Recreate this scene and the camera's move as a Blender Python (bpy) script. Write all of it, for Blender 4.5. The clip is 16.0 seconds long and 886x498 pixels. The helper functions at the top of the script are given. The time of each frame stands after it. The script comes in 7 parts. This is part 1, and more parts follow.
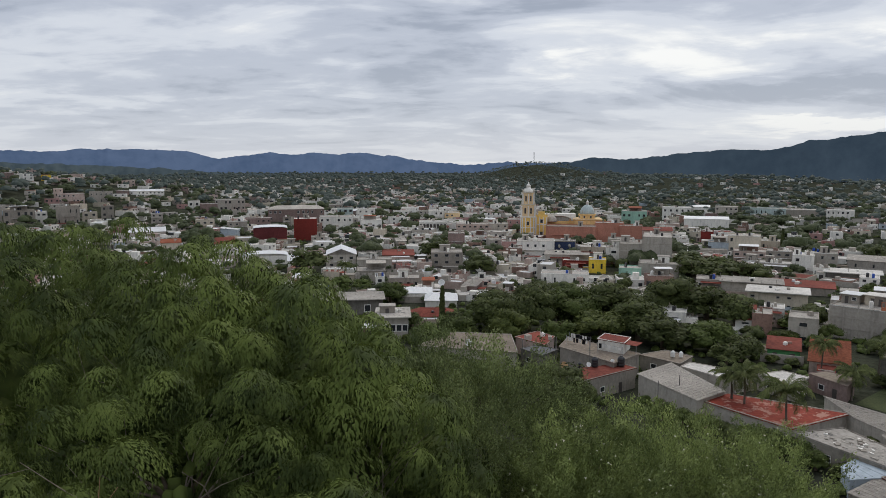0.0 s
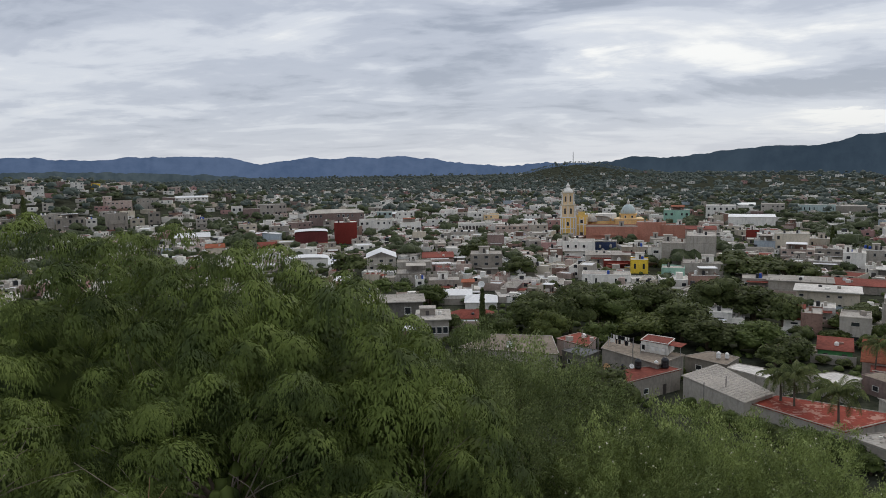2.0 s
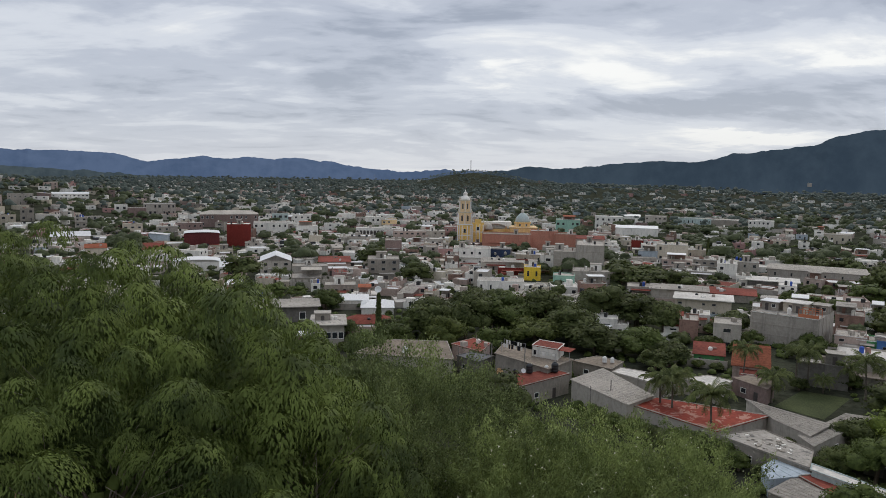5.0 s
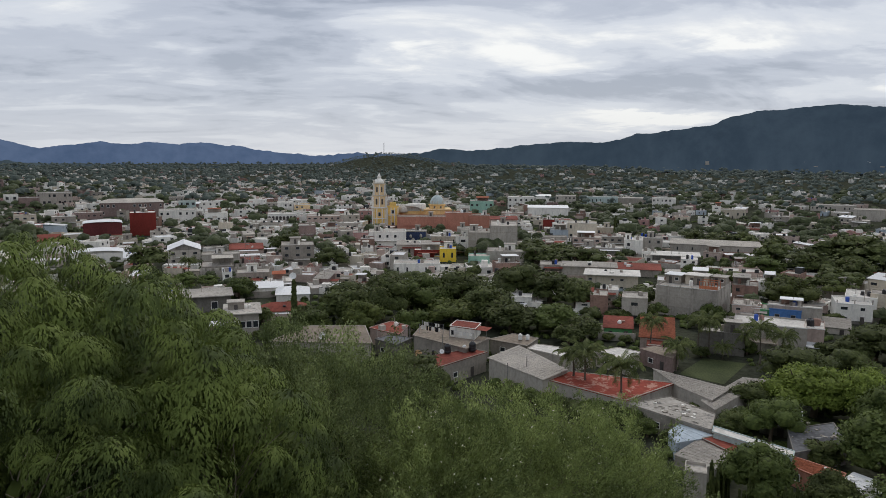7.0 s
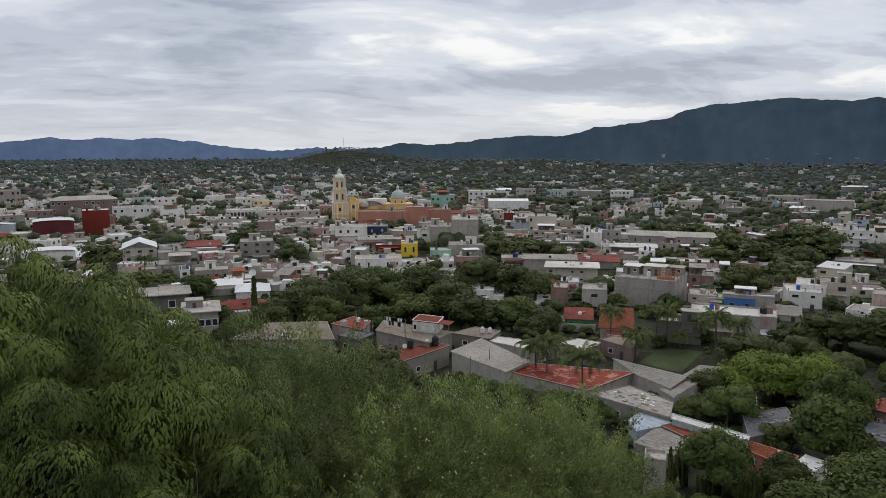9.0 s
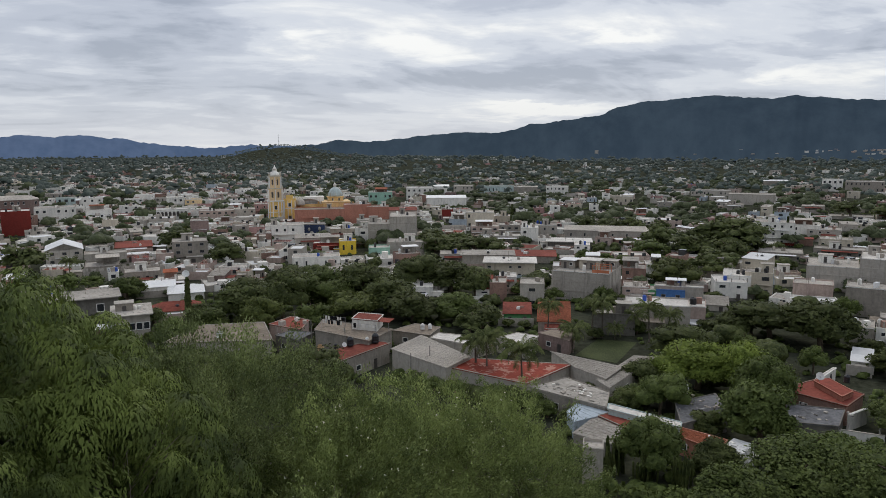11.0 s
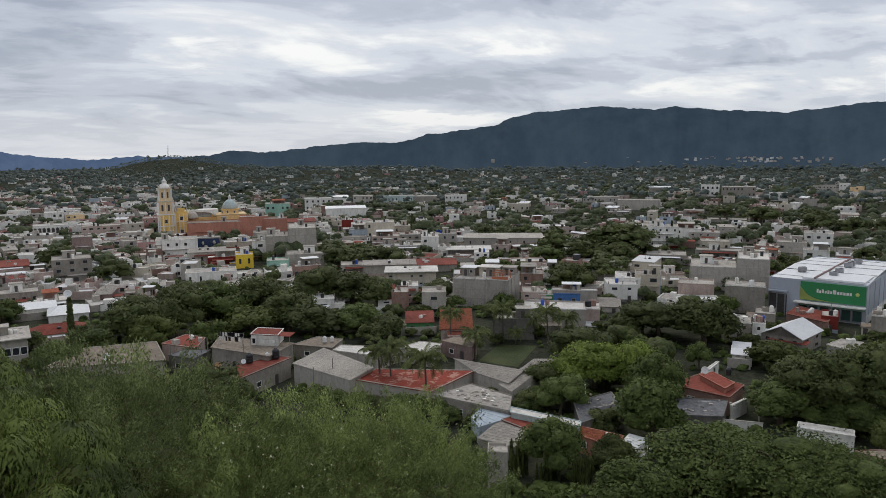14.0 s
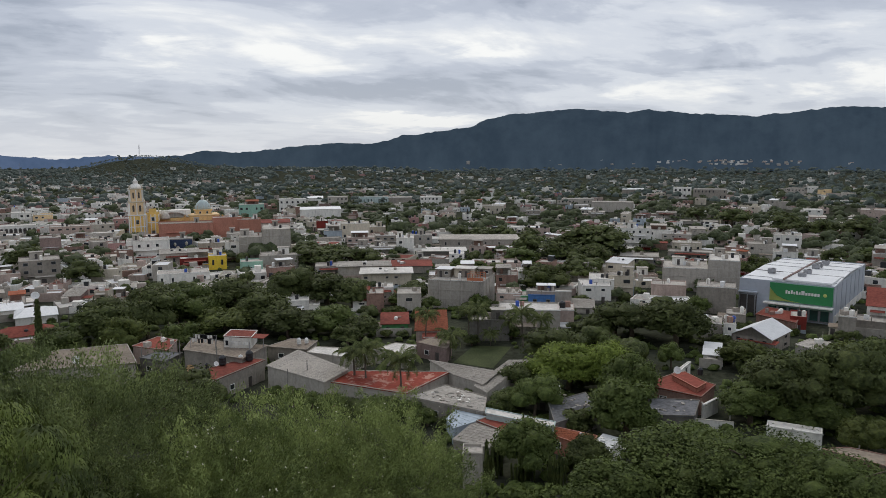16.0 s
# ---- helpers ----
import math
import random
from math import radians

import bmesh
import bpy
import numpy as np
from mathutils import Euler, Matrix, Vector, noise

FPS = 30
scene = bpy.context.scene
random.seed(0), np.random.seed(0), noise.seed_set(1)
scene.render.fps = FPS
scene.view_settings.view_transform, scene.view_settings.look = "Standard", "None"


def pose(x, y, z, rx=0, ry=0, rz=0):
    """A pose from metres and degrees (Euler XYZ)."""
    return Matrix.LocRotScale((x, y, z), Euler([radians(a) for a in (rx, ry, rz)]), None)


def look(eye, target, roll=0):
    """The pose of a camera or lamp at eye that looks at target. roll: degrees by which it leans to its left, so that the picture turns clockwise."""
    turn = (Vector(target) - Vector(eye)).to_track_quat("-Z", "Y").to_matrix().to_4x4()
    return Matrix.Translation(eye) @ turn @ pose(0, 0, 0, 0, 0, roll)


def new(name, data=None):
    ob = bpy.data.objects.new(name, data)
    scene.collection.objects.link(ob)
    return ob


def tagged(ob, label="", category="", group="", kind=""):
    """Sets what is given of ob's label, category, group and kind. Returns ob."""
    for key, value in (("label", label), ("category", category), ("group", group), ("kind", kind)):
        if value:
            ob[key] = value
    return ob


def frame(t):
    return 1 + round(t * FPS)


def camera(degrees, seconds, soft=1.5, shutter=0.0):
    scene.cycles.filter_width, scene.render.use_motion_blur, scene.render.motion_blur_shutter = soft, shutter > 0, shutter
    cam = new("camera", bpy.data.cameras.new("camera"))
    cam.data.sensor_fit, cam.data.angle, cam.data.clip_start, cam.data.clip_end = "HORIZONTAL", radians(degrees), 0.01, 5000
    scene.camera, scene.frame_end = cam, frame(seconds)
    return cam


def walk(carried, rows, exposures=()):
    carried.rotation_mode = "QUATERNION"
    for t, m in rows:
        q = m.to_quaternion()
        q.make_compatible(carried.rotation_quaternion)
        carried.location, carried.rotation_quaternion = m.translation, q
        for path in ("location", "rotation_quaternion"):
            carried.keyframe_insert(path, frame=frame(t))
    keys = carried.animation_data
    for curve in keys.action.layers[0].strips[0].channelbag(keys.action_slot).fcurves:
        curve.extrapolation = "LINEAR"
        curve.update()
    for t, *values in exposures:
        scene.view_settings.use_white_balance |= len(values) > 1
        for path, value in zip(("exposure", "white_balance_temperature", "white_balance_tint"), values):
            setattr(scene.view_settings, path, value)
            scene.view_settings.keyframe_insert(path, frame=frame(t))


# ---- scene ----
cam = camera(64.17, 16.0, soft=0.6)
EYE = 45.0
# the lookout: the camera turns where it stands; seconds, yaw, pitch, roll
ROWS = [
    (0, -0.00, -6.80, 0.00),
    (0.5, 1.80, -6.44, 0.05),
    (1, 2.46, -6.57, 0.19),
    (1.5, 2.85, -6.35, 0.12),
    (2, 3.09, -6.61, 1.05),
    (2.5, 2.83, -6.76, 0.66),
    (3, 1.59, -6.62, 0.42),
    (3.5, -0.31, -6.48, 0.17),
    (4, -2.28, -6.39, -0.09),
    (6.3, -9.64, -6.04, -1.00),
    (6.5, -10.71, -6.72, -0.80),
    (7, -12.01, -7.51, -0.17),
    (7.5, -12.18, -8.00, -0.13),
    (8, -9.94, -8.31, -0.00),
    (8.5, -9.41, -7.90, -0.28),
    (9, -15.20, -7.97, 0.15),
    (9.2, -15.82, -7.93, -0.33),
    (11.3, -20.59, -8.19, 0.58),
    (11.5, -20.66, -7.96, 0.74),
    (12, -21.17, -7.73, 0.79),
    (12.5, -22.12, -7.90, 0.74),
    (13, -24.35, -6.74, 0.87),
    (13.5, -26.98, -7.25, 1.05),
    (14, -28.37, -7.53, 0.67),
    (14.5, -29.92, -7.50, -0.09),
    (15, -29.76, -7.11, 0.25),
    (15.5, -30.09, -7.31, 0.22),
    (16, -30.35, -7.44, 0.36),
]
walk(cam, [(t, pose(0, 0, EYE, 90 + pitch, roll, yaw)) for t, yaw, pitch, roll in ROWS], [(0.0, 0.1), (16.0, 0.1)])
# ---- overcast sky and a soft, veiled sun ----
SUN_AZ, SUN_EL = 22.0, 48.0
world = bpy.data.worlds.new("overcast_sky")
scene.world = world
world.use_nodes = True


class Graph:
    """A small helper for node trees."""

    def __init__(self, tree):
        self.tree = tree
        tree.nodes.clear()

    def node(self, kind, values=(), **props):
        n = self.tree.nodes.new(kind)
        for key, value in props.items():
            setattr(n, key, value)
        for key, value in dict(values).items():
            if isinstance(value, bpy.types.NodeSocket):
                self.tree.links.new(value, n.inputs[key])
            else:
                n.inputs[key].default_value = value
        return n

    def math(self, op, a, b=0.0, c=0.0):
        return self.node("ShaderNodeMath", {0: a, 1: b, 2: c}, operation=op).outputs[0]

    def mix(self, f, a, b, blend="MIX"):
        n = self.node("ShaderNodeMix", {0: f, 6: a, 7: b}, data_type="RGBA", blend_type=blend)
        return n.outputs[2]

    def ramp(self, f, stops, interp="EASE"):
        n = self.node("ShaderNodeValToRGB", {0: f})
        e = n.color_ramp
        e.interpolation = interp
        while len(e.elements) < len(stops):
            e.elements.new(0.5)
        for el, (p, c) in zip(e.elements, stops):
            el.position = p
            el.color = (*c, 1) if len(c) == 3 else (c[0], c[0], c[0], 1)
        return n.outputs[0]

    def noise(self, vec, scale, detail=4.0, rough=0.55, distort=0.0):
        return self.node("ShaderNodeTexNoise", {"Vector": vec, "Scale": scale, "Detail": detail, "Roughness": rough, "Distortion": distort}).outputs[0]


g = Graph(world.node_tree)
tc = g.node("ShaderNodeTexCoord").outputs["Generated"]
sep = g.node("ShaderNodeSeparateXYZ", {0: tc})
zc = g.math("MAXIMUM", sep.outputs[2], 0.0)
den = g.math("ADD", zc, 0.17)
px = g.math("DIVIDE", sep.outputs[0], den)
py = g.math("DIVIDE", sep.outputs[1], den)
flat = g.node("ShaderNodeCombineXYZ", {0: px, 1: py, 2: 0.0}).outputs[0]
flat = g.node("ShaderNodeMapping", {"Vector": flat, "Location": (3.1, 1.7, 0.0), "Rotation": (0, 0, radians(-24)), "Scale": (0.8, 1.25, 1.0)}).outputs[0]
big = g.noise(flat, 0.55, 3.0, 0.5, 0.3)
mid = g.noise(flat, 1.4, 6.0, 0.55, 0.8)
fine = g.noise(flat, 5.0, 5.0, 0.6, 0.3)
cloud = g.math("ADD", g.math("ADD", g.math("MULTIPLY", big, 0.30), 0.106), g.math("ADD", g.math("MULTIPLY", mid, 0.36), g.math("MULTIPLY", fine, 0.12)))
az = g.math("MULTIPLY", g.math("ARCTAN2", sep.outputs[0], sep.outputs[1]), 57.2958)
el = g.math("MULTIPLY", g.math("ARCSINE", sep.outputs[2]), 57.2958)
warp = g.node("ShaderNodeCombineXYZ", {0: g.math("MULTIPLY", az, 0.10), 1: g.math("MULTIPLY", el, 0.45), 2: 0.0}).outputs[0]
wa = g.noise(warp, 1.3, 5.0, 0.6, 0.4)
we = g.noise(g.node("ShaderNodeMapping", {"Vector": warp, "Location": (7.3, 2.1, 0.0)}).outputs[0], 1.1, 6.0, 0.62, 0.4)
az_w = g.math("ADD", az, g.math("MULTIPLY", g.math("SUBTRACT", wa, 0.5), 16.0))
el_w = g.math("ADD", el, g.math("MULTIPLY", g.math("SUBTRACT", we, 0.5), 4.5))
# bright breaks and dark bellies in the cloud deck: bearing, height, half-width, half-height, strength, slope
for ca, ce, cw, ch, amp, slope in (
        (9.0, 7.6, 3.6, 0.9, 0.14, 0.0), (20.0, 7.6, 6.0, 1.2, 0.15, 0.02), (-26.0, 4.2, 9.0, 0.7, 0.12, -0.01), (-10.0, 5.0, 9.0, 0.8, 0.06, 0.0), (33.0, 8.6, 2.8, 0.6, 0.13, 0.08),
        (29.0, 3.0, 6.5, 0.42, 0.15, 0.07), (46.0, 4.9, 8.0, 0.55, 0.12, 0.04), (61.0, 5.2, 4.0, 1.0, 0.16, 0.05), (47.0, 11.0, 6.0, 1.3, 0.10, 0.0), (57.0, 8.6, 9.0, 0.5, 0.08, 0.08),
        (-2.0, 7.8, 5.0, 1.4, -0.07, 0.0), (24.0, 5.2, 11.0, 0.8, -0.08, 0.02), (40.0, 6.6, 9.0, 0.7, -0.07, 0.05), (55.0, 4.2, 2.2, 0.9, -0.10, 0.0), (-20.0, 11.5, 16.0, 1.8, -0.04, 0.0), (52.0, 6.6, 10.0, 0.35, -0.06, 0.07)):
    u_ = g.math("DIVIDE", g.math("SUBTRACT", az_w, ca), cw)
    v_ = g.math("DIVIDE", g.math("SUBTRACT", g.math("SUBTRACT", el_w, ce), g.math("MULTIPLY", g.math("SUBTRACT", az, ca), slope)), ch)
    q_ = g.math("ADD", g.math("MULTIPLY", u_, u_), g.math("MULTIPLY", v_, v_))
    cloud = g.math("ADD", cloud, g.math("MULTIPLY", g.math("POWER", 2.71828, g.math("MULTIPLY", q_, -1.0)), amp * 0.80))
tone = g.ramp(cloud, [(0.405, (0.33, 0.37, 0.45)), (0.47, (0.47, 0.51, 0.595)), (0.53, (0.63, 0.665, 0.73)), (0.64, (0.93, 0.93, 0.91))])
low = g.ramp(zc, [(0.0, (0.6,)), (0.08, (0.2,)), (0.2, (0.0,))], "LINEAR")
tone = g.mix(low, tone, (0.62, 0.645, 0.69, 1))
up = g.ramp(zc, [(0.25, (1.0, 1.0, 1.0)), (1.0, (1.25, 1.25, 1.25))], "LINEAR")
tone = g.mix(1.0, tone, up, "MULTIPLY")
sky = g.node("ShaderNodeTexSky", sky_type="NISHITA", sun_disc=False, sun_elevation=radians(SUN_EL), sun_rotation=radians(SUN_AZ))
back_a = g.node("ShaderNodeBackground", {0: sky.outputs[0], 1: 0.08})
back_b = g.node("ShaderNodeBackground", {0: tone, 1: 1.0})
both = g.node("ShaderNodeMixShader", {0: 0.93, 1: back_a.outputs[0], 2: back_b.outputs[0]})
g.node("ShaderNodeOutputWorld", {0: both.outputs[0]})

sun = new("sun", bpy.data.lights.new("sun", "SUN"))
sun.data.energy, sun.data.angle, sun.data.color = 1.0, radians(25), (1.0, 0.93, 0.82)
sx_, sy_ = math.sin(radians(SUN_AZ)), math.cos(radians(SUN_AZ))
sun.matrix_world = look((200 * sx_, 200 * sy_, 45 + 220), (0, 0, 45))
# ---- materials ----
def surface(name, col, rough=0.85, var=0.3, grain=1.5, streak=0.0, rnd=0.12, metal=0.0, bump=0.15, stain=None, stain_at=0.62, big=0.12, wave=0.0, spec=0.12):
    """Paint, plaster, stone, sheet metal and soil: colour with broad and fine variation, rain streaks, stains and relief."""
    m = bpy.data.materials.new(name)
    m.use_nodes = True
    n = Graph(m.node_tree)
    pos = n.node("ShaderNodeNewGeometry").outputs["Position"]
    a = n.noise(pos, grain, 5.0, 0.6)
    b = n.noise(pos, big, 3.0, 0.55)
    f = n.math("ADD", n.math("MULTIPLY", a, 0.55), n.math("MULTIPLY", b, 0.45))
    lo = tuple(c * (1 - var) for c in col) + (1,)
    hi = tuple(min(1, c * (1 + var)) for c in col) + (1,)
    c = n.mix(n.ramp(f, [(0.3, (0.0,)), (0.7, (1.0,))]), lo, hi)
    if streak:
        v = n.node("ShaderNodeMapping", {"Vector": pos, "Scale": (0.55, 0.55, 0.10)}).outputs[0]
        s = n.ramp(n.noise(v, 1.6, 4.0, 0.65), [(0.48, (0.0,)), (0.72, (1.0,))])
        c = n.mix(n.math("MULTIPLY", s, streak), c, tuple(0.35 * x + 0.02 for x in col) + (1,))
    if stain:
        s = n.ramp(n.noise(pos, 0.45, 6.0, 0.7, 0.4), [(stain_at, (0.0,)), (stain_at + 0.06, (1.0,))])
        c = n.mix(n.math("MULTIPLY", s, 0.8), c, (*stain, 1))
    if rnd:
        r = n.node("ShaderNodeObjectInfo").outputs["Random"]
        k = n.math("ADD", n.math("MULTIPLY", r, 2 * rnd), 1 - rnd)
        c = n.mix(1.0, c, n.node("ShaderNodeCombineColor", {0: k, 1: k, 2: k}).outputs[0], "MULTIPLY")
    p = n.node("ShaderNodeBsdfPrincipled", {"Base Color": c, "Roughness": rough, "Metallic": metal, "Specular IOR Level": 0.5 if rough < 0.7 else spec})
    height = a
    if wave:
        w = n.node("ShaderNodeTexWave", {"Vector": n.node("ShaderNodeTexCoord").outputs["Object"], "Scale": wave, "Distortion": 0.3}, wave_type="BANDS", bands_direction="X").outputs[1]
        height = n.math("ADD", n.math("MULTIPLY", a, 0.3), w)
    bu = n.node("ShaderNodeBump", {"Height": height, "Strength": min(1.0, bump * (3 if wave else 1)), "Distance": 0.06})
    n.tree.links.new(bu.outputs[0], p.inputs["Normal"])
    n.node("ShaderNodeOutputMaterial", {0: p.outputs[0]})
    return m


def foliage(name, dark, light, rnd=0.2, trans=0.25, rough=0.55, each=0.22, mass=0.0):
    """Leaves: each leaf its own shade, a little light through it."""
    m = bpy.data.materials.new(name)
    m.use_nodes = True
    n = Graph(m.node_tree)
    geo = n.node("ShaderNodeNewGeometry")
    broad = n.math("ADD", n.math("MULTIPLY", n.noise(geo.outputs["Position"], 0.4, 2.0, 0.6), 0.5), n.math("MULTIPLY", n.noise(geo.outputs["Position"], 1.5, 2.0, 0.5), 0.5))
    f = n.math("ADD", n.math("MULTIPLY", geo.outputs["Random Per Island"], each), n.math("MULTIPLY", n.ramp(broad, [(0.39, (0.0,)), (0.61, (1.0,))]), 1 - each))
    if mass:
        tuft = n.noise(geo.outputs["Position"], mass, 4.0, 0.65)
        f = n.math("ADD", n.math("MULTIPLY", f, 0.6), n.math("MULTIPLY", n.ramp(tuft, [(0.36, (0.0,)), (0.64, (1.0,))]), 0.4))
    c = n.mix(f, (*dark, 1), (*light, 1))
    r = n.node("ShaderNodeObjectInfo").outputs["Random"]
    k = n.math("ADD", n.math("MULTIPLY", r, 2 * rnd), 1 - rnd)
    c = n.mix(1.0, c, n.node("ShaderNodeCombineColor", {0: k, 1: k, 2: k}).outputs[0], "MULTIPLY")
    p = n.node("ShaderNodeBsdfPrincipled", {"Base Color": c, "Roughness": rough, "Specular IOR Level": 0.08})
    if mass:
        bu = n.node("ShaderNodeBump", {"Height": tuft, "Strength": 0.7, "Distance": 0.5 / mass})
        n.tree.links.new(bu.outputs[0], p.inputs["Normal"])
    t = n.node("ShaderNodeBsdfTranslucent", {0: c})
    mx = n.node("ShaderNodeMixShader", {0: trans, 1: p.outputs[0], 2: t.outputs[0]})
    n.node("ShaderNodeOutputMaterial", {0: mx.outputs[0]})
    return m


def glassy(name, col):
    m = bpy.data.materials.new(name)
    m.use_nodes = True
    n = Graph(m.node_tree)
    pos = n.node("ShaderNodeNewGeometry").outputs["Position"]
    c = n.mix(n.noise(pos, 0.8, 2.0), tuple(0.5 * x for x in col) + (1,), (*col, 1))
    p = n.node("ShaderNodeBsdfPrincipled", {"Base Color": c, "Roughness": 0.18, "Specular IOR Level": 0.5})
    n.node("ShaderNodeOutputMaterial", {0: p.outputs[0]})
    return m


WALL = {
    "white": surface("white_plaster", (0.77, 0.74, 0.68), streak=0.42, var=0.12),
    "pale_maize": surface("pale_yellow_paint", (0.75, 0.56, 0.33), streak=0.3, var=0.12),
    "cream": surface("cream_plaster", (0.54, 0.48, 0.385), streak=0.42, var=0.15),
    "grey": surface("bare_concrete", (0.305, 0.272, 0.232), streak=0.45, var=0.22),
    "light": surface("pale_concrete", (0.42, 0.382, 0.332), streak=0.42, var=0.18),
    "dark": surface("weathered_concrete", (0.17, 0.158, 0.14), streak=0.5, var=0.3),
    "brick": surface("dull_brick", (0.27, 0.17, 0.135), streak=0.4, var=0.3),
    "brown": surface("brown_plaster", (0.25, 0.18, 0.16), streak=0.4, var=0.25),
    "pink": surface("pink_plaster", (0.40, 0.24, 0.22), streak=0.3, var=0.2),
    "rose": surface("faded_rose_plaster", (0.46, 0.36, 0.31), streak=0.4, var=0.2),
    "salmon": surface("salmon_plaster", (0.46, 0.21, 0.15), streak=0.3, var=0.18),
    "red": surface("deep_red_paint", (0.20, 0.036, 0.028), streak=0.25, var=0.2),
    "wine": surface("wine_red_paint", (0.13, 0.035, 0.035), streak=0.3, var=0.25),
    "yellow": surface("yellow_paint", (0.84, 0.58, 0.07), streak=0.25, var=0.15),
    "maize": surface("maize_yellow_paint", (0.80, 0.53, 0.165), streak=0.3, var=0.2),
    "ochre": surface("ochre_paint", (0.72, 0.49, 0.22), streak=0.3, var=0.18),
    "buff": surface("buff_stone", (0.72, 0.53, 0.30), streak=0.4, var=0.2),
    "blue": surface("blue_paint", (0.07, 0.16, 0.36), streak=0.25, var=0.2),
    "sky": surface("pale_blue_paint", (0.37, 0.42, 0.46), streak=0.3, var=0.15),
    "green": surface("mint_green_paint", (0.28, 0.45, 0.36), streak=0.3, var=0.15),
    "leaf": surface("leaf_green_paint", (0.10, 0.30, 0.12), streak=0.3, var=0.2),
    "aqua": surface("pale_aqua_plaster", (0.42, 0.50, 0.48), streak=0.42, var=0.15),
}
ROOF = {
    "flat": surface("concrete_roof", (0.37, 0.340, 0.300), var=0.35, stain=(0.12, 0.115, 0.11), stain_at=0.58, rough=0.9),
    "pale": surface("pale_roof", (0.56, 0.53, 0.485), var=0.3, stain=(0.25, 0.24, 0.23), stain_at=0.66),
    "soot": surface("mouldy_roof", (0.12, 0.12, 0.125), var=0.5, stain=(0.34, 0.33, 0.31), stain_at=0.60),
    "rust": surface("red_roof_paint", (0.205, 0.056, 0.040), var=0.4, stain=(0.11, 0.05, 0.04), stain_at=0.64),
    "patch": surface("peeling_red_roof_paint", (0.25, 0.048, 0.03), var=0.3, stain=(0.46, 0.26, 0.20), stain_at=0.53, rough=0.8),
    "clay": surface("clay_tiles", (0.30, 0.095, 0.05), var=0.4, wave=6.0, bump=0.3),
    "sheet": surface("white_sheet_metal", (0.66, 0.66, 0.655), var=0.1, rough=0.5, wave=3.0, bump=0.15),
    "grim": surface("weathered_corrugated_sheet", (0.43, 0.390, 0.340), var=0.3, rough=0.8, wave=5.0, bump=0.3, stain=(0.22, 0.20, 0.18), stain_at=0.6),
    "tan": surface("earthy_flat_roof", (0.225, 0.185, 0.145), var=0.35, stain=(0.11, 0.095, 0.075), stain_at=0.58),
}
SKYBLUE = surface("sky_blue_paint", (0.22, 0.42, 0.60), streak=0.4, var=0.25)
NAVY = surface("navy_wall_paint", (0.040, 0.056, 0.11), streak=0.3, var=0.3)
PANE = glassy("window_glass", (0.045, 0.05, 0.055))
GREENGLASS = glassy("green_window_glass", (0.05, 0.12, 0.10))
TRIM = surface("white_trim", (0.70, 0.69, 0.66), var=0.12)
# doors and dark metal; also flat panels painting the shade inside openings
DARKM = surface("dark_metal_and_opening_shade", (0.07, 0.06, 0.055), rough=0.5, var=0.3)
STEEL = surface("grey_steel", (0.30, 0.30, 0.31), rough=0.45, metal=0.7, var=0.2)
BLACKP = surface("black_tank_plastic", (0.018, 0.018, 0.02), rough=0.45, var=0.3)
WHITEP = surface("white_tank_plastic", (0.72, 0.71, 0.68), rough=0.5, var=0.12)
BLUEP = surface("blue_tank_plastic", (0.02, 0.07, 0.33), rough=0.45, var=0.2)
DOMEM = surface("dome_tiles", (0.46, 0.54, 0.52), rough=0.45, var=0.2, streak=0.3)
BARK = surface("bark", (0.13, 0.10, 0.075), var=0.4, grain=8.0, bump=0.5)
PODS = surface("pale_dry_pods", (0.55, 0.53, 0.42), var=0.3)
TWIG = surface("pale_twigs", (0.24, 0.20, 0.16), var=0.3, grain=8.0)
PALMBARK = surface("palm_bark", (0.125, 0.105, 0.085), var=0.35, grain=6.0, bump=0.5)
SOIL = surface("town_ground", (0.047, 0.050, 0.035), var=0.5, grain=0.8, stain=(0.14, 0.118, 0.088), stain_at=0.63, rnd=0, spec=0.0)
GRASS = surface("lawn_grass", (0.056, 0.068, 0.028), var=0.45, grain=3.0, rnd=0)
LEAF = {
    "tree": foliage("tree_leaves", (0.043, 0.061, 0.018), (0.130, 0.166, 0.046), each=0.15, mass=1.6),
    "dark": foliage("dark_leaves", (0.042, 0.055, 0.021), (0.120, 0.142, 0.046), each=0.15, mass=1.6),
    "lime": foliage("lime_leaves", (0.075, 0.105, 0.020), (0.235, 0.300, 0.058), rnd=0.1, mass=1.6),
    "near": foliage("fern_like_leaves", (0.038, 0.055, 0.018), (0.172, 0.218, 0.055), rnd=0.10, trans=0.22, each=0.18),
    "fine": foliage("fine_mesquite_leaves", (0.064, 0.084, 0.034), (0.240, 0.290, 0.108), rnd=0.08, trans=0.3),
    "pale": foliage("pale_scrub_leaves", (0.088, 0.118, 0.038), (0.340, 0.408, 0.142), rnd=0.08, trans=0.3),
    "palm": foliage("palm_leaves", (0.055, 0.070, 0.026), (0.190, 0.215, 0.080)),
    # far and haze: bluer leaf colours, distance haze painted into the foliage
    "far": foliage("far_haze_tinted_leaves", (0.062, 0.080, 0.070), (0.118, 0.144, 0.122), each=0.35, mass=0.35),
    "haze": foliage("haze_tinted_leaves", (0.040, 0.052, 0.027), (0.104, 0.123, 0.057), each=0.4, mass=0.7),
    "olive": foliage("olive_leaves", (0.040, 0.055, 0.016), (0.125, 0.145, 0.040), each=0.15, mass=1.6),
}
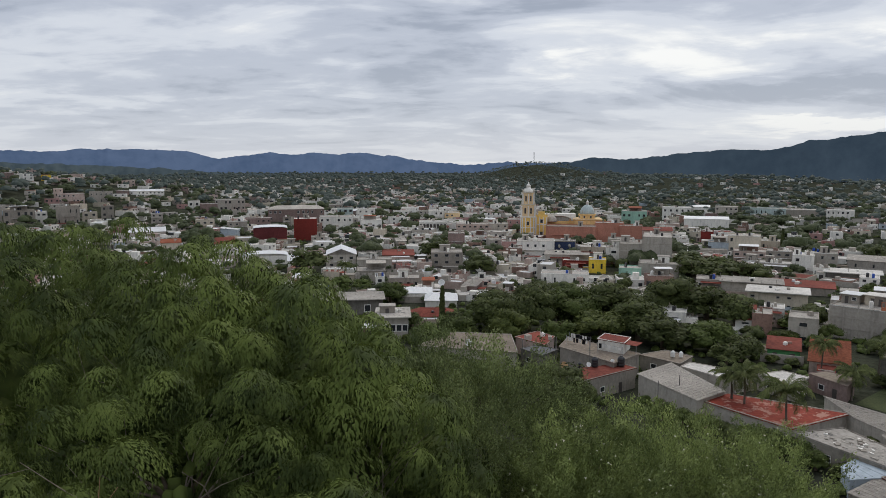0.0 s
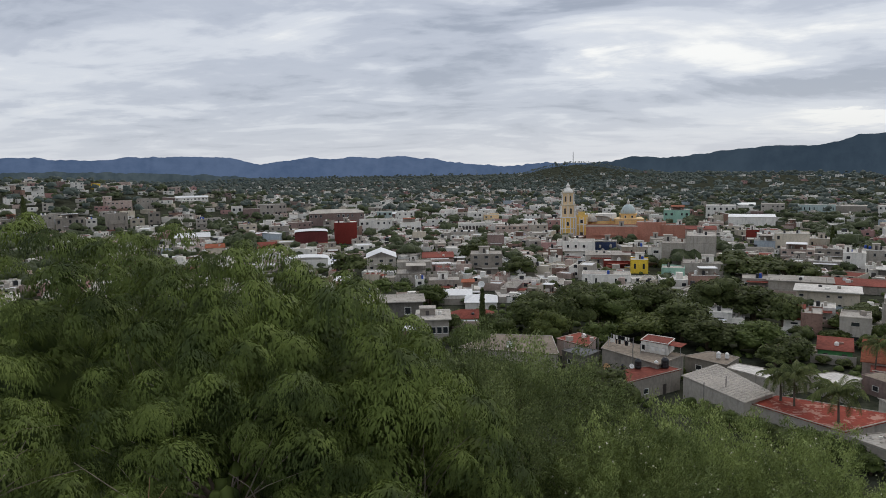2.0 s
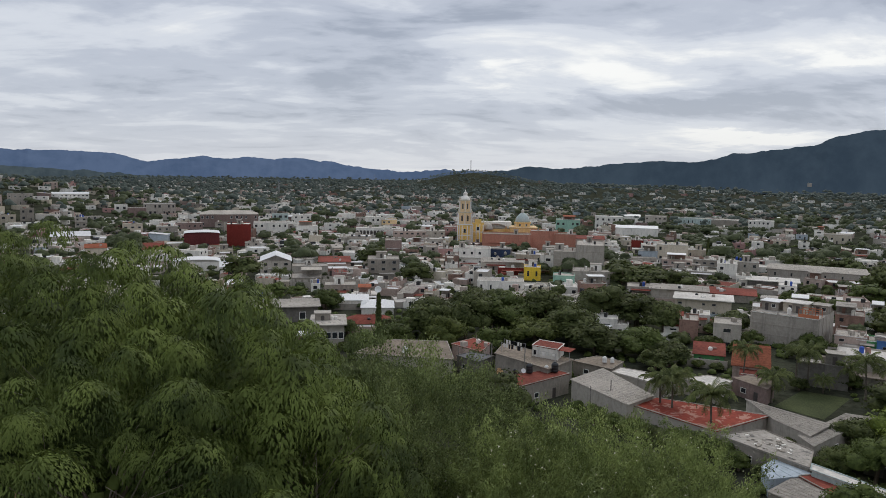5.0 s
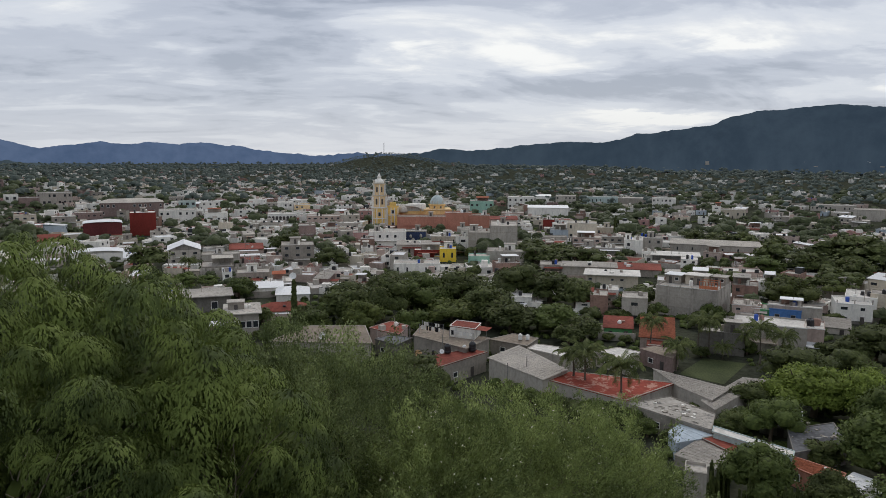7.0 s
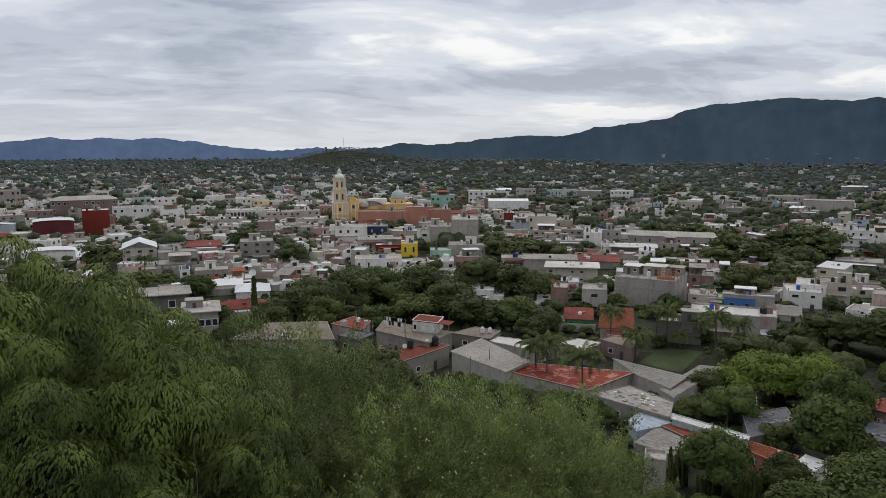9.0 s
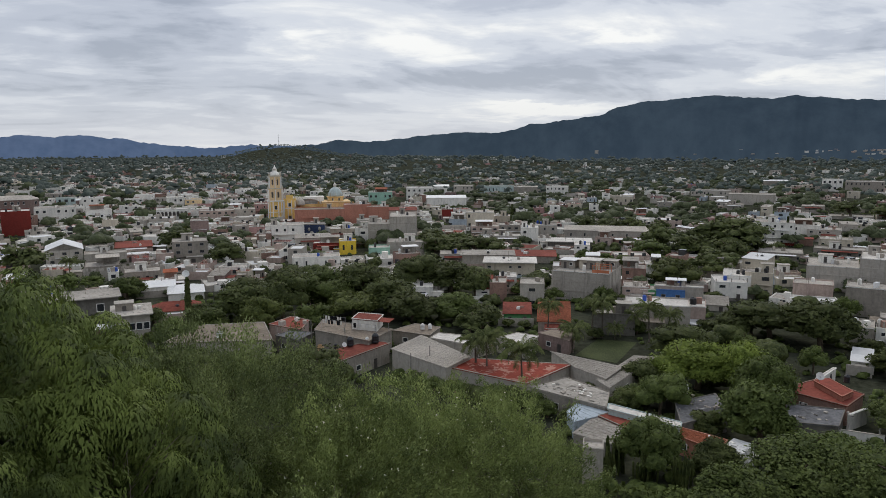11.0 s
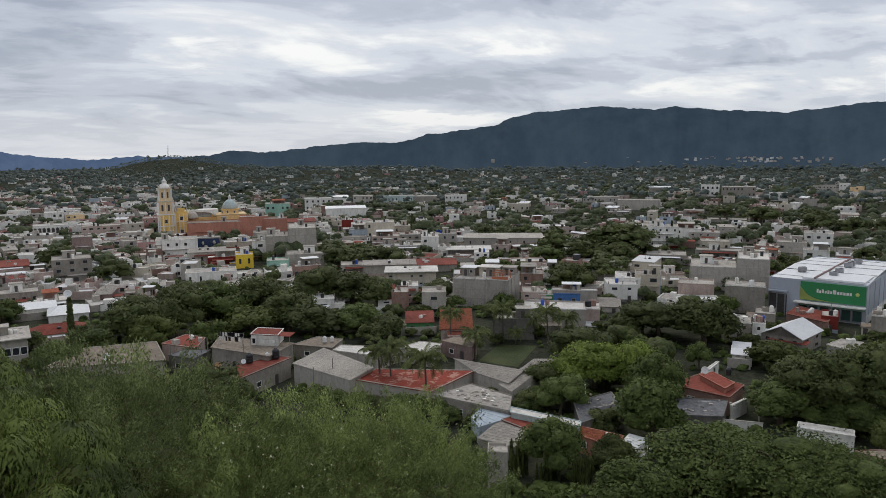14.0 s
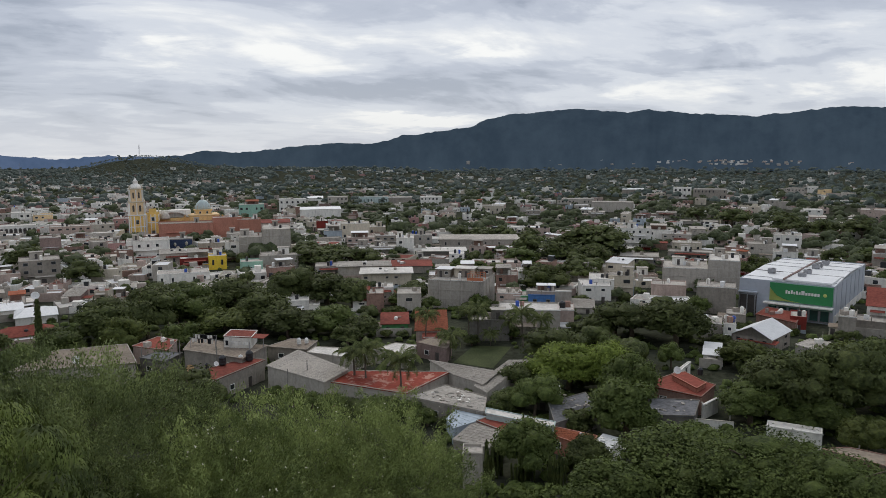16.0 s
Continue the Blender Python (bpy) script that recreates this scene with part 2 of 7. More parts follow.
# ---- mesh helpers ----
def mesh_from(name, verts, faces, mats, index=None, smooth=False):
    me = bpy.data.meshes.new(name)
    me.from_pydata([tuple(v) for v in verts], [], faces)
    for m in mats:
        me.materials.append(m)
    if index is not None:
        me.polygons.foreach_set("material_index", index)
    if smooth:
        me.polygons.foreach_set("use_smooth", [True] * len(me.polygons))
    me.update()
    return me


def leaves_mesh(name, corners, mat):
    """Many loose leaves from an array of shape (n, 3, 3), or (n, 4, 3) with the way in which each leaf's clump faces as the fourth row."""
    q = np.asarray(corners, np.float32)
    n = len(q)
    face = None
    if q.shape[1] == 4:
        face, q = q[:, 3], q[:, :3]
        g = np.cross(q[:, 1] - q[:, 0], q[:, 2] - q[:, 0])
        turn = (g * face).sum(1) < 0
        q = q.copy()
        q[turn] = q[turn][:, (0, 2, 1)]
        g[turn] *= -1
        g /= np.linalg.norm(g, axis=1, keepdims=True) + 1e-9
        face = face / (np.linalg.norm(face, axis=1, keepdims=True) + 1e-9) * 0.76 + g * 0.24 + np.array([0, 0, 0.22], np.float32)
    me = bpy.data.meshes.new(name)
    me.vertices.add(3 * n)
    me.loops.add(3 * n)
    me.polygons.add(n)
    me.vertices.foreach_set("co", q.ravel())
    me.loops.foreach_set("vertex_index", np.arange(3 * n, dtype=np.int32))
    me.polygons.foreach_set("loop_start", np.arange(0, 3 * n, 3, dtype=np.int32))
    me.materials.append(mat)
    me.update(calc_edges=True)
    if face is not None:
        face = face / (np.linalg.norm(face, axis=1, keepdims=True) + 1e-9)
        me.normals_split_custom_set_from_vertices(np.repeat(face, 3, axis=0))
    return me


def dome(sides, rings):
    """A rounded clump: corners, triangles and outward directions; rings of (radius, height) below the top."""
    v, f = [(0.0, 0.0, 1.0)], []
    for j, (r, z) in enumerate(rings):
        for i in range(sides):
            a = 2 * math.pi * (i + 0.5 * (j % 2)) / sides
            v.append((r * math.cos(a), r * math.sin(a), z))
    for i in range(sides):
        f.append((0, 1 + i, 1 + (i + 1) % sides))
    for j in range(len(rings) - 1):
        for i in range(sides):
            a, b = 1 + j * sides + i, 1 + j * sides + (i + 1) % sides
            f += [(a, a + sides, b), (b, a + sides, b + sides)]
    v = np.array(v, np.float32)
    d = v + np.array([0, 0, 0.25], np.float32)
    return v, np.array(f, np.int32), d / np.linalg.norm(d, axis=1, keepdims=True)


DOME_FULL = dome(7, ((0.55, 0.84), (0.92, 0.38), (1.0, -0.15), (0.72, -0.62)))
DOME_SMALL = dome(5, ((0.74, 0.66), (1.0, -0.1)))


def mass_mesh(name, rng, centres, radii, mat, shape=DOME_FULL, leaves=None, uneven=0.13):
    """Rounded clumps, uneven and leaning, with loose leaves over them, in one mesh."""
    tv, tf, td = shape
    n, m = len(centres), len(tv)
    th = rng.uniform(0, 2 * math.pi, n)
    c, s = np.cos(th)[:, None], np.sin(th)[:, None]

    def turn(q):
        return np.stack([q[:, 0] * c - q[:, 1] * s, q[:, 0] * s + q[:, 1] * c, np.repeat(q[None, :, 2], n, 0)], 2)
    v = (turn(tv) * (1 + rng.normal(0, uneven, (n, m, 1))) * np.asarray(radii)[:, None, :] + np.asarray(centres)[:, None, :]).reshape(-1, 3)
    nor = turn(td).reshape(-1, 3)
    f = (tf[None] + (np.arange(n) * m)[:, None, None]).reshape(-1, 3)
    if leaves is not None and len(leaves):
        q = np.asarray(leaves, np.float32)
        face = q[:, 3] / (np.linalg.norm(q[:, 3], axis=1, keepdims=True) + 1e-9)
        g = np.cross(q[:, 1] - q[:, 0], q[:, 2] - q[:, 0])
        flip = (g * face).sum(1) < 0
        q = q[:, :3].copy()
        q[flip] = q[flip][:, (0, 2, 1)]
        g[flip] *= -1
        g /= np.linalg.norm(g, axis=1, keepdims=True) + 1e-9
        face = face * 0.85 + g * 0.15 + np.array([0, 0, 0.15])
        f = np.concatenate([f, len(v) + np.arange(3 * len(q)).reshape(-1, 3)])
        v = np.concatenate([v, q.reshape(-1, 3)])
        nor = np.concatenate([nor, np.repeat(face, 3, axis=0)])
    nor /= np.linalg.norm(nor, axis=1, keepdims=True) + 1e-9
    me = bpy.data.meshes.new(name)
    k = len(f)
    me.vertices.add(len(v))
    me.loops.add(3 * k)
    me.polygons.add(k)
    me.vertices.foreach_set("co", v.astype(np.float32).ravel())
    me.loops.foreach_set("vertex_index", f.astype(np.int32).ravel())
    me.polygons.foreach_set("loop_start", np.arange(0, 3 * k, 3, dtype=np.int32))
    me.polygons.foreach_set("use_smooth", np.ones(k, bool))
    me.materials.append(mat)
    me.update(calc_edges=True)
    me.normals_split_custom_set_from_vertices(nor.astype(np.float32))
    return me


def quads_mesh(name, corners, mat):
    """Strips and leaflets of four corners each, cut into two leaves along the longer way."""
    q = np.asarray(corners)
    return leaves_mesh(name, np.concatenate([q[:, (0, 1, 2)], q[:, (0, 2, 3)]]), mat)


def part(name, me, parent, label="", at=None):
    """One mesh object under a thing or a part. me: a mesh, or a bmesh with its material."""
    if isinstance(me, tuple):
        bm, mat = me
        me = bpy.data.meshes.new(name)
        bm.to_mesh(me)
        bm.free()
        for m in (mat if isinstance(mat, (list, tuple)) else [mat]):
            me.materials.append(m)
    ob = new(name, me)
    ob.parent = parent
    if at is not None:
        ob.matrix_basis = at
    if label:
        ob["label"] = label
    return ob


def thing(name, x, y, z, rz=0.0, label="", category="", group="", kind=""):
    ob = new(name)
    ob.empty_display_size = 0.5
    ob.matrix_basis = pose(x, y, z, 0, 0, rz)
    return tagged(ob, label, category, group, kind)


CACHE = {}


def cube(mat, bevel=0.0):
    """A shared unit cube on its base, bevelled a little."""
    key = ("cube", mat.name, bevel)
    if key not in CACHE:
        bm = bmesh.new()
        bmesh.ops.create_cube(bm, size=1.0)
        bmesh.ops.translate(bm, verts=bm.verts, vec=(0, 0, 0.5))
        if bevel:
            bmesh.ops.bevel(bm, geom=bm.edges[:], offset=bevel, segments=1, affect="EDGES")
        me = bpy.data.meshes.new("block")
        bm.to_mesh(me)
        bm.free()
        me.materials.append(mat)
        CACHE[key] = me
    return CACHE[key]


def block(name, parent, mat, x, y, z, w, d, h, rz=0.0, label="", bevel=0.0, rx=0.0, ry=0.0):
    return part(name, cube(mat, bevel), parent, label, pose(x, y, z, rx, ry, rz) @ Matrix.Diagonal((w, d, h, 1)))


def lathe(profile, mat, n=12, key=None, smooth=True):
    """A turned mesh from (radius, height) pairs."""
    if key and key in CACHE:
        return CACHE[key]
    v, f = [], []
    for r, z in profile:
        for i in range(n):
            a = 2 * math.pi * i / n
            v.append((r * math.cos(a), r * math.sin(a), z))
    for j in range(len(profile) - 1):
        for i in range(n):
            k = (i + 1) % n
            f.append((j * n + i, j * n + k, (j + 1) * n + k, (j + 1) * n + i))
    f.append(tuple(range(n))[::-1])
    f.append(tuple((len(profile) - 1) * n + i for i in range(n)))
    me = mesh_from("turned", v, f, [mat], None, smooth)
    if key:
        CACHE[key] = me
    return me


def pane_mesh(pane_mat):
    """A thin pane that fills the unit window's frame."""
    key = ("pane", pane_mat.name)
    if key not in CACHE:
        bm = bmesh.new()
        bmesh.ops.create_cube(bm, size=1.0)
        for q in bm.verts:
            q.co = Vector((q.co.x * 0.82, q.co.y * 0.012 - 0.012, q.co.z * 0.82 + 0.5))
        me = bpy.data.meshes.new("pane")
        bm.to_mesh(me)
        bm.free()
        me.materials.append(pane_mat)
        CACHE[key] = me
    return CACHE[key]


def window_mesh(frame_mat, pane_mat):
    """A unit window in the xz plane: a proud frame and a pane set back in it."""
    key = ("window", frame_mat.name, pane_mat.name)
    if key in CACHE:
        return CACHE[key]
    bm = bmesh.new()
    bmesh.ops.create_cube(bm, size=1.0)
    for q in bm.verts:
        q.co = Vector((q.co.x, (q.co.y - 0.5) * 0.09 + 0.02, q.co.z + 0.5))
    front = [f for f in bm.faces if f.normal.y < -0.9]
    bmesh.ops.inset_individual(bm, faces=front, thickness=0.09, depth=0)
    ext = bmesh.ops.extrude_discrete_faces(bm, faces=front)["faces"]
    bmesh.ops.translate(bm, verts=ext[0].verts, vec=(0, 0.055, 0))
    ext[0].material_index = 1
    me = bpy.data.meshes.new("window")
    bm.to_mesh(me)
    bm.free()
    me.materials.append(frame_mat)
    me.materials.append(pane_mat)
    CACHE[key] = me
    return me


def window(parent, x, y, z, w, h, rz=0.0, frame=TRIM, pane=PANE, name="window"):
    near = parent.parent is None and math.hypot(*parent.matrix_basis.translation.xy) < 300
    win = part(name, window_mesh(frame, frame if near else pane), parent, "", pose(x, y, z, 0, 0, rz) @ Matrix.Diagonal((w, 1.5, h, 1)))
    if near:
        part("pane", pane_mesh(pane), win, "dark window pane")
    return win


def shell_mesh(w, d, h, wall, roof, rim=0.45, base=2.5):
    """Walls with a parapet round a sunken flat roof; the walls run on below the ground."""
    bm = bmesh.new()
    bmesh.ops.create_cube(bm, size=1.0)
    for q in bm.verts:
        q.co = Vector((q.co.x * w, q.co.y * d, h if q.co.z > 0 else -base))
    top = [f for f in bm.faces if f.normal.z > 0.9]
    bmesh.ops.inset_individual(bm, faces=top, thickness=0.18, depth=0)
    ext = bmesh.ops.extrude_discrete_faces(bm, faces=top)["faces"]
    bmesh.ops.translate(bm, verts=ext[0].verts, vec=(0, 0, -rim))
    ext[0].material_index = 1
    me = bpy.data.meshes.new("walls")
    bm.to_mesh(me)
    bm.free()
    me.materials.append(wall)
    me.materials.append(roof)
    return me


def pitched_mesh(w, d, rise, mat, over=0.3, kind="gable", thick=0.12):
    """A sheet or tile roof with thickness, standing on z = 0; the ridge of a gable runs along y or x, a shed falls to the front."""
    W, D = w / 2 + over, d / 2 + over
    if kind == "gable":
        top = [(-W, -D, 0), (0, -D, rise), (W, -D, 0), (-W, D, 0), (0, D, rise), (W, D, 0)]
        tri = [(0, 1, 4, 3), (1, 2, 5, 4)]
    elif kind == "ridge":
        top = [(-W, -D, 0), (-W, 0, rise), (-W, D, 0), (W, -D, 0), (W, 0, rise), (W, D, 0)]
        tri = [(0, 3, 4, 1), (1, 4, 5, 2)]
    elif kind == "hip":
        k = min(W, D) * 0.6
        top = [(-W, -D, 0), (W, -D, 0), (W, D, 0), (-W, D, 0), (-W + k, 0, rise), (W - k, 0, rise)]
        tri = [(0, 1, 5, 4), (1, 2, 5), (2, 3, 4, 5), (3, 0, 4)]
    elif kind == "barrel":
        n = 10
        top, tri = [], []
        for i in range(n + 1):
            a = math.pi * i / n
            top += [(-W * math.cos(a), -D, rise * math.sin(a)), (-W * math.cos(a), D, rise * math.sin(a))]
        tri = [(2 * i, 2 * i + 2, 2 * i + 3, 2 * i + 1) for i in range(n)]
    else:
        top = [(-W, -D, 0), (W, -D, 0), (W, D, rise), (-W, D, rise)]
        tri = [(0, 1, 2, 3)]
    bm = bmesh.new()
    vs = [bm.verts.new(p) for p in top]
    fs = [bm.faces.new([vs[i] for i in q]) for q in tri]
    bmesh.ops.recalc_face_normals(bm, faces=fs)
    bmesh.ops.solidify(bm, geom=fs, thickness=thick)
    return (bm, mat)


# ---- ground, hills and mountains ----
HILLS = ((7.4, 1650.0, 37.0, 95.0), (12.0, 1750.0, 15.0, 240.0), (-34.0, 900.0, 36.0, 170.0), (23.0, 1500.0, 14.0, 130.0))


def ground_z(x, y):
    """Height of the ground: the lookout's hillside, the flat town, low hills behind it and the rise to the mountains."""
    r = math.hypot(x, y)
    a = math.degrees(math.atan2(x, y))
    s = r * math.cos(radians(0.7 * min(abs(a - 13.0), 190.0)))
    u = min(max((s - 1.5) / 88.0, 0.0), 1.0)
    z = 43.4 * (1.0 - u) ** 1.35 if s > 1.5 else 43.4 + 0.06 * (1.5 - s)
    for ha, hr, hh, sx in HILLS:
        hx, hy = hr * math.sin(radians(ha)), hr * math.cos(radians(ha))
        z += hh * math.exp(-((x - hx) ** 2 + (y - hy) ** 2) / (2 * sx * sx))
    if r > 1500:
        z += 8.0 * min(1.0, (r - 1500) / 1500.0)
    if r > 150:
        z += 1.2 * math.sin(x * 0.011 + 1) * math.sin(y * 0.013) * min(1, (r - 150) / 300)
    return z


def build_ground():
    radii = [0.0] + [2.0 * 1.085 ** i for i in range(92)]
    radii = [r for r in radii if r < 3300] + [3300.0, 4900.0]
    n = 240
    v = [(0, 0, ground_z(0, 0))]
    for r in radii[1:]:
        for i in range(n):
            a = 2 * math.pi * i / n
            x, y = r * math.sin(a), r * math.cos(a)
            rough = 0.25 * noise.noise((x * 0.15, y * 0.15, 0)) if r < 120 else 0
            v.append((x, y, ground_z(x, y) + rough))
    f = [(0, 1 + (i + 1) % n, 1 + i) for i in range(n)]
    for j in range(len(radii) - 2):
        for i in range(n):
            k = (i + 1) % n
            f.append((1 + j * n + i, 1 + j * n + k, 1 + (j + 1) * n + k, 1 + (j + 1) * n + i))
    tagged(new("ground", mesh_from("ground", v, f, [SOIL], None, True)), "grassy hillside falling to the flat town ground", "ground", kind="structure")


# wooded slope; its two colours already hold the blue haze of distance
def forest_slope(name, col_lo, col_hi, scale):
    m = bpy.data.materials.new(name)
    m.use_nodes = True
    n = Graph(m.node_tree)
    at = n.node("ShaderNodeSeparateXYZ", {0: n.node("ShaderNodeNewGeometry").outputs["Position"]})
    bearing = n.math("MULTIPLY", n.math("ARCTAN2", at.outputs[0], at.outputs[1]), 3600.0)
    pos = n.node("ShaderNodeCombineXYZ", {0: bearing, 1: n.math("MULTIPLY", at.outputs[2], 1.2), 2: 0.0}).outputs[0]
    f = n.math("ADD", n.math("MULTIPLY", n.noise(pos, scale, 8.0, 0.7), 0.6), n.math("MULTIPLY", n.noise(pos, scale * 0.15, 3.0, 0.5), 0.4))
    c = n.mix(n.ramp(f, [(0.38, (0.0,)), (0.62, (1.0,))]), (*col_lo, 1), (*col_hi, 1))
    p = n.node("ShaderNodeBsdfPrincipled", {"Base Color": c, "Roughness": 1.0, "Specular IOR Level": 0.0})
    n.node("ShaderNodeOutputMaterial", {0: p.outputs[0]})
    return m


def mountain(name, label, dist, ridge, mat, depth, seed):
    """A wooded range: its crest follows (bearing, angle of height) pairs, its spurs come down towards the town."""
    a0, a1 = ridge[0][0], ridge[-1][0]
    n, rows = int((a1 - a0) * 8), 34
    v, f = [], []
    for j in range(rows + 1):
        t = j / rows
        for i in range(n + 1):
            a = a0 + (a1 - a0) * i / n
            k = max(q for q in range(len(ridge) - 1) if ridge[q][0] <= a + 1e-6)
            u = (a - ridge[k][0]) / (ridge[k + 1][0] - ridge[k][0])
            u = u * u * (3 - 2 * u) * 0.5 + u * 0.5
            el = ridge[k][1] * (1 - u) + ridge[k + 1][1] * u + 0.10 * noise.noise((a * 0.9, seed, 0)) + 0.065 * noise.noise((a * 2.6, seed, 3)) + 0.018 * noise.noise((a * 14.0, seed, 5))
            top = EYE + dist * math.tan(radians(el))
            r = dist - depth * (1 - t)
            foot = 6.0
            spur = noise.fractal((a * 0.6, t * 0.7, seed), 1.0, 2.0, 3) * 0.055 * math.sin(math.pi * t)
            z = foot + (top - foot) * max(0.0, min(1.0, t ** 1.25 + spur * (1 - t * 0.3)))
            if t == 1:
                z = top
            v.append((r * math.sin(radians(a)), r * math.cos(radians(a)), z))
    w = n + 1
    for j in range(rows):
        for i in range(n):
            f.append((j * w + i, j * w + i + 1, (j + 1) * w + i + 1, (j + 1) * w + i))
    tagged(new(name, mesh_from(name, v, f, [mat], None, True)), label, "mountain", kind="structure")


build_ground()
# far range: the strong blue paints distance haze into the base colour
mountain("backdrop_far_range", "distant wooded mountain range tinted haze-blue on the horizon", 4600.0,
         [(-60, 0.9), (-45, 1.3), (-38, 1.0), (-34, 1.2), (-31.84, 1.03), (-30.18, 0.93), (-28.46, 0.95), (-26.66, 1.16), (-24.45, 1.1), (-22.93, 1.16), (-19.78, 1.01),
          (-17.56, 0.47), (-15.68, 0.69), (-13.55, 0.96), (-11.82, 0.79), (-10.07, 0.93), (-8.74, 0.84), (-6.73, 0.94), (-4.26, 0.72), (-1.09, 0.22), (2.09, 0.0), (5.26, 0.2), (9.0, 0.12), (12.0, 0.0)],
         forest_slope("far_hazed_forest", (0.078, 0.118, 0.195), (0.108, 0.152, 0.238), 0.012), 1500.0, 3.0)
# near range and foothills: milder blue tint, haze painted into the forest colour
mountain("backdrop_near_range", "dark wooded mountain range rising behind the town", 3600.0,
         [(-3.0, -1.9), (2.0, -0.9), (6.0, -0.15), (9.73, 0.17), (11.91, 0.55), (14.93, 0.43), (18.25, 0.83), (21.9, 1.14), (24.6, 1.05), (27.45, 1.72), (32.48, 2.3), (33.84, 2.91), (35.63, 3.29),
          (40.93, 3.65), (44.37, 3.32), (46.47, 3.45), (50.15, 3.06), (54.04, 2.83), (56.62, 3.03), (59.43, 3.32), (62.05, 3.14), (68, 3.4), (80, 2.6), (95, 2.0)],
         forest_slope("hazed_mountain_forest", (0.037, 0.056, 0.076), (0.052, 0.075, 0.097), 0.010), 1700.0, 7.0)
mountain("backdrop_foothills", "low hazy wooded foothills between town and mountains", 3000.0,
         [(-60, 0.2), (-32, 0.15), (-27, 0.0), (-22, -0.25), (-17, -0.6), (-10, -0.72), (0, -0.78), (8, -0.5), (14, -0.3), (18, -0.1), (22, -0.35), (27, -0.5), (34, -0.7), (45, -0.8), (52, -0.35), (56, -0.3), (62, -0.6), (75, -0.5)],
         forest_slope("hazed_foothill_forest", (0.046, 0.064, 0.074), (0.078, 0.100, 0.106), 0.03), 700.0, 11.0)
# ---- plants ----
def leaf_quads(rng, centre, normal, size, aspect=1.6, tilt=0.7):
    """Leaves of random size round the centres, facing about the normals."""
    n = len(centre)
    nor = normal + rng.normal(0, tilt, (n, 3))
    nor /= np.linalg.norm(nor, axis=1, keepdims=True) + 1e-9
    ax = np.cross(nor, rng.normal(0, 1, (n, 3)))
    ax /= np.linalg.norm(ax, axis=1, keepdims=True) + 1e-9
    bx = np.cross(nor, ax)
    s = (size * rng.uniform(0.55, 1.35, n))[:, None]
    a, b = ax * s * aspect * 0.5, bx * s * 0.68
    return np.stack([centre - a + b, centre + a, centre - a - b, normal + np.zeros_like(centre)], 1)


def crown_points(rng, n, blobs, R, H, base):
    """Points on the upper sides of many uneven clumps that make up a crown."""
    c = rng.normal(0, 1, (blobs, 3))
    c /= np.linalg.norm(c, axis=1, keepdims=True)
    c *= rng.uniform(0.35, 0.92, (blobs, 1)) ** 0.6
    c[:, 2] = np.abs(c[:, 2]) * 1.05 - 0.25
    c = c * np.array([R, R, H]) * 0.78
    rad = rng.uniform(0.26, 0.50, blobs) * R
    i = rng.integers(0, blobs, n)
    d = rng.normal(0, 1, (n, 3))
    d /= np.linalg.norm(d, axis=1, keepdims=True)
    d[:, 2] = np.where(d[:, 2] < -0.35, -d[:, 2], d[:, 2])
    p = c[i] + d * (rad[i] * rng.uniform(0.72, 1.05, n))[:, None] * np.array([1, 1, 0.8])
    p[:, 2] += base
    c[:, 2] += base
    return p, d, c, rad[:, None] * (np.array([0.68, 0.68, 0.54]) if n < 15000 else np.array([0.48, 0.48, 0.36]))


def trunk_mesh(rng, height, r0, limbs, spread, mat=BARK):
    """A tapered, slightly bent trunk with limbs, hexagonal in section."""
    v, f = [], []

    def limb(p0, p1, ra, rb, n=5, side=6):
        p0, p1 = np.array(p0, float), np.array(p1, float)
        bend = rng.normal(0, 0.08, 3) * np.linalg.norm(p1 - p0)
        ax = p1 - p0
        ax /= np.linalg.norm(ax)
        u = np.cross(ax, (0.3, 0.9, 0.2))
        u /= np.linalg.norm(u)
        w = np.cross(ax, u)
        o = len(v)
        for j in range(n):
            t = j / (n - 1)
            c = p0 + (p1 - p0) * t + bend * math.sin(math.pi * t)
            r = ra * (1 - t) + rb * t
            for i in range(side):
                a = 2 * math.pi * i / side
                v.append(c + r * (math.cos(a) * u + math.sin(a) * w))
        for j in range(n - 1):
            for i in range(side):
                k = (i + 1) % side
                f.append((o + j * side + i, o + j * side + k, o + (j + 1) * side + k, o + (j + 1) * side + i))

    limb((0, 0, -1.5), (0, 0, height * 0.5), r0 * 1.2, r0 * 0.7)
    for i in range(limbs):
        a = 2 * math.pi * (i + rng.uniform(-0.3, 0.3)) / limbs
        q = rng.uniform(0.5, 1.0)
        limb((0, 0, height * rng.uniform(0.3, 0.5)), (spread * q * math.cos(a), spread * q * math.sin(a), height * rng.uniform(0.62, 0.84)), r0 * 0.55, r0 * 0.1)
    return mesh_from("trunk", v, f, [mat], None, True)


TREES = {}


def tree_kind(key, seed, R, H, height, leaves, blobs, size, leaf):
    """A leafy tree of a kind, built once: trunk and crown meshes."""
    rng = np.random.default_rng(seed)
    p, d, c, rad = crown_points(rng, leaves, blobs, R, H, height * 0.46)
    crown = mass_mesh("crown", rng, c, rad, LEAF[leaf], DOME_FULL if leaves > 2000 else DOME_SMALL, leaf_quads(rng, p, d + np.array([0, 0, 0.5]), size, 1.5))
    TREES[key] = (trunk_mesh(rng, height, 0.18 + 0.02 * height, 4, R * 0.6), crown, height)


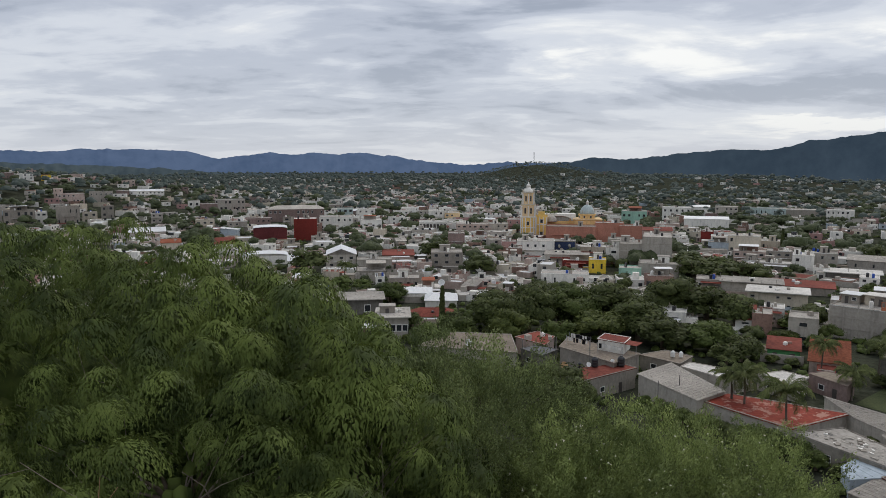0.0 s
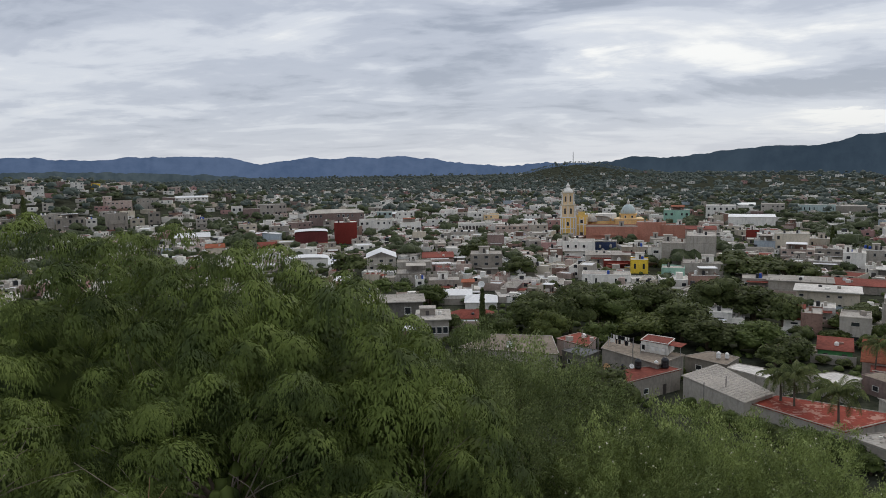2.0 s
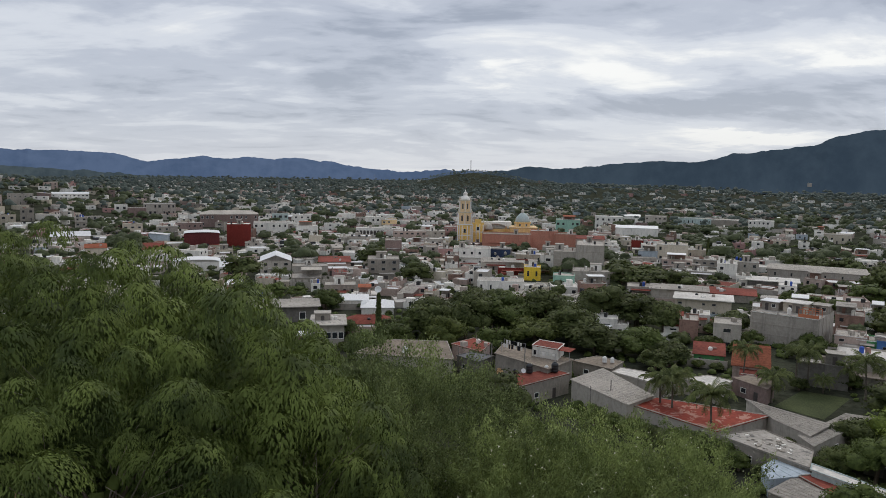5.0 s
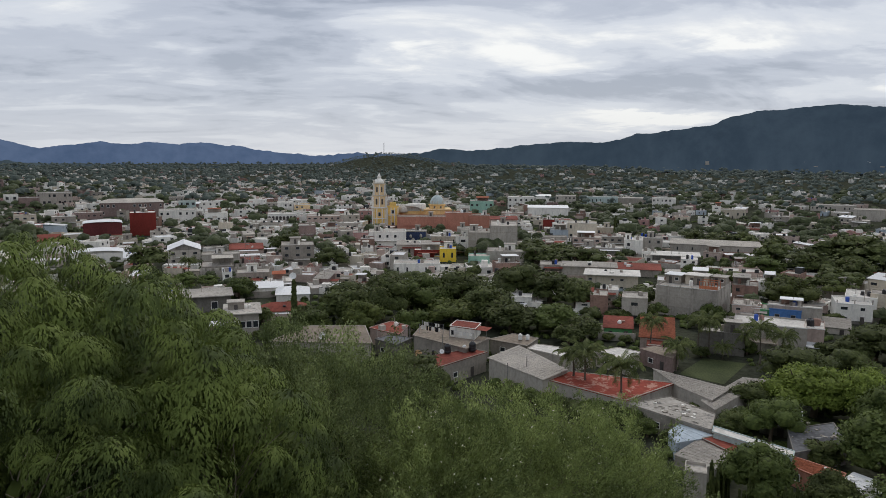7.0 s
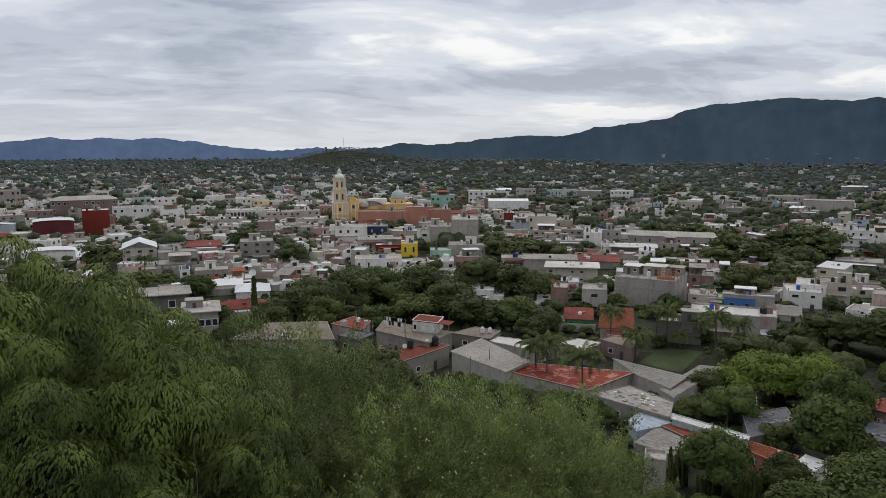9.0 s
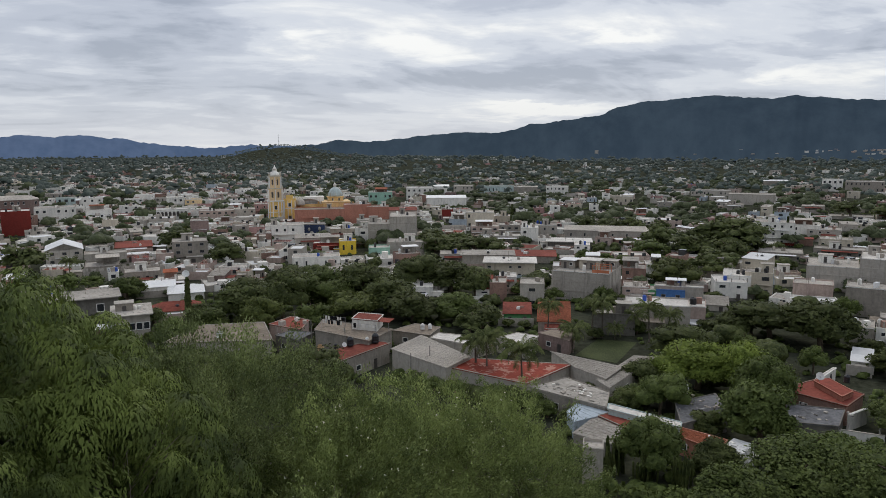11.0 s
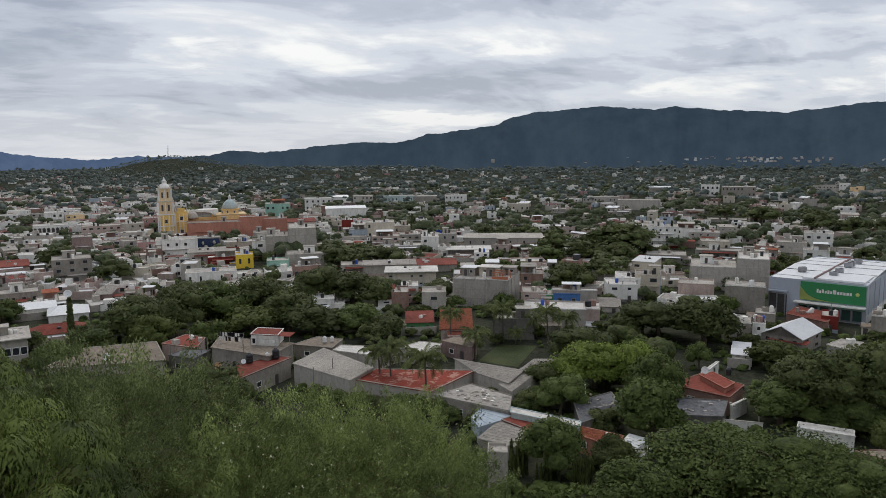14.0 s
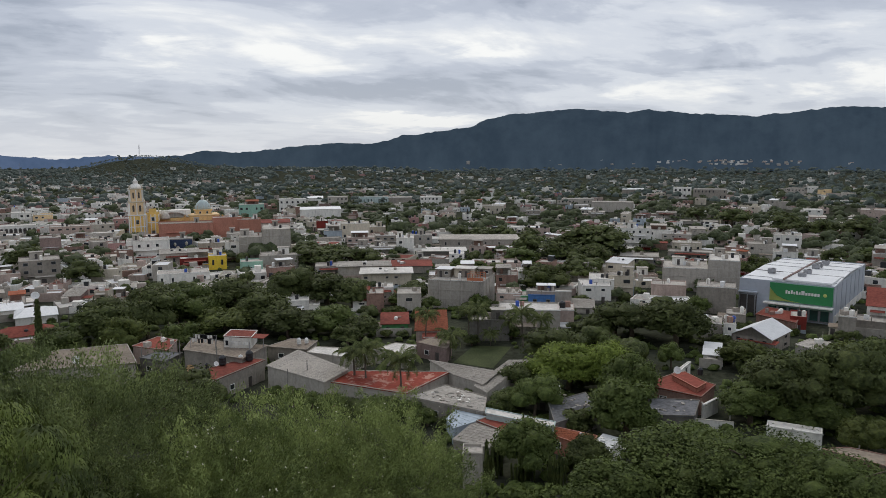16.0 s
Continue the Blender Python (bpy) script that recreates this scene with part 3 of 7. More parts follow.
for i_, (leaf_, n_) in enumerate((("tree", 3), ("dark", 3), ("lime", 2), ("olive", 2))):
    for k_ in range(n_):
        h_ = (7.5, 9.0, 6.5)[k_]
        tree_kind(f"{leaf_}{k_}", 40 + 7 * i_ + k_, h_ * (0.52, 0.60, 0.48)[k_], h_ * 0.54, h_, 3400, 26, 0.27, leaf_)
        tree_kind(f"{leaf_}{k_}_fine", 140 + 7 * i_ + k_, h_ * (0.52, 0.60, 0.48)[k_], h_ * 0.54, h_, 8000, 40, 0.18, leaf_)
        tree_kind(f"{leaf_}{k_}_near", 340 + 7 * i_ + k_, h_ * (0.52, 0.60, 0.48)[k_], h_ * 0.54, h_, 17000, 60, 0.135, leaf_)
        tree_kind(f"{leaf_}{k_}_far", 240 + 7 * i_ + k_, h_ * (0.52, 0.60, 0.48)[k_], h_ * 0.54, h_, 700, 20, 0.40, leaf_)
WORDS = {"tree": "leafy green tree", "dark": "dense dark green tree", "lime": "bright lime-green leafy tree", "olive": "olive-green tree"}
TREE_AT = []


def tree(x, y, kind="tree0", scale=1.0, rz=0.0, fine=False, where="among the houses", wide=1.0):
    trunk, crown, height = TREES[kind + ("_near" if fine and math.hypot(x, y) < 86 else "_fine" if fine else "_far" if math.hypot(x, y) > 240 else "")]
    ob = thing("tree", x, y, ground_z(x, y) - 0.1, rz, f"{WORDS[kind[:-1]]} with an uneven crown {where}", "tree", "town trees")
    ob.scale = (scale * wide, scale * wide, scale)
    part("trunk", trunk, ob)
    part("crown", crown, ob)
    TREE_AT.append((x, y, scale * height * 0.5))
    return ob


def clump_template(rng, leaves, reach, fine=1.0):
    """A parasol of fern-like fronds that arch out from its top and hang: thin leaflets along them, as an array of leaves."""
    fronds = 16
    ang = 2 * math.pi * (np.arange(fronds) + rng.uniform(-0.3, 0.3, fronds)) / fronds
    span = rng.uniform(0.72, 1.12, fronds)
    k = rng.integers(0, fronds, leaves)
    t = rng.uniform(0.0, 1.0, leaves) ** 0.8
    th = ang[k] + rng.normal(0, 0.16, leaves) / (0.35 + t)
    arc = 1.5 * t
    out = reach * span[k] * np.sin(arc)
    z = reach * (0.66 * np.cos(arc) - 0.22 * t * t) + rng.normal(0, 0.030 * reach, leaves) - reach * np.abs(rng.normal(0, 0.07, leaves))
    c = np.stack([out * np.cos(th), out * np.sin(th), z], 1)
    d = np.stack([np.sin(arc) * np.cos(th), np.sin(arc) * np.sin(th), 0.25 + np.cos(arc)], 1)
    d /= np.linalg.norm(d, axis=1, keepdims=True)
    ax = np.stack([np.cos(arc) * np.cos(th), np.cos(arc) * np.sin(th), -np.sin(arc) - 0.35], 1) + rng.normal(0, 0.24, (leaves, 3))
    ax /= np.linalg.norm(ax, axis=1, keepdims=True)
    side = np.cross(ax, d + rng.normal(0, 0.25, (leaves, 3)))
    side /= np.linalg.norm(side, axis=1, keepdims=True) + 1e-9
    a = ax * (fine * reach * rng.uniform(0.045, 0.100, leaves))[:, None]
    b = side * (fine * reach * rng.uniform(0.020, 0.034, leaves))[:, None]
    return np.stack([c - a + b, c + a, c - a - b, d - np.array([0, 0, 0.12])], 1)


def umbrella_crown(seed, clumps, R, H, base, templates, leaf):
    """A crown of overlapping hanging parasols on an uneven dome, a second layer of them showing through its gaps."""
    rng = np.random.default_rng(seed)
    out = []
    for layer, count, reach in ((0, int(clumps * 1.12), 1.0), (1, int(clumps * 0.32), 0.78)):
        for k in range(count):
            t = (k + 0.5) / count
            z = 1.0 - 1.45 * t
            z -= 0.05 * max(0.0, z) ** 8
            a = k * 2.39996 + rng.normal(0, 0.25) + layer
            r = math.sqrt(max(0.0, 1 - z * z)) if z > -0.1 else 1.0
            lump = reach * (1.0 + 0.14 * noise.noise((3 * r * math.cos(a) + seed, 3 * r * math.sin(a), 2 * z)) + rng.normal(0, 0.05))
            lump *= 0.84 if k % 4 == 0 else 1.0
            p = np.array([R * r * lump * math.cos(a), R * r * lump * math.sin(a), base + H * z * lump])
            size = rng.uniform(0.75, 1.30)
            q = templates[rng.integers(len(templates))] * size
            th, lean = rng.uniform(0, 2 * math.pi), 0.42 * r + rng.normal(0, 0.1)
            c, s_ = math.cos(th), math.sin(th)
            q = q @ np.array([[c, s_, 0], [-s_, c, 0], [0, 0, 1]])
            ax = np.array([math.cos(a), math.sin(a), 0])
            q = q + ax * (q[..., 2:3] * math.sin(lean)) - np.array([0, 0, 1]) * ((q @ ax)[..., None] * math.sin(lean))
            q[:, :3] += p
            out.append(q)
    d = rng.normal(0, 1, (110, 3))
    d /= np.linalg.norm(d, axis=1, keepdims=True)
    d[:, 2] = np.abs(d[:, 2]) * 0.85 + 0.15
    cores = d * np.array([R, R, H]) * rng.uniform(0.36, 0.50, (110, 1)) + np.array([0, 0, base])
    core_r = np.array([[R, R, H]]) * rng.uniform(0.11, 0.17, (110, 1)) * (1.0 if R > 2.9 else 0.4)
    return mass_mesh("crown", rng, cores, core_r, LEAF[leaf], DOME_SMALL, np.concatenate(out), 0.2)


def spray_crown(seed, leaves, R, H, base, leaf, blobs, size):
    """A crown of very fine leaves in soft upward sprays."""
    rng = np.random.default_rng(seed)
    t = (np.arange(blobs) + 0.5) / blobs
    z = 1.0 - 1.35 * t
    a = np.arange(blobs) * 2.39996 + rng.normal(0, 0.3, blobs)
    r = np.where(z > -0.05, np.sqrt(np.clip(1 - z * z, 0, 1)), 1.0)
    f = rng.uniform(0.50, 1.0, blobs)
    c = np.stack([R * r * f * np.cos(a), R * r * f * np.sin(a), base + H * z * f], 1)
    out = np.stack([r * np.cos(a), r * np.sin(a), 0.55 + np.maximum(z, 0)], 1)
    out /= np.linalg.norm(out, axis=1, keepdims=True)
    i = rng.integers(0, blobs, leaves)
    along = rng.uniform(-0.30, 1.0, leaves) * (0.24 * R)
    wide = rng.normal(0, 1, (leaves, 3)) * (0.058 * R) * (1.15 - 0.75 * along / (0.24 * R))[:, None]
    p = c[i] + out[i] * along[:, None] + wide
    ax = out[i] + rng.normal(0, 0.45, (leaves, 3))
    ax /= np.linalg.norm(ax, axis=1, keepdims=True)
    sd = np.cross(ax, rng.normal(0, 1, (leaves, 3)))
    sd /= np.linalg.norm(sd, axis=1, keepdims=True) + 1e-9
    a2 = ax * (size * rng.uniform(0.6, 1.5, leaves))[:, None]
    b2 = sd * (size * 0.42 * rng.uniform(0.6, 1.4, leaves))[:, None]
    return leaves_mesh("crown", np.stack([p - a2 + b2, p + a2, p - a2 - b2, out[i] * 0.6 + wide / (0.058 * R)], 1), LEAF[leaf])


def near_tree(name, x, y, top, R, H, seed, label, crown, trunk=0.2):
    gz = ground_z(x, y)
    h = top - gz
    ob = thing(name, x, y, gz - 0.1, 0, label, "tree")
    rng = np.random.default_rng(seed)
    part("trunk", trunk_mesh(rng, h * 0.8, trunk, 6, R * 0.45), ob)
    part("crown", crown(h - H * 0.98), ob)
    part("dead_branch", trunk_mesh(rng, h * 0.97, trunk * 0.22, 22, R * 0.98, TWIG), ob, "pale bare twigs showing through the leaves")
    return ob


def palm(x, y, height, scale=1.0, seed=1, base=None):
    """A coconut palm: ringed leaning trunk and arching fronds with hanging leaflets."""
    rng = np.random.default_rng(seed)
    gz = ground_z(x, y) if base is None else base
    ob = thing("palm_tree", x, y, gz, 0, "coconut palm with arching feathered fronds and slender trunk", "palm tree", "palms")
    v, f = [], []
    lean = rng.uniform(-0.06, 0.06, 2) * height
    n, side = 14, 8
    for j in range(n):
        t = j / (n - 1)
        r = (0.19 - 0.07 * t + (0.14 * (1 - t) ** 6)) * scale * (1 + 0.10 * (j % 2))
        for i in range(side):
            a = 2 * math.pi * i / side
            v.append((lean[0] * t * t + r * math.cos(a), lean[1] * t * t + r * math.sin(a), -1 + (height + 1) * t))
    for j in range(n - 1):
        for i in range(side):
            k = (i + 1) % side
            f.append((j * side + i, j * side + k, (j + 1) * side + k, (j + 1) * side + i))
    part("trunk", mesh_from("trunk", v, f, [PALMBARK], None, True), ob)
    for k in range(24):
        a = k * 2.39996 + rng.normal(0, 0.2)
        age = (k + 0.5) / 24
        rise, bend = 1.35 - 1.35 * age + rng.normal(0, 0.1), 1.5 + 0.55 * age + rng.normal(0, 0.12)
        L = 4.2 * scale * rng.uniform(0.85, 1.1) * (0.8 + 0.2 * math.sin(math.pi * age))
        q, m = [], 20
        pts = [np.array([0.12, 0.0, 0.0])]
        for i in range(m):
            th = rise - bend * ((i + 0.5) / m) ** 1.25
            pts.append(pts[-1] + L / m * np.array([math.cos(th), 0, math.sin(th)]))
        for i in range(m):
            t = i / m
            d = pts[i + 1] - pts[i]
            w = 0.05 * (1 - 0.7 * t)
            q.append([pts[i] + (0, -w, 0), pts[i + 1] + (0, -w, 0), pts[i + 1] + (0, w, 0), pts[i] + (0, w, 0)])
            l = scale * (0.35 + 0.75 * math.sin(math.pi * min(1.0, 0.10 + 0.86 * t)) ** 0.8) * rng.uniform(0.85, 1.1)
            for s in (-1, 1):
                tip = pts[i] + d * 1.7 + np.array([0, s * l * 0.55, -0.62 * l])
                q.append([pts[i], pts[i] + d * 0.85, tip + d * 0.35, tip])
        q = np.array(q)
        ca, sa = math.cos(a), math.sin(a)
        q = q @ np.array([[ca, sa, 0], [-sa, ca, 0], [0, 0, 1]]) + np.array([lean[0], lean[1], height])
        part("frond", quads_mesh("frond", q, LEAF["palm"]), ob)
    return ob


def cypress(x, y, height, r, seed=5):
    rng = np.random.default_rng(seed)
    n = 2600
    t = rng.uniform(0, 1, n) ** 0.8
    rad = r * np.sin(np.pi * np.clip(0.08 + 0.9 * t, 0, 1)) ** 0.55 * (1.0 - 0.45 * t) * rng.uniform(0.75, 1.15, n)
    a = rng.uniform(0, 2 * np.pi, n)
    p = np.stack([rad * np.cos(a), rad * np.sin(a), 0.3 + t * height], 1)
    d = np.stack([np.cos(a), np.sin(a), 0 * a + 0.4], 1)
    ob = thing("cypress_tree", x, y, ground_z(x, y) - 0.1, 0, "tall narrow dark cypress tree", "tree")
    part("trunk", trunk_mesh(rng, height * 0.7, 0.18, 2, 0.3), ob)
    part("crown", leaves_mesh("crown", leaf_quads(rng, p, d, 0.34, 1.8), LEAF["dark"]), ob)
    return ob


def cactus(x, y, height, seed):
    """Organ-pipe cactus: ribbed upright arms from one foot."""
    rng = np.random.default_rng(seed)
    ob = thing("organ_pipe_cactus", x, y, ground_z(x, y) - 0.2, 0, "tall grey-green columnar cactus with many upright arms", "cactus")
    mat = LEAF["dark"]
    for k in range(9):
        a = rng.uniform(0, 2 * math.pi)
        d = rng.uniform(0.1, 1.3)
        h = height * rng.uniform(0.6, 1.0)
        n = 12
        prof = [(0.10, 0.0), (0.15, 0.4), (0.17, h * 0.6), (0.15, h - 0.15), (0.06, h)]
        me = lathe(prof, mat, n)
        for q in me.vertices:
            i = q.index % n
            if i % 2:
                q.co.x *= 0.75
                q.co.y *= 0.75
        part("arm", me, ob, "", pose(d * math.cos(a), d * math.sin(a), 0, rng.uniform(-5, 5), rng.uniform(-5, 5), 0))
    return ob
# ---- houses ----
SEEN = []
BRIGHT = set()
RND = random.Random(7)
COLOUR = {"white": "white plastered", "cream": "cream plastered", "grey": "bare grey concrete", "light": "pale grey concrete", "dark": "dark weathered concrete", "brick": "dull brick",
          "brown": "brown plastered", "pink": "pink painted", "rose": "faded rose plastered", "salmon": "salmon plastered", "red": "deep red painted", "wine": "wine-red painted",
          "yellow": "bright yellow painted", "ochre": "ochre painted", "maize": "maize-yellow painted", "buff": "buff stone", "blue": "blue painted", "sky": "pale blue painted", "green": "mint green painted",
          "leaf": "leaf-green painted", "aqua": "pale aqua plastered"}
ROOFWORD = {"flat": "flat concrete roof", "pale": "pale flat roof", "soot": "mould-blackened roof", "rust": "red-painted roof", "patch": "peeling red-painted roof", "clay": "clay tile roof",
            "sheet": "white sheet-metal roof", "grim": "weathered corrugated roof", "tan": "earth-coloured roof"}


def tank(x, y, z, mat=BLACKP, word="black", s=1.0):
    """A rooftop water tank with ribs, shoulder and lid."""
    ob = thing("water_tank", x, y, z, 0, f"{word} plastic water tank on a rooftop", "water tank", "rooftop tanks")
    ob.scale = (s, s, s)
    r = 0.55
    prof = [(r * 0.96, 0), (r, 0.05), (r, 0.36), (r * 0.94, 0.40), (r, 0.44), (r, 0.78), (r * 0.94, 0.82), (r, 0.86), (r, 1.15), (r * 0.72, 1.36), (r * 0.40, 1.45)]
    part("body", lathe(prof, mat, 14, ("tank", mat.name)), ob)
    part("lid", lathe([(0.27, 1.44), (0.27, 1.50), (0.20, 1.54)], mat, 10, ("lid", mat.name)), ob)
    return ob


def house(x, y, rz, w, d, h, wall="grey", roof="flat", storeys=1, top="flat", rise=1.2, wins=True, tanks=0, frame=None, name="house", extra="", wmat=None, sides=True, over=0.35, label="", cols=None, pane=PANE, wfrac=0.0, detail=True, grid=False, slab=False):
    """A town house on its plot: walls with a parapet or a pitched roof, windows and a door, tanks on top."""
    gz = ground_z(x, y)
    n = max(1, storeys)
    frame = frame or RND.choice((TRIM, DARKM, DARKM, STEEL, WALL["dark"], WALL[wall]))
    wfrac = wfrac or RND.uniform(0.22, 0.46)
    tall = RND.uniform(0.26, 0.42)
    lab = label or f"{COLOUR[wall]} {'one' if n == 1 else 'two' if n == 2 else 'three' if n == 3 else 'four'}-storey {name} with {ROOFWORD[roof]}{extra}"
    ob = thing(name, x, y, gz, rz, lab, "house" if "house" in name else "building")
    wm = wmat or WALL[wall]
    part("wall", shell_mesh(w, d, h, wm, ROOF[roof] if top == "flat" else wm, 0.4 if top == "flat" else 0.05), ob)
    if top == "flat":
        block("cornice", ob, TRIM if RND.random() < 0.4 else wm, 0, -d / 2 - 0.06, h - 0.22, w + 0.24, 0.12, 0.16)
    else:
        part("roof", pitched_mesh(w, d, rise, ROOF[roof], over, top), ob, "", pose(0, 0, h + 0.03))
        for s in (-1, 1):
            q = {"gable": [(-w / 2, s * d / 2, h), (w / 2, s * d / 2, h), (0, s * d / 2, h + rise * 0.95)],
                 "ridge": [(s * w / 2, -d / 2, h), (s * w / 2, d / 2, h), (s * w / 2, 0, h + rise * 0.95)],
                 "shed": [(s * w / 2, -d / 2, h), (s * w / 2, d / 2, h), (s * w / 2, d / 2, h + rise * 0.95)],
                 "barrel": [(-w / 2 * math.cos(math.pi * i / 10), s * d / 2, h + rise * 0.97 * math.sin(math.pi * i / 10)) for i in range(11)]}.get(top)
            if q:
                bm = bmesh.new()
                bm.faces.new([bm.verts.new(p) for p in q])
                bmesh.ops.solidify(bm, geom=bm.faces[:], thickness=0.1)
                part("gable_wall", (bm, wm), ob)
        if top == "shed":
            block("back_wall", ob, wm, 0, d / 2 - 0.1, h, w, 0.18, rise * 0.93)
    if detail and math.hypot(x, y) < 560:
        if top == "flat" and w > 6 and RND.random() < 0.30:
            sx, sy, sw = RND.uniform(-0.3, 0.3) * w, RND.uniform(0.0, 0.3) * d, RND.uniform(2.2, 4.5)
            room = block("stair_head", ob, WALL[RND.choice(("grey", "light", "white", wall))], sx, sy, h - 0.4, sw, sw * 0.9, 2.5)
            block("stair_head_roof", ob, ROOF["flat"], sx, sy, h + 2.1, sw + 0.5, sw * 0.9 + 0.5, 0.14)
            block("stair_head_door", ob, DARKM, sx, sy - sw * 0.45 - 0.02, h - 0.38, 0.9, 0.06, 1.9)
        elif top == "flat" and w > 5 and RND.random() < 0.25:
            ax_, ay_, aw_, ad_ = RND.uniform(-0.2, 0.2) * w, RND.uniform(-0.15, 0.2) * d, w * RND.uniform(0.4, 0.7), d * RND.uniform(0.4, 0.6)
            for px_, py_ in ((-1, -1), (1, -1), (1, 1), (-1, 1)):
                block("terrace_post", ob, WALL["grey"], ax_ + px_ * aw_ / 2, ay_ + py_ * ad_ / 2, h - 0.4, 0.2, 0.2, 2.7)
            block("terrace_roof", ob, ROOF[RND.choice(("flat", "sheet", "grim", "clay"))], ax_, ay_, h + 2.3, aw_ + 0.7, ad_ + 0.7, 0.14, rx=RND.uniform(0, 5))
            block("terrace_wall", ob, WALL[RND.choice(("brick", "grey", "light"))], ax_, ay_ + ad_ / 2, h - 0.4, aw_, 0.15, 2.6)
        if w < 24 and RND.random() < 0.6:  # a lean-to built against the front or side
            side_ = RND.choice((-1, 0, 1))
            lw, ld, lh = w * RND.uniform(0.35, 0.7), RND.uniform(2.5, 4.5), min(h * 0.7, RND.uniform(2.3, 3.2))
            lx, ly = (side_ * (w / 2 + lw * 0.3), -d * 0.15) if side_ else (RND.uniform(-0.2, 0.2) * w, -d / 2 - ld / 2)
            block("lean_to", ob, WALL[RND.choice(("grey", "light", "brick", "rose", "cream", wall))], lx, ly, -1.0, lw, ld, lh + 1.0)
            block("lean_to_roof", ob, ROOF[RND.choice(("grim", "sheet", "pale", "flat", "tan", "rust"))], lx, ly, lh, lw + 0.5, ld + 0.6, 0.10, rx=RND.uniform(1, 6))
            # dark panel on the wall for the shade inside the lean-to
            block("lean_to_opening", ob, DARKM, lx - lw * 0.15, ly - ld / 2 - 0.02, 0.1, min(1.6, lw * 0.4), 0.06, 1.9)
        if wins and RND.random() < 0.3:
            block("dado", ob, WALL[RND.choice(("red", "brown", "sky", "brick", "green", "dark"))], 0, -d / 2 - 0.015, 0.0, w * 0.998, 0.05, RND.uniform(0.8, 1.2))
        if top == "flat" and RND.random() < 0.4:
            for px_, py_ in ((-1, -1), (1, -1), (1, 1), (-1, 1), (0, -1)):
                block("column_stub", ob, WALL["grey"], px_ * (w / 2 - 0.2), py_ * (d / 2 - 0.2), h, 0.24, 0.24, RND.uniform(0.5, 1.3))
        for s in range(1, 1 if grid else n):
            if RND.random() < 0.6:
                block("balcony_slab", ob, TRIM if RND.random() < 0.5 else wm, RND.uniform(-0.1, 0.1) * w, -d / 2 - 0.4, s * h / n - 0.1, w * RND.uniform(0.5, 0.95), 0.85, 0.16)
        if RND.random() < 0.4:
            block("yard_wall", ob, WALL[RND.choice(("grey", "light", "rose", wall))], RND.uniform(-1, 1), -d / 2 - RND.uniform(2, 3.5), -1.0, w + RND.uniform(0, 3), 0.18, 3.1)
        if n == 1 and wins and RND.random() < 0.35:
            block("awning", ob, ROOF[RND.choice(("grim", "sheet", "rust"))], 0, -d / 2 - 0.9, h * 0.78, w * 0.7, 1.9, 0.08, rx=8)
    if slab:
        block("roof_slab", ob, ROOF[roof], 0, -0.3, h + 0.02, w + 1.6, d + 1.4, 0.24)
    if grid:
        k = max(2, round(w / 3.4))
        for i in range(k + 1):
            block("pillar", ob, WALL["light"], -w / 2 + w * i / k, -d / 2 - 0.02, -1, 0.34, 0.24, h + 1 + RND.choice((0, 0, 0.7)))
        for s in range(1, max(2, round(h / 3.0)) + 1):
            block("ring_beam", ob, WALL["light"], 0, -d / 2 - 0.015, s * h / max(2, round(h / 3.0)) - 0.3, w, 0.2, 0.28)
        for side in (-1, 1):
            for i in range(1, 4):
                block("pillar", ob, WALL["light"], side * w / 2, -d / 2 + d * i / 4, -1, 0.24, 0.34, h + 1)
    sh = h / n
    if wins:
        k = cols or max(1, int(w / 3.3))
        for s in range(n):
            for i in range(k):
                xx = -w / 2 + w * (i + 0.5) / k + (0 if cols else RND.uniform(-0.25, 0.25))
                ww, hh = min(w / k * wfrac * (1 if cols else RND.uniform(0.7, 1.3)), 2.4), sh * tall
                if s == 0 and i == k // 2 and not cols:
                    block("door", ob, DARKM, xx, -d / 2 - 0.03, 0.0, 1.0, 0.08, min(2.1, sh * 0.75), label="dark metal door")
                elif cols or RND.random() < 0.74:
                    window(ob, xx, -d / 2, s * sh + sh * 0.34, ww, hh, 0, frame, pane)
        if sides:
            for side in (-1, 1):
                kk = max(1, int(d / 4.5))
                for s in range(n):
                    for i in range(kk):
                        if RND.random() < 0.5:
                            window(ob, side * w / 2, -d / 2 + d * (i + 0.5) / kk, s * sh + sh * 0.36, min(1.3, d / kk * 0.4), sh * 0.36, 90 * side, frame, pane)
    for k in range(tanks):
        c, s = math.cos(radians(rz)), math.sin(radians(rz))
        lx, ly = RND.uniform(-0.3, 0.3) * w, RND.uniform(-0.1, 0.35) * d
        m, word = RND.choice(((BLACKP, "black"), (BLACKP, "black"), (WHITEP, "white"), (BLUEP, "blue")))
        tank(x + c * lx - s * ly, y + s * lx + c * ly, gz + h - 0.4, m, word)
    r = math.hypot(x, y)
    if wall in ("red", "wine", "yellow", "blue", "salmon"):
        BRIGHT.add((x, y))
    SEEN.append((math.degrees(math.atan2(x, y)), r, w, d, h, x, y))
    return ob
def painted_side(ob, w, d, h):
    """A bright blue coat of paint on the side wall."""
    block("painted_wall", ob, SKYBLUE, w / 2 + 0.03, 0, 0.3, 0.06, d * 0.94, h - 0.6, label="bright sky-blue painted side wall")


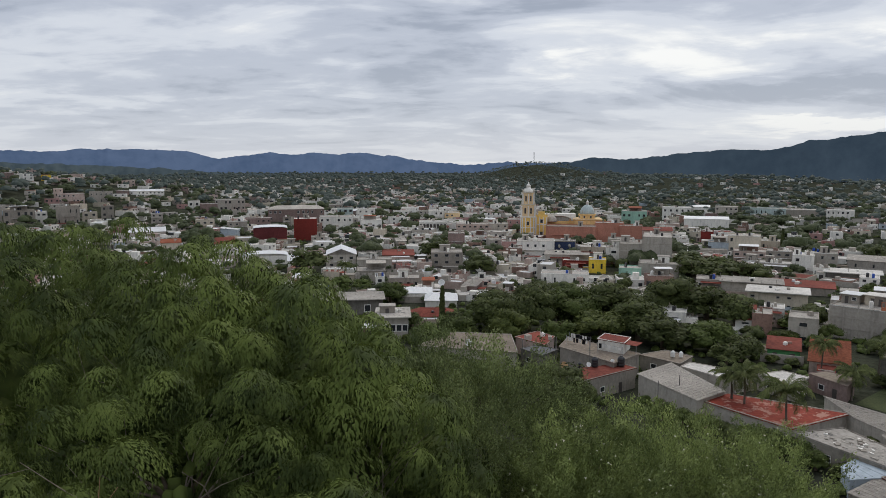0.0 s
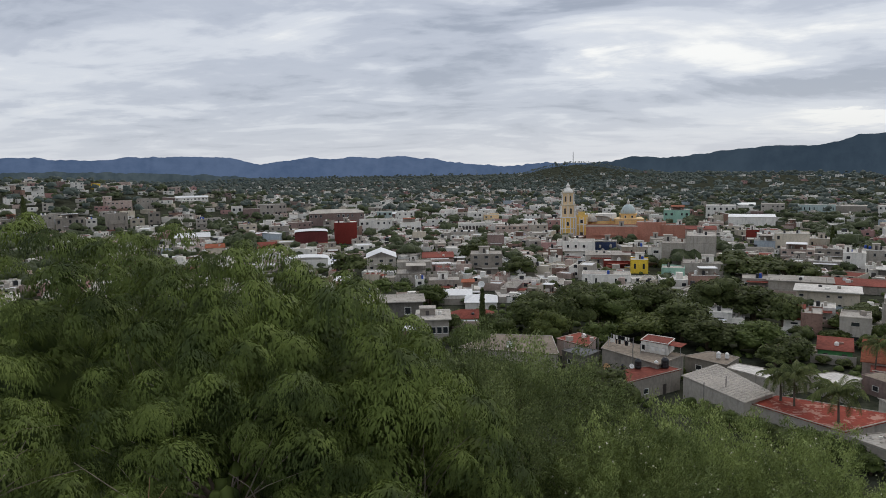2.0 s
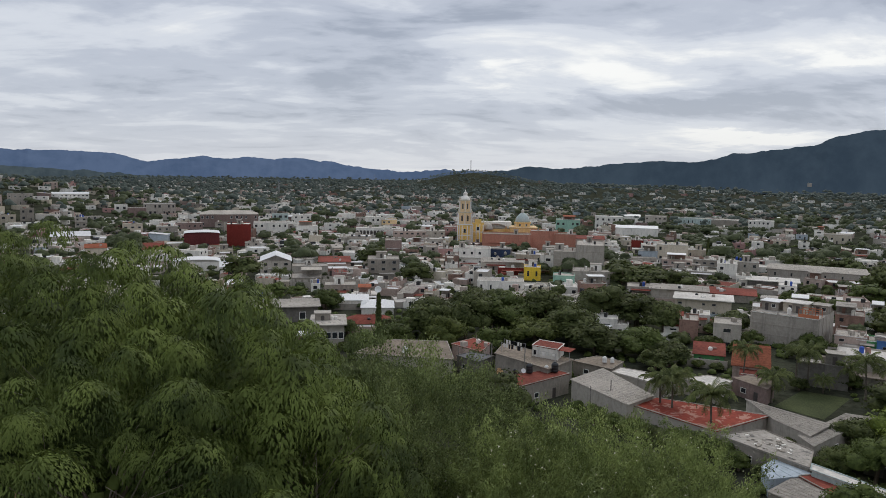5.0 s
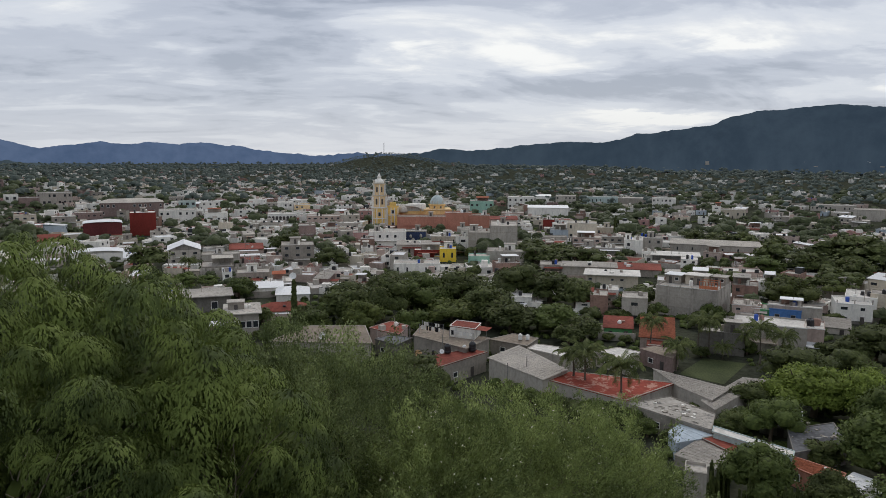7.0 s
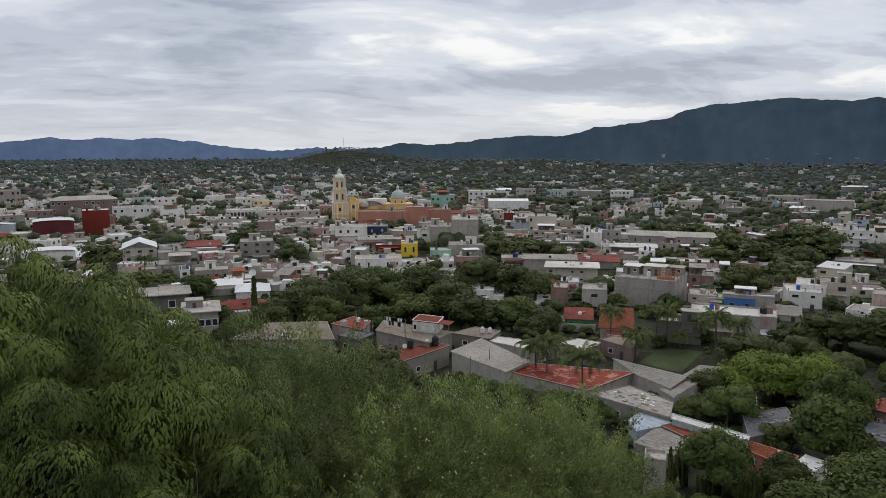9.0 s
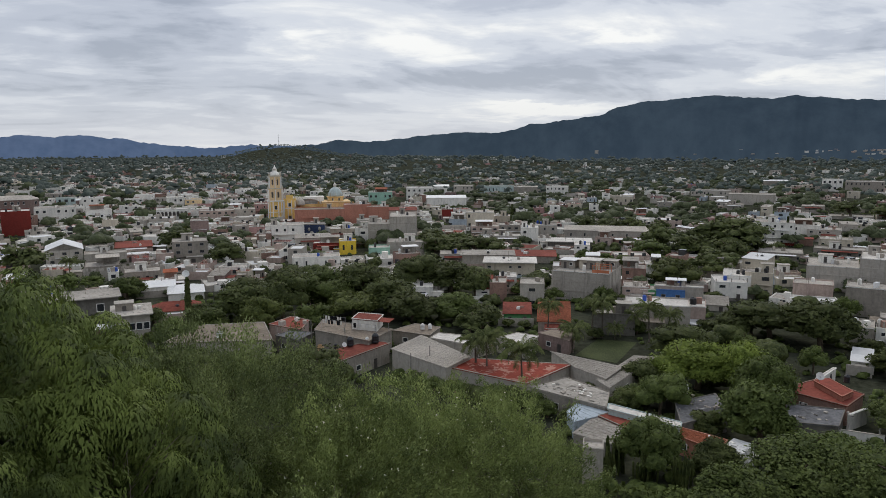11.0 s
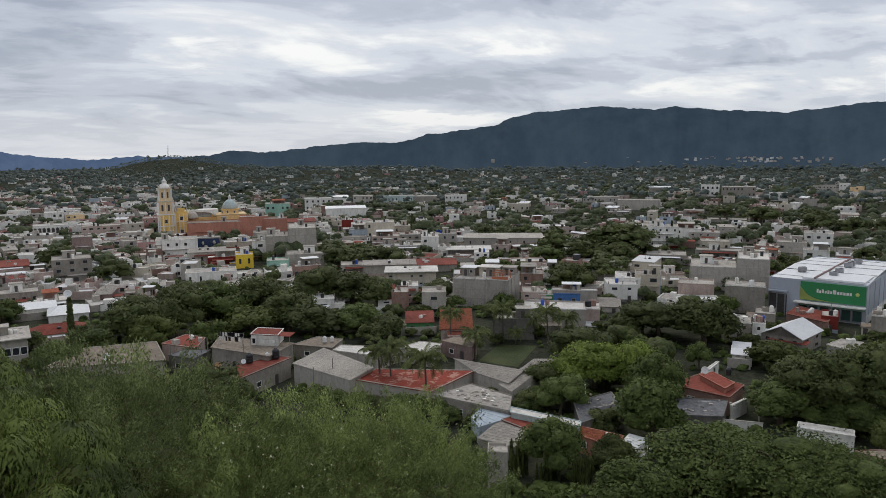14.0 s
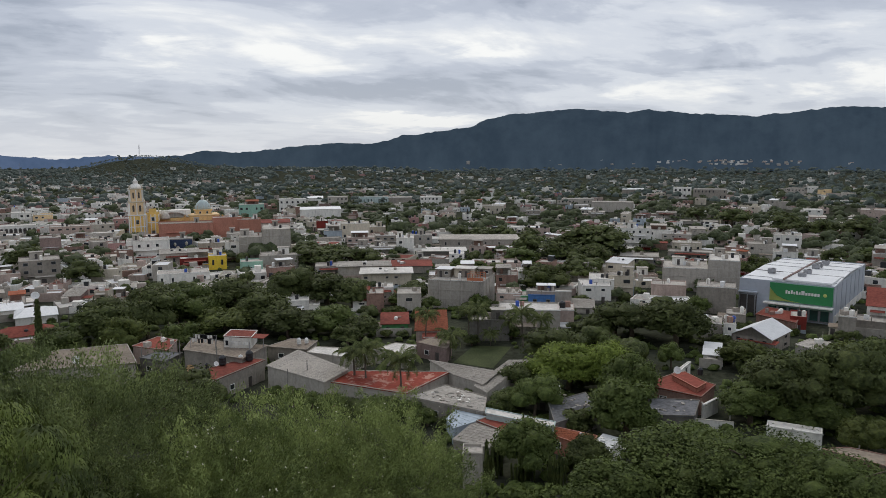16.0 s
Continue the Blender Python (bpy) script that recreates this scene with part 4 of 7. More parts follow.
def arcade(ob, w, d, z, h, n):
    """Round-arched dark panels along a house's front, painted as the shade inside openings."""
    half = 0.36 * w / n
    for i in range(n):
        x = -w / 2 + w * (i + 0.5) / n
        block("opening", ob, DARKM, x, -d / 2 - 0.02, z, 2 * half, 0.08, h - half)
        part("arch", lathe([(half, -0.05), (half, 0.05)], DARKM, 14, ("arcade", round(half, 2))), ob, "", pose(x, -d / 2 - 0.02, z + h - half, 90, 0, 0))
    block("string_course", ob, TRIM, 0, -d / 2 - 0.08, z + h + 0.25, w + 0.3, 0.2, 0.22)


def plot_house(corners, z, wall, roof, label="", foot=None):
    """A low house or shed whose plan has four crooked corners: walls, a slab or sheet roof with eaves, a doorway on the longest side."""
    cx, cy = sum(c[0] for c in corners) / 4, sum(c[1] for c in corners) / 4
    gz = ground_z(cx, cy) if foot is None else foot
    h = z - gz
    lab = label or f"low {COLOUR[wall]} house with {ROOFWORD.get(roof, 'blue sheet-metal roof')}"
    ob = thing("house", cx, cy, gz, 0, lab, "house")
    rm = ROOF[roof] if roof in ROOF else WALL[roof]

    def prism(scale, z0, z1, mat, name):
        bm = bmesh.new()
        lo = [bm.verts.new(((x - cx) * scale, (y - cy) * scale, z0)) for x, y in corners]
        hi = [bm.verts.new(((x - cx) * scale, (y - cy) * scale, z1)) for x, y in corners]
        bm.faces.new(lo[::-1])
        bm.faces.new(hi)
        for i in range(4):
            bm.faces.new((lo[i], lo[(i + 1) % 4], hi[(i + 1) % 4], hi[i]))
        bmesh.ops.recalc_face_normals(bm, faces=bm.faces[:])
        return part(name, (bm, mat), ob)

    prism(0.96, -3.0 if foot is None else 0.0, h - 0.14, WALL[wall], "wall")
    prism(1.0, h - 0.14, h, rm, "roof")
    sheet = roof in ("grim", "sheet", "sky")
    if sheet:  # ridges of the sheets, along the short way
        a, b, c, d = [Vector((x - cx, y - cy, h)) for x, y in corners]
        long_ab = (b - a).length + (c - d).length > (c - b).length + (d - a).length
        even = [min((v - u).length, (w - k).length) / max((v - u).length, (w - k).length) for u, v, k, w in ((a, b, d, c), (b, c, a, d))]
        if abs(even[0] - even[1]) > 0.25:
            long_ab = even[0] > even[1]
        p, q, r, s = (a, b, d, c) if long_ab else (b, c, a, d)
        n = max(2, int((q - p).length / 1.0))
        for i in range(1, n):
            u = p.lerp(q, i / n)
            w = r.lerp(s, i / n)
            m = (u + w) / 2
            block("sheet_seam", ob, rm, m.x, m.y, h, (w - u).length * 0.99, 0.07, 0.05, math.degrees(math.atan2(w.y - u.y, w.x - u.x)))
    else:  # parapet
        for i in range(4):
            p, q = Vector((corners[i][0] - cx, corners[i][1] - cy, 0)), Vector((corners[(i + 1) % 4][0] - cx, corners[(i + 1) % 4][1] - cy, 0))
            m = (p + q) / 2 * 0.985
            block("parapet", ob, WALL[wall], m.x, m.y, h, (q - p).length * 0.97, 0.16, 0.12, math.degrees(math.atan2(q.y - p.y, q.x - p.x)))
    best = max(range(4), key=lambda i: (Vector(corners[i]) - Vector(corners[(i + 1) % 4])).length - 0.02 * (Vector(corners[i]) + Vector(corners[(i + 1) % 4])).length)
    p, q = Vector((corners[best][0] - cx, corners[best][1] - cy)) * 0.96, Vector((corners[(best + 1) % 4][0] - cx, corners[(best + 1) % 4][1] - cy)) * 0.96
    ang = math.degrees(math.atan2(q.y - p.y, q.x - p.x))
    nrm = Vector(((q - p).y, -(q - p).x)).normalized()
    if nrm.dot(p + q) < 0:
        nrm, ang = -nrm, ang + 180
    L = (q - p).length
    if L > 4 and h > 2.4:
        m = p.lerp(q, 0.3) + nrm * 0.02
        block("door", ob, DARKM, m.x, m.y, 0, 0.95, 0.08, 2.05, ang)
        m = p.lerp(q, 0.65)
        window(ob, m.x, m.y, 1.0, 1.4, 1.1, ang)
    SEEN.append((math.degrees(math.atan2(cx, cy)), math.hypot(cx, cy), 10, 10, h, cx, cy))
    return ob


# ---- the church ----
def church():
    D, A = 440.0, 6.88
    x, y = D * math.sin(radians(A)), D * math.cos(radians(A))
    ob = thing("church", x, y, ground_z(x, y), -A, "yellow and buff colonial church with tall bell tower and domes", "church")
    white = TRIM
    # bell tower
    tower = part("bell_tower", shell_mesh(9.1, 9.1, 13.6, WALL["maize"], ROOF["flat"], 0.1), ob, "yellow bell tower with white pilasters")
    for s in (-4.4, -3.4, -1.6, 1.6, 3.4, 4.4):
        block("pilaster", tower, white, s, -4.66, 0, 0.55, 0.35, 13.2)
    block("cornice", tower, white, 0, 0, 13.5, 9.9, 9.9, 0.6)
    block("cornice", tower, white, 0, 0, 7.0, 9.5, 9.5, 0.4)
    block("door", tower, DARKM, 0, -4.6, 0, 2.2, 0.12, 4.2)
    window(tower, 0, -4.55, 8.6, 1.6, 2.6)

    def stage(z0, z1, w, mat, name):
        st = part(name, shell_mesh(w, w, z1 - z0, mat, ROOF["flat"], 0.1, 0), ob, "pale yellow belfry stage with arched openings", pose(0, 0, z0))
        hh = z1 - z0
        for k in range(4):
            rz = 90 * k
            m = pose(0, 0, 0, 0, 0, rz)
            # flat dark panels and discs stand for the shade in the bell arches
            for s in (-0.21, 0.21):
                p = m @ Vector((s * w, -w / 2 - 0.03, 0))
                block("opening", st, DARKM, p.x, p.y, hh * 0.24, w * 0.13, 0.12, hh * 0.42, rz)
                p2 = m @ Vector((s * w, -w / 2 - 0.03, hh * 0.66))
                part("arch", lathe([(w * 0.065, -0.06), (w * 0.065, 0.06)], DARKM, 12, ("arch", round(w, 1))), st, "", pose(p2.x, p2.y, p2.z, 90, 0, rz))
            for s in (-0.46, 0.0, 0.46):
                p = m @ Vector((s * w, -w / 2 - 0.12, 0))
                block("column", st, TRIM, p.x, p.y, 0, 0.5, 0.5, hh * 0.9, rz)
        block("cornice", st, WALL["cream"], 0, 0, hh - 0.3, w + 0.9, w + 0.9, 0.5)
        for sx in (-1, 1):
            for sy in (-1, 1):
                part("pinnacle", lathe([(0.35, 0), (0.28, 0.5), (0.38, 0.7), (0.06, 1.7)], WALL["cream"], 8, "pinnacle"), st, "", pose(sx * w * 0.48, sy * w * 0.48, hh + 0.2))
        return st

    stage(14.1, 21.4, 8.3, WALL["pale_maize"], "belfry")
    stage(21.6, 28.7, 6.9, WALL["pale_maize"], "belfry")
    part("cupola", lathe([(2.9, 28.9), (2.9, 29.5), (2.4, 30.4), (1.7, 31.2), (1.3, 31.5), (1.3, 32.6), (1.5, 32.7), (0.9, 33.4), (0.35, 34.2), (0.08, 35.2)], WALL["white"], 16), ob, "white tower cupola with lantern")
    block("cross", ob, STEEL, 0, 0, 35.0, 0.12, 0.12, 1.2)
    block("cross", ob, STEEL, 0, 0, 35.7, 0.7, 0.12, 0.12)
    # front with columns and a stepped gable
    fac = part("facade", shell_mesh(7.2, 6.0, 15.0, WALL["maize"], ROOF["flat"], 0.1), ob, "ochre church front with white columns", pose(8.2, 0.5, 0))
    for s in (-3.2, -1.1, 1.1, 3.2):
        block("column", fac, white, s, -3.2, 0, 0.5, 0.5, 13.8)
    block("cornice", fac, white, 0, -0.2, 9.0, 7.6, 6.4, 0.4)
    block("gable_step", fac, WALL["maize"], 0, -2.2, 14.9, 4.0, 1.2, 2.2)
    for s in (-3.2, 0, 3.2):
        part("pinnacle", lathe([(0.35, 0), (0.28, 0.6), (0.38, 0.9), (0.06, 2.4)], WALL["cream"], 8, "pinnacle_tall"), fac, "", pose(s, -2.2, 15.0 if s else 17.1))
    block("door", fac, DARKM, 0, -3.03, 0, 2.6, 0.12, 4.6)
    window(fac, 0, -3.0, 10.0, 1.8, 2.4)
    # nave, transept and domes
    nave = part("nave", shell_mesh(20.0, 12.0, 11.0, WALL["ochre"], ROOF["flat"], 0.3), ob, "ochre nave wall with white vaults above", pose(20.0, 9.0, 0))
    for k in range(4):
        window(nave, -7.5 + 5 * k, -6.0, 6.4, 1.5, 2.4)
        block("buttress", nave, WALL["ochre"], -10 + 5 * k, -6.5, 0, 0.9, 1.2, 10.0)
    block("nave_attic", ob, WALL["white"], 19.5, 12.0, 10.9, 20.0, 10.0, 4.2, label="white plastered upper nave wall")
    part("vault", pitched_mesh(16.0, 11.0, 3.4, WALL["light"], 0, "barrel", 0.2), ob, "pale plastered barrel vault", pose(19.0, 9.0, 10.9))
    part("side_dome", lathe([(3.1, 0), (3.1, 0.8), (2.9, 1.9), (2.2, 3.1), (1.1, 3.8), (0.3, 4.1), (0.1, 4.9)], WALL["light"], 18), ob, "grey plastered side dome", pose(14.5, 2.0, 10.6))
    crossing = part("crossing", shell_mesh(17.0, 17.0, 12.2, WALL["ochre"], ROOF["tan"], 0.3), ob, "ochre crossing under the main dome", pose(36.6, 9.0, 0))
    for s in (-6, -2, 2, 6):
        window(crossing, s, -8.5, 7.0, 1.5, 2.2)
    block("cornice", crossing, WALL["buff"], 0, 0, 11.9, 17.6, 17.6, 0.45)
    drum = part("drum", lathe([(5.2, 12.0), (5.2, 14.6), (5.5, 14.7), (5.5, 15.1), (4.7, 15.2)], WALL["ochre"], 24, None, False), ob, "ochre drum with arched windows", pose(36.6, 9.0, 0))
    for k in range(8):
        a = radians(45 * k + 22)
        window(drum, 5.15 * math.sin(a), -5.15 * math.cos(a), 12.7, 1.2, 1.5, 45 * k + 22)
    dome = part("dome", lathe([(4.6, 15.1), (4.55, 16.0), (4.2, 17.4), (3.5, 18.8), (2.4, 20.0), (1.1, 20.8), (0.8, 20.9)], DOMEM, 24), ob, "pale blue-green tiled main dome", pose(36.6, 9.0, 0))
    for k in range(8):
        a = radians(45 * k)
        block("rib", dome, WALL["cream"], 4.5 * math.cos(a), 4.5 * math.sin(a), 15.1, 0.22, 0.22, 2.4, 45 * k)
    part("lantern", lathe([(0.9, 20.8), (0.9, 22.2), (1.1, 22.3), (0.7, 22.9), (0.12, 23.4), (0.08, 24.2)], WALL["white"], 10), ob, "white dome lantern", pose(36.6, 9.0, 0))
    for s, (dx, hh) in enumerate(((26.0, 11.8), (46.5, 11.0))):
        bm = bmesh.new()
        w = 6.0 if s else -4.0
        q = [bm.verts.new(p) for p in ((dx, 0.3, 6.5), (dx, 0.3, hh + 1.5), (dx + w, 0.3, 6.5))]
        bm.faces.new(q)
        bmesh.ops.solidify(bm, geom=bm.faces[:], thickness=1.2)
        part("flying_buttress", (bm, WALL["ochre"]), ob)
    chapel = part("chapel", shell_mesh(9.0, 9.0, 8.4, WALL["buff"], ROOF["tan"], 0.2), ob, "buff side chapel", pose(50.8, 6.0, 0))
    window(chapel, 0, -4.5, 4.2, 1.4, 2.0)
    part("chapel_dome", lathe([(3.2, 8.3), (3.2, 9.2), (2.9, 10.4), (2.0, 11.6), (0.9, 12.2), (0.4, 12.3), (0.35, 13.0), (0.05, 13.6)], WALL["light"], 18), ob, "white plastered chapel dome", pose(50.8, 6.0, 0))
    SEEN.append((A + 3, D, 60, 20, 18, x + 22, y))


church()


# ---- the supermarket hall ----
CLAD = surface("grey_wall_cladding", (0.42, 0.45, 0.50), rough=0.5, var=0.08, wave=2.0, bump=0.08)
SIGNG = surface("green_sign", (0.03, 0.22, 0.075), rough=0.4, var=0.08, rnd=0)
SIGNY = surface("yellow_sign_band", (0.50, 0.55, 0.16), rough=0.4, var=0.08, rnd=0)


def supermarket():
    x, y, rz = 177.0, 117.2, -69.0
    ob = thing("supermarket", x, y, ground_z(x, y), rz, "grey clad supermarket hall with white roof and green sign", "supermarket")
    W, L, H = 24.0, 50.0, 10.4
    part("wall", shell_mesh(W, L, H, CLAD, ROOF["sheet"], 0.25), ob, "", pose(0, L / 2, 0))
    roof = part("roof", pitched_mesh(W - 0.5, L - 0.5, 0.9, ROOF["sheet"], 0, "ridge"), ob, "white ribbed sheet-metal roof", pose(0, L / 2, H - 0.2))
    for k in range(5):
        yy = 5 + k * 10
        z = H - 0.2 + 0.9 * (1 - abs(yy - L / 2) / (L / 2)) + 0.05
        block("roof_seam", roof, STEEL if k != 1 else DARKM, 0, yy - L / 2, z - H + 0.2, W - 0.6, 0.5 if k == 1 else 0.2, 0.10)
    for k in range(7):
        block("wall_pilaster", ob, CLAD, W / 2 + 0.06, 3.5 + 7 * k, 0, 0.14, 0.4, H - 0.3)
    block("base_band", ob, WALL["white"], W / 2 + 0.05, L / 2, 0, 0.12, L - 1, 2.2)
    block("roof_gutter", roof, WALL["brown"], -0.6, -1.0, 0.62, 0.45, L - 3, 0.42, label="brown ridge gutter")
    block("roof_step", roof, ROOF["sheet"], 3.6, -17.0, 0.2, 15.0, 13.0, 0.5)
    # sign: a green board with a pale yellow swoosh and white bars for its lettering
    sign = block("sign_board", ob, SIGNG, 4.0, -0.25, 5.0, 15.6, 0.4, 5.0, label="green signboard with white bars")
    bm = bmesh.new()
    n = 14
    a = [bm.verts.new((-0.5 + 0.30 * i / n, -0.53, 0.04 + 0.55 * (1 - i / n) ** 2.2 + 0.16 * (1 - i / n))) for i in range(n + 1)]
    b = [bm.verts.new((-0.5 + 0.62 * i / n, -0.53, 0.02)) for i in range(n + 1)]
    for i in range(n):
        bm.faces.new((b[i], b[i + 1], a[i + 1], a[i]))
    bmesh.ops.solidify(bm, geom=bm.faces[:], thickness=0.02)
    part("swoosh", (bm, SIGNY), sign, "pale yellow curved band")
    xx = -0.24
    for w, hgt in ((0.03, 0.20), (0.03, 0.14), (0.03, 0.20), (0.03, 0.14), (0.03, 0.18), (0.03, 0.14), (0.05, 0.22), (0.035, 0.15), (0.035, 0.15), (0.035, 0.15), (0.035, 0.15), (0.035, 0.15)):
        block("letter_bar", sign, TRIM, xx + w / 2, -0.54, 0.46, w, 0.06, hgt)
        xx += w + 0.012
    part("logo_disc", lathe([(0.5, -0.04), (0.5, 0.04)], SIGNY, 14), sign, "yellow round mark", pose(0.38, -0.54, 0.55, 90, 0, 0) @ Matrix.Diagonal((0.06, 0.2, 1, 1)))
    block("canopy", ob, WALL["white"], 3.5, -1.2, 4.3, 17.0, 2.4, 0.35, bevel=0.02)
    for k in range(6):
        window(ob, -3.0 + 2.6 * k, 0.0, 0.3, 2.4, 3.6, 0, STEEL, GREENGLASS)
    block("green_band", ob, WALL["green"], 4.0, -0.06, 3.4, 15.6, 0.1, 0.6)
    porch = block("porch", ob, CLAD, -9.5, -0.6, 6.5, 5.0, 1.2, 0.4)
    # thin dark panel on the cladding paints the porch's inner shade
    block("porch_opening", ob, DARKM, -9.5, -0.04, 0.0, 4.6, 0.1, 5.8, label="dark panel for the shade inside the loading porch")
    for s in (-11.6, -9.5, -7.4):
        block("porch_post", ob, STEEL, s, -1.0, 0, 0.25, 0.25, 6.5)
    for i, (u, v) in enumerate(((2.2, 9), (2.4, 15), (2.6, 25), (2.6, 29), (2.8, 38), (-6.5, 12))):
        c, s = math.cos(radians(rz)), math.sin(radians(rz))
        zx = ground_z(x, y) + H - 0.2 + 0.9 * (1 - abs(v - L / 2) / (L / 2)) + 0.05
        ac = thing("air_conditioner", x + c * u - s * v, y + s * u + c * v, zx, rz, "grey boxy rooftop air conditioner on the hall roof", "air conditioner", "roof air conditioners")
        block("case", ac, STEEL, 0, 0, 0.15, 2.0, 1.6, 1.2, bevel=0.03)
        block("rail", ac, DARKM, -0.8, 0, 0, 0.12, 1.5, 0.15)
        block("rail", ac, DARKM, 0.8, 0, 0, 0.12, 1.5, 0.15)
        part("fan_guard", lathe([(0.5, 0), (0.5, 0.12), (0.35, 0.14)], DARKM, 14, "fan_guard"), ac, "", pose(0.3, 0, 1.35))
    SEEN.append((57, 215, 45, 40, H, x + 20, y + 10))


supermarket()
# ---- houses of the town that can be told apart ----
house(-317.2, 459.0, 35, 11.6, 10.0, 10.9, "grey", "flat", 2, tanks=1)
house(-303.8, 464.1, 33, 3.6, 8.0, 12.7, "white", "pale", 3)
house(-297.2, 466.3, 33, 9.7, 9.0, 13.0, "light", "flat", 3)
house(-281.6, 468.8, 31, 18.0, 10.0, 11.1, "grey", "flat", 2, tanks=1)
house(-277.7, 487.9, 30, 7.1, 8.0, 8.5, "white", "pale", 2)
house(-252.6, 475.3, 28, 14.1, 10.0, 14.1, "grey", "pale", 2)
house(-250.5, 500.4, 27, 9.7, 9.0, 7.9, "cream", "flat", 2)
house(-361.5, 570.9, 32, 8.2, 10.0, 6.5, "light", "flat", 2)
house(-316.6, 572.8, 29, 10.5, 10.0, 6.7, "pink", "flat", 2)
house(-316.1, 601.4, 28, 20.4, 12.0, 8.1, "rose", "flat", 2)
house(-301.2, 624.1, 26, 18.7, 12.0, 8.9, "light", "flat", 2, tanks=1)
house(-293.2, 701.5, 23, 31.3, 20.0, 3.6, "white", "sheet", 1, top="shed", rise=1)
house(-433.0, 662.5, 33, 18.7, 14.0, 4.2, "white", "pale", 1)
house(-405.9, 627.9, 33, 10.2, 12.0, 5.0, "white", "pale", 2)
house(-433.2, 706.9, 31, 10.6, 12.0, 5.0, "brown", "flat", 2)
house(-401.3, 717.9, 29, 8.9, 12.0, 5.1, "yellow", "flat", 2)
house(-327.7, 603.3, 29, 7.1, 10.0, 10.8, "rose", "flat", 3)
house(-173.6, 413.2, 23, 19.8, 14.0, 4.9, "light", "sheet", 1, top="ridge", rise=2.2)
house(-138.3, 357.0, 21, 9.4, 9.0, 5.3, "cream", "clay", 1, top="shed", rise=1.2)
house(-256.1, 539.3, 25, 8.9, 10.0, 9.1, "grey", "flat", 2)
house(-196.6, 485.0, 22, 7.4, 10.0, 10.1, "light", "flat", 3, tanks=1)
house(-407.0, 587.4, 35, 7.4, 10.0, 4.8, "white", "pale", 2)
house(-208.0, 590.5, 19, 9.6, 10.0, 11.0, "white", "pale", 2, cols=2)
house(-195.6, 590.5, 18, 13.8, 12.0, 9.6, "brown", "flat", 1, wins=False)
house(-189.2, 628.2, 17, 25.5, 14.0, 10.7, "light", "flat", 2)
house(-157.1, 465.1, 19, 11.9, 10.0, 8.1, "cream", "flat", 2, cols=3)
house(-125.8, 430.9, 16, 11.8, 12.0, 10.3, "grey", "flat", 3)
house(-128.0, 489.3, 15, 16.5, 12.0, 7.7, "brown", "flat", 2)
house(-115.6, 556.2, 12, 42.3, 22.0, 9.7, "brown", "grim", 2, top="hip", rise=2.5)
house(-99.3, 404.5, 14, 18.4, 16.0, 9.1, "wine", "sheet", 1, top="barrel", rise=0.8, wins=False)
house(-83.4, 427.0, 11, 13.5, 16.0, 12.9, "red", "pale", 1, wins=False)
house(-74.2, 489.3, 9, 22.4, 18.0, 9.2, "white", "flat", 2)
house(-104.4, 336.1, 17, 8.7, 9.0, 7.5, "white", "rust", 3, top="shed", rise=2.2, cols=2)
house(-101.3, 329.9, 17, 13.4, 12.0, 5.8, "white", "pale", 1)
house(-81.8, 322.7, 14, 19.8, 12.0, 3.9, "white", "sheet", 1, top="barrel", rise=1.2, wins=False, cols=6)
house(-63.2, 304.5, 12, 8.2, 12.0, 4.4, "white", "sheet", 1, top="shed", rise=1.5)
house(-79.8, 370.7, 12, 8.5, 8.0, 4.0, "cream", "flat", 1, cols=4)
house(-71.2, 401.3, 10, 7.7, 8.0, 4.7, "light", "flat", 2)
house(-45.8, 315.7, 8, 12.9, 18.0, 6.1, "light", "sheet", 2, top="gable", rise=2.6, cols=3)
arcade(house(-49.4, 484.4, 6, 14.7, 10.0, 7.6, "white", "pale", 2, wins=False), 14.7, 10.0, 0.4, 3.9, 4)
house(-62.4, 574.6, 6, 14.2, 10.0, 8.6, "white", "pale", 2, cols=3)
house(-80.1, 578.1, 8, 12.4, 12.0, 8.7, "aqua", "flat", 2)
house(-95.4, 627.2, 9, 11.5, 12.0, 8.9, "grey", "flat", 2)
house(-27.9, 273.1, 6, 11.2, 14.0, 5.0, "grey", "flat", 1, cols=4, frame=DARKM)
house(-22.4, 248.4, 5, 3.2, 6.0, 6.0, "white", "pale", 2, tanks=1)
house(-14.1, 255.1, 3, 11.4, 10.0, 4.8, "grey", "flat", 1, cols=4)
house(-27.3, 209.5, 7, 17.8, 12.0, 5.6, "dark", "flat", 1, frame=TRIM, cols=2, wfrac=0.22, slab=True)
house(-13.4, 185.7, 4, 7.9, 12.0, 5.6, "light", "flat", 1, frame=TRIM, cols=5, wfrac=0.9, slab=True)
house(1.6, 303.3, -0, 13.4, 14.0, 8.6, "grey", "flat", 3, cols=3)
house(-7.9, 295.3, 2, 6.3, 10.0, 5.1, "rose", "flat", 2)
house(-30.3, 309.7, 6, 15.3, 10.0, 4.4, "light", "flat", 1)
house(-21.7, 341.2, 4, 14.9, 14.0, 2.7, "brick", "rust", 1, top="shed", rise=1)
house(-9.1, 237.4, 2, 10.3, 12.0, 2.6, "white", "sheet", 1, top="ridge", rise=1.0, wins=False)
house(-0.6, 226.4, 0, 10.1, 12.0, 2.2, "white", "sheet", 1, top="hip", rise=1.6, wins=False)
house(-4.5, 245.3, 1, 9.3, 10.0, 3.0, "light", "pale", 1)
house(-3.1, 200.2, 1, 12.1, 9.0, 2.4, "cream", "rust", 1, top="hip", rise=1.7)
house(46.0, 348.5, -8, 18.2, 14.0, 9.0, "white", "flat", 2)
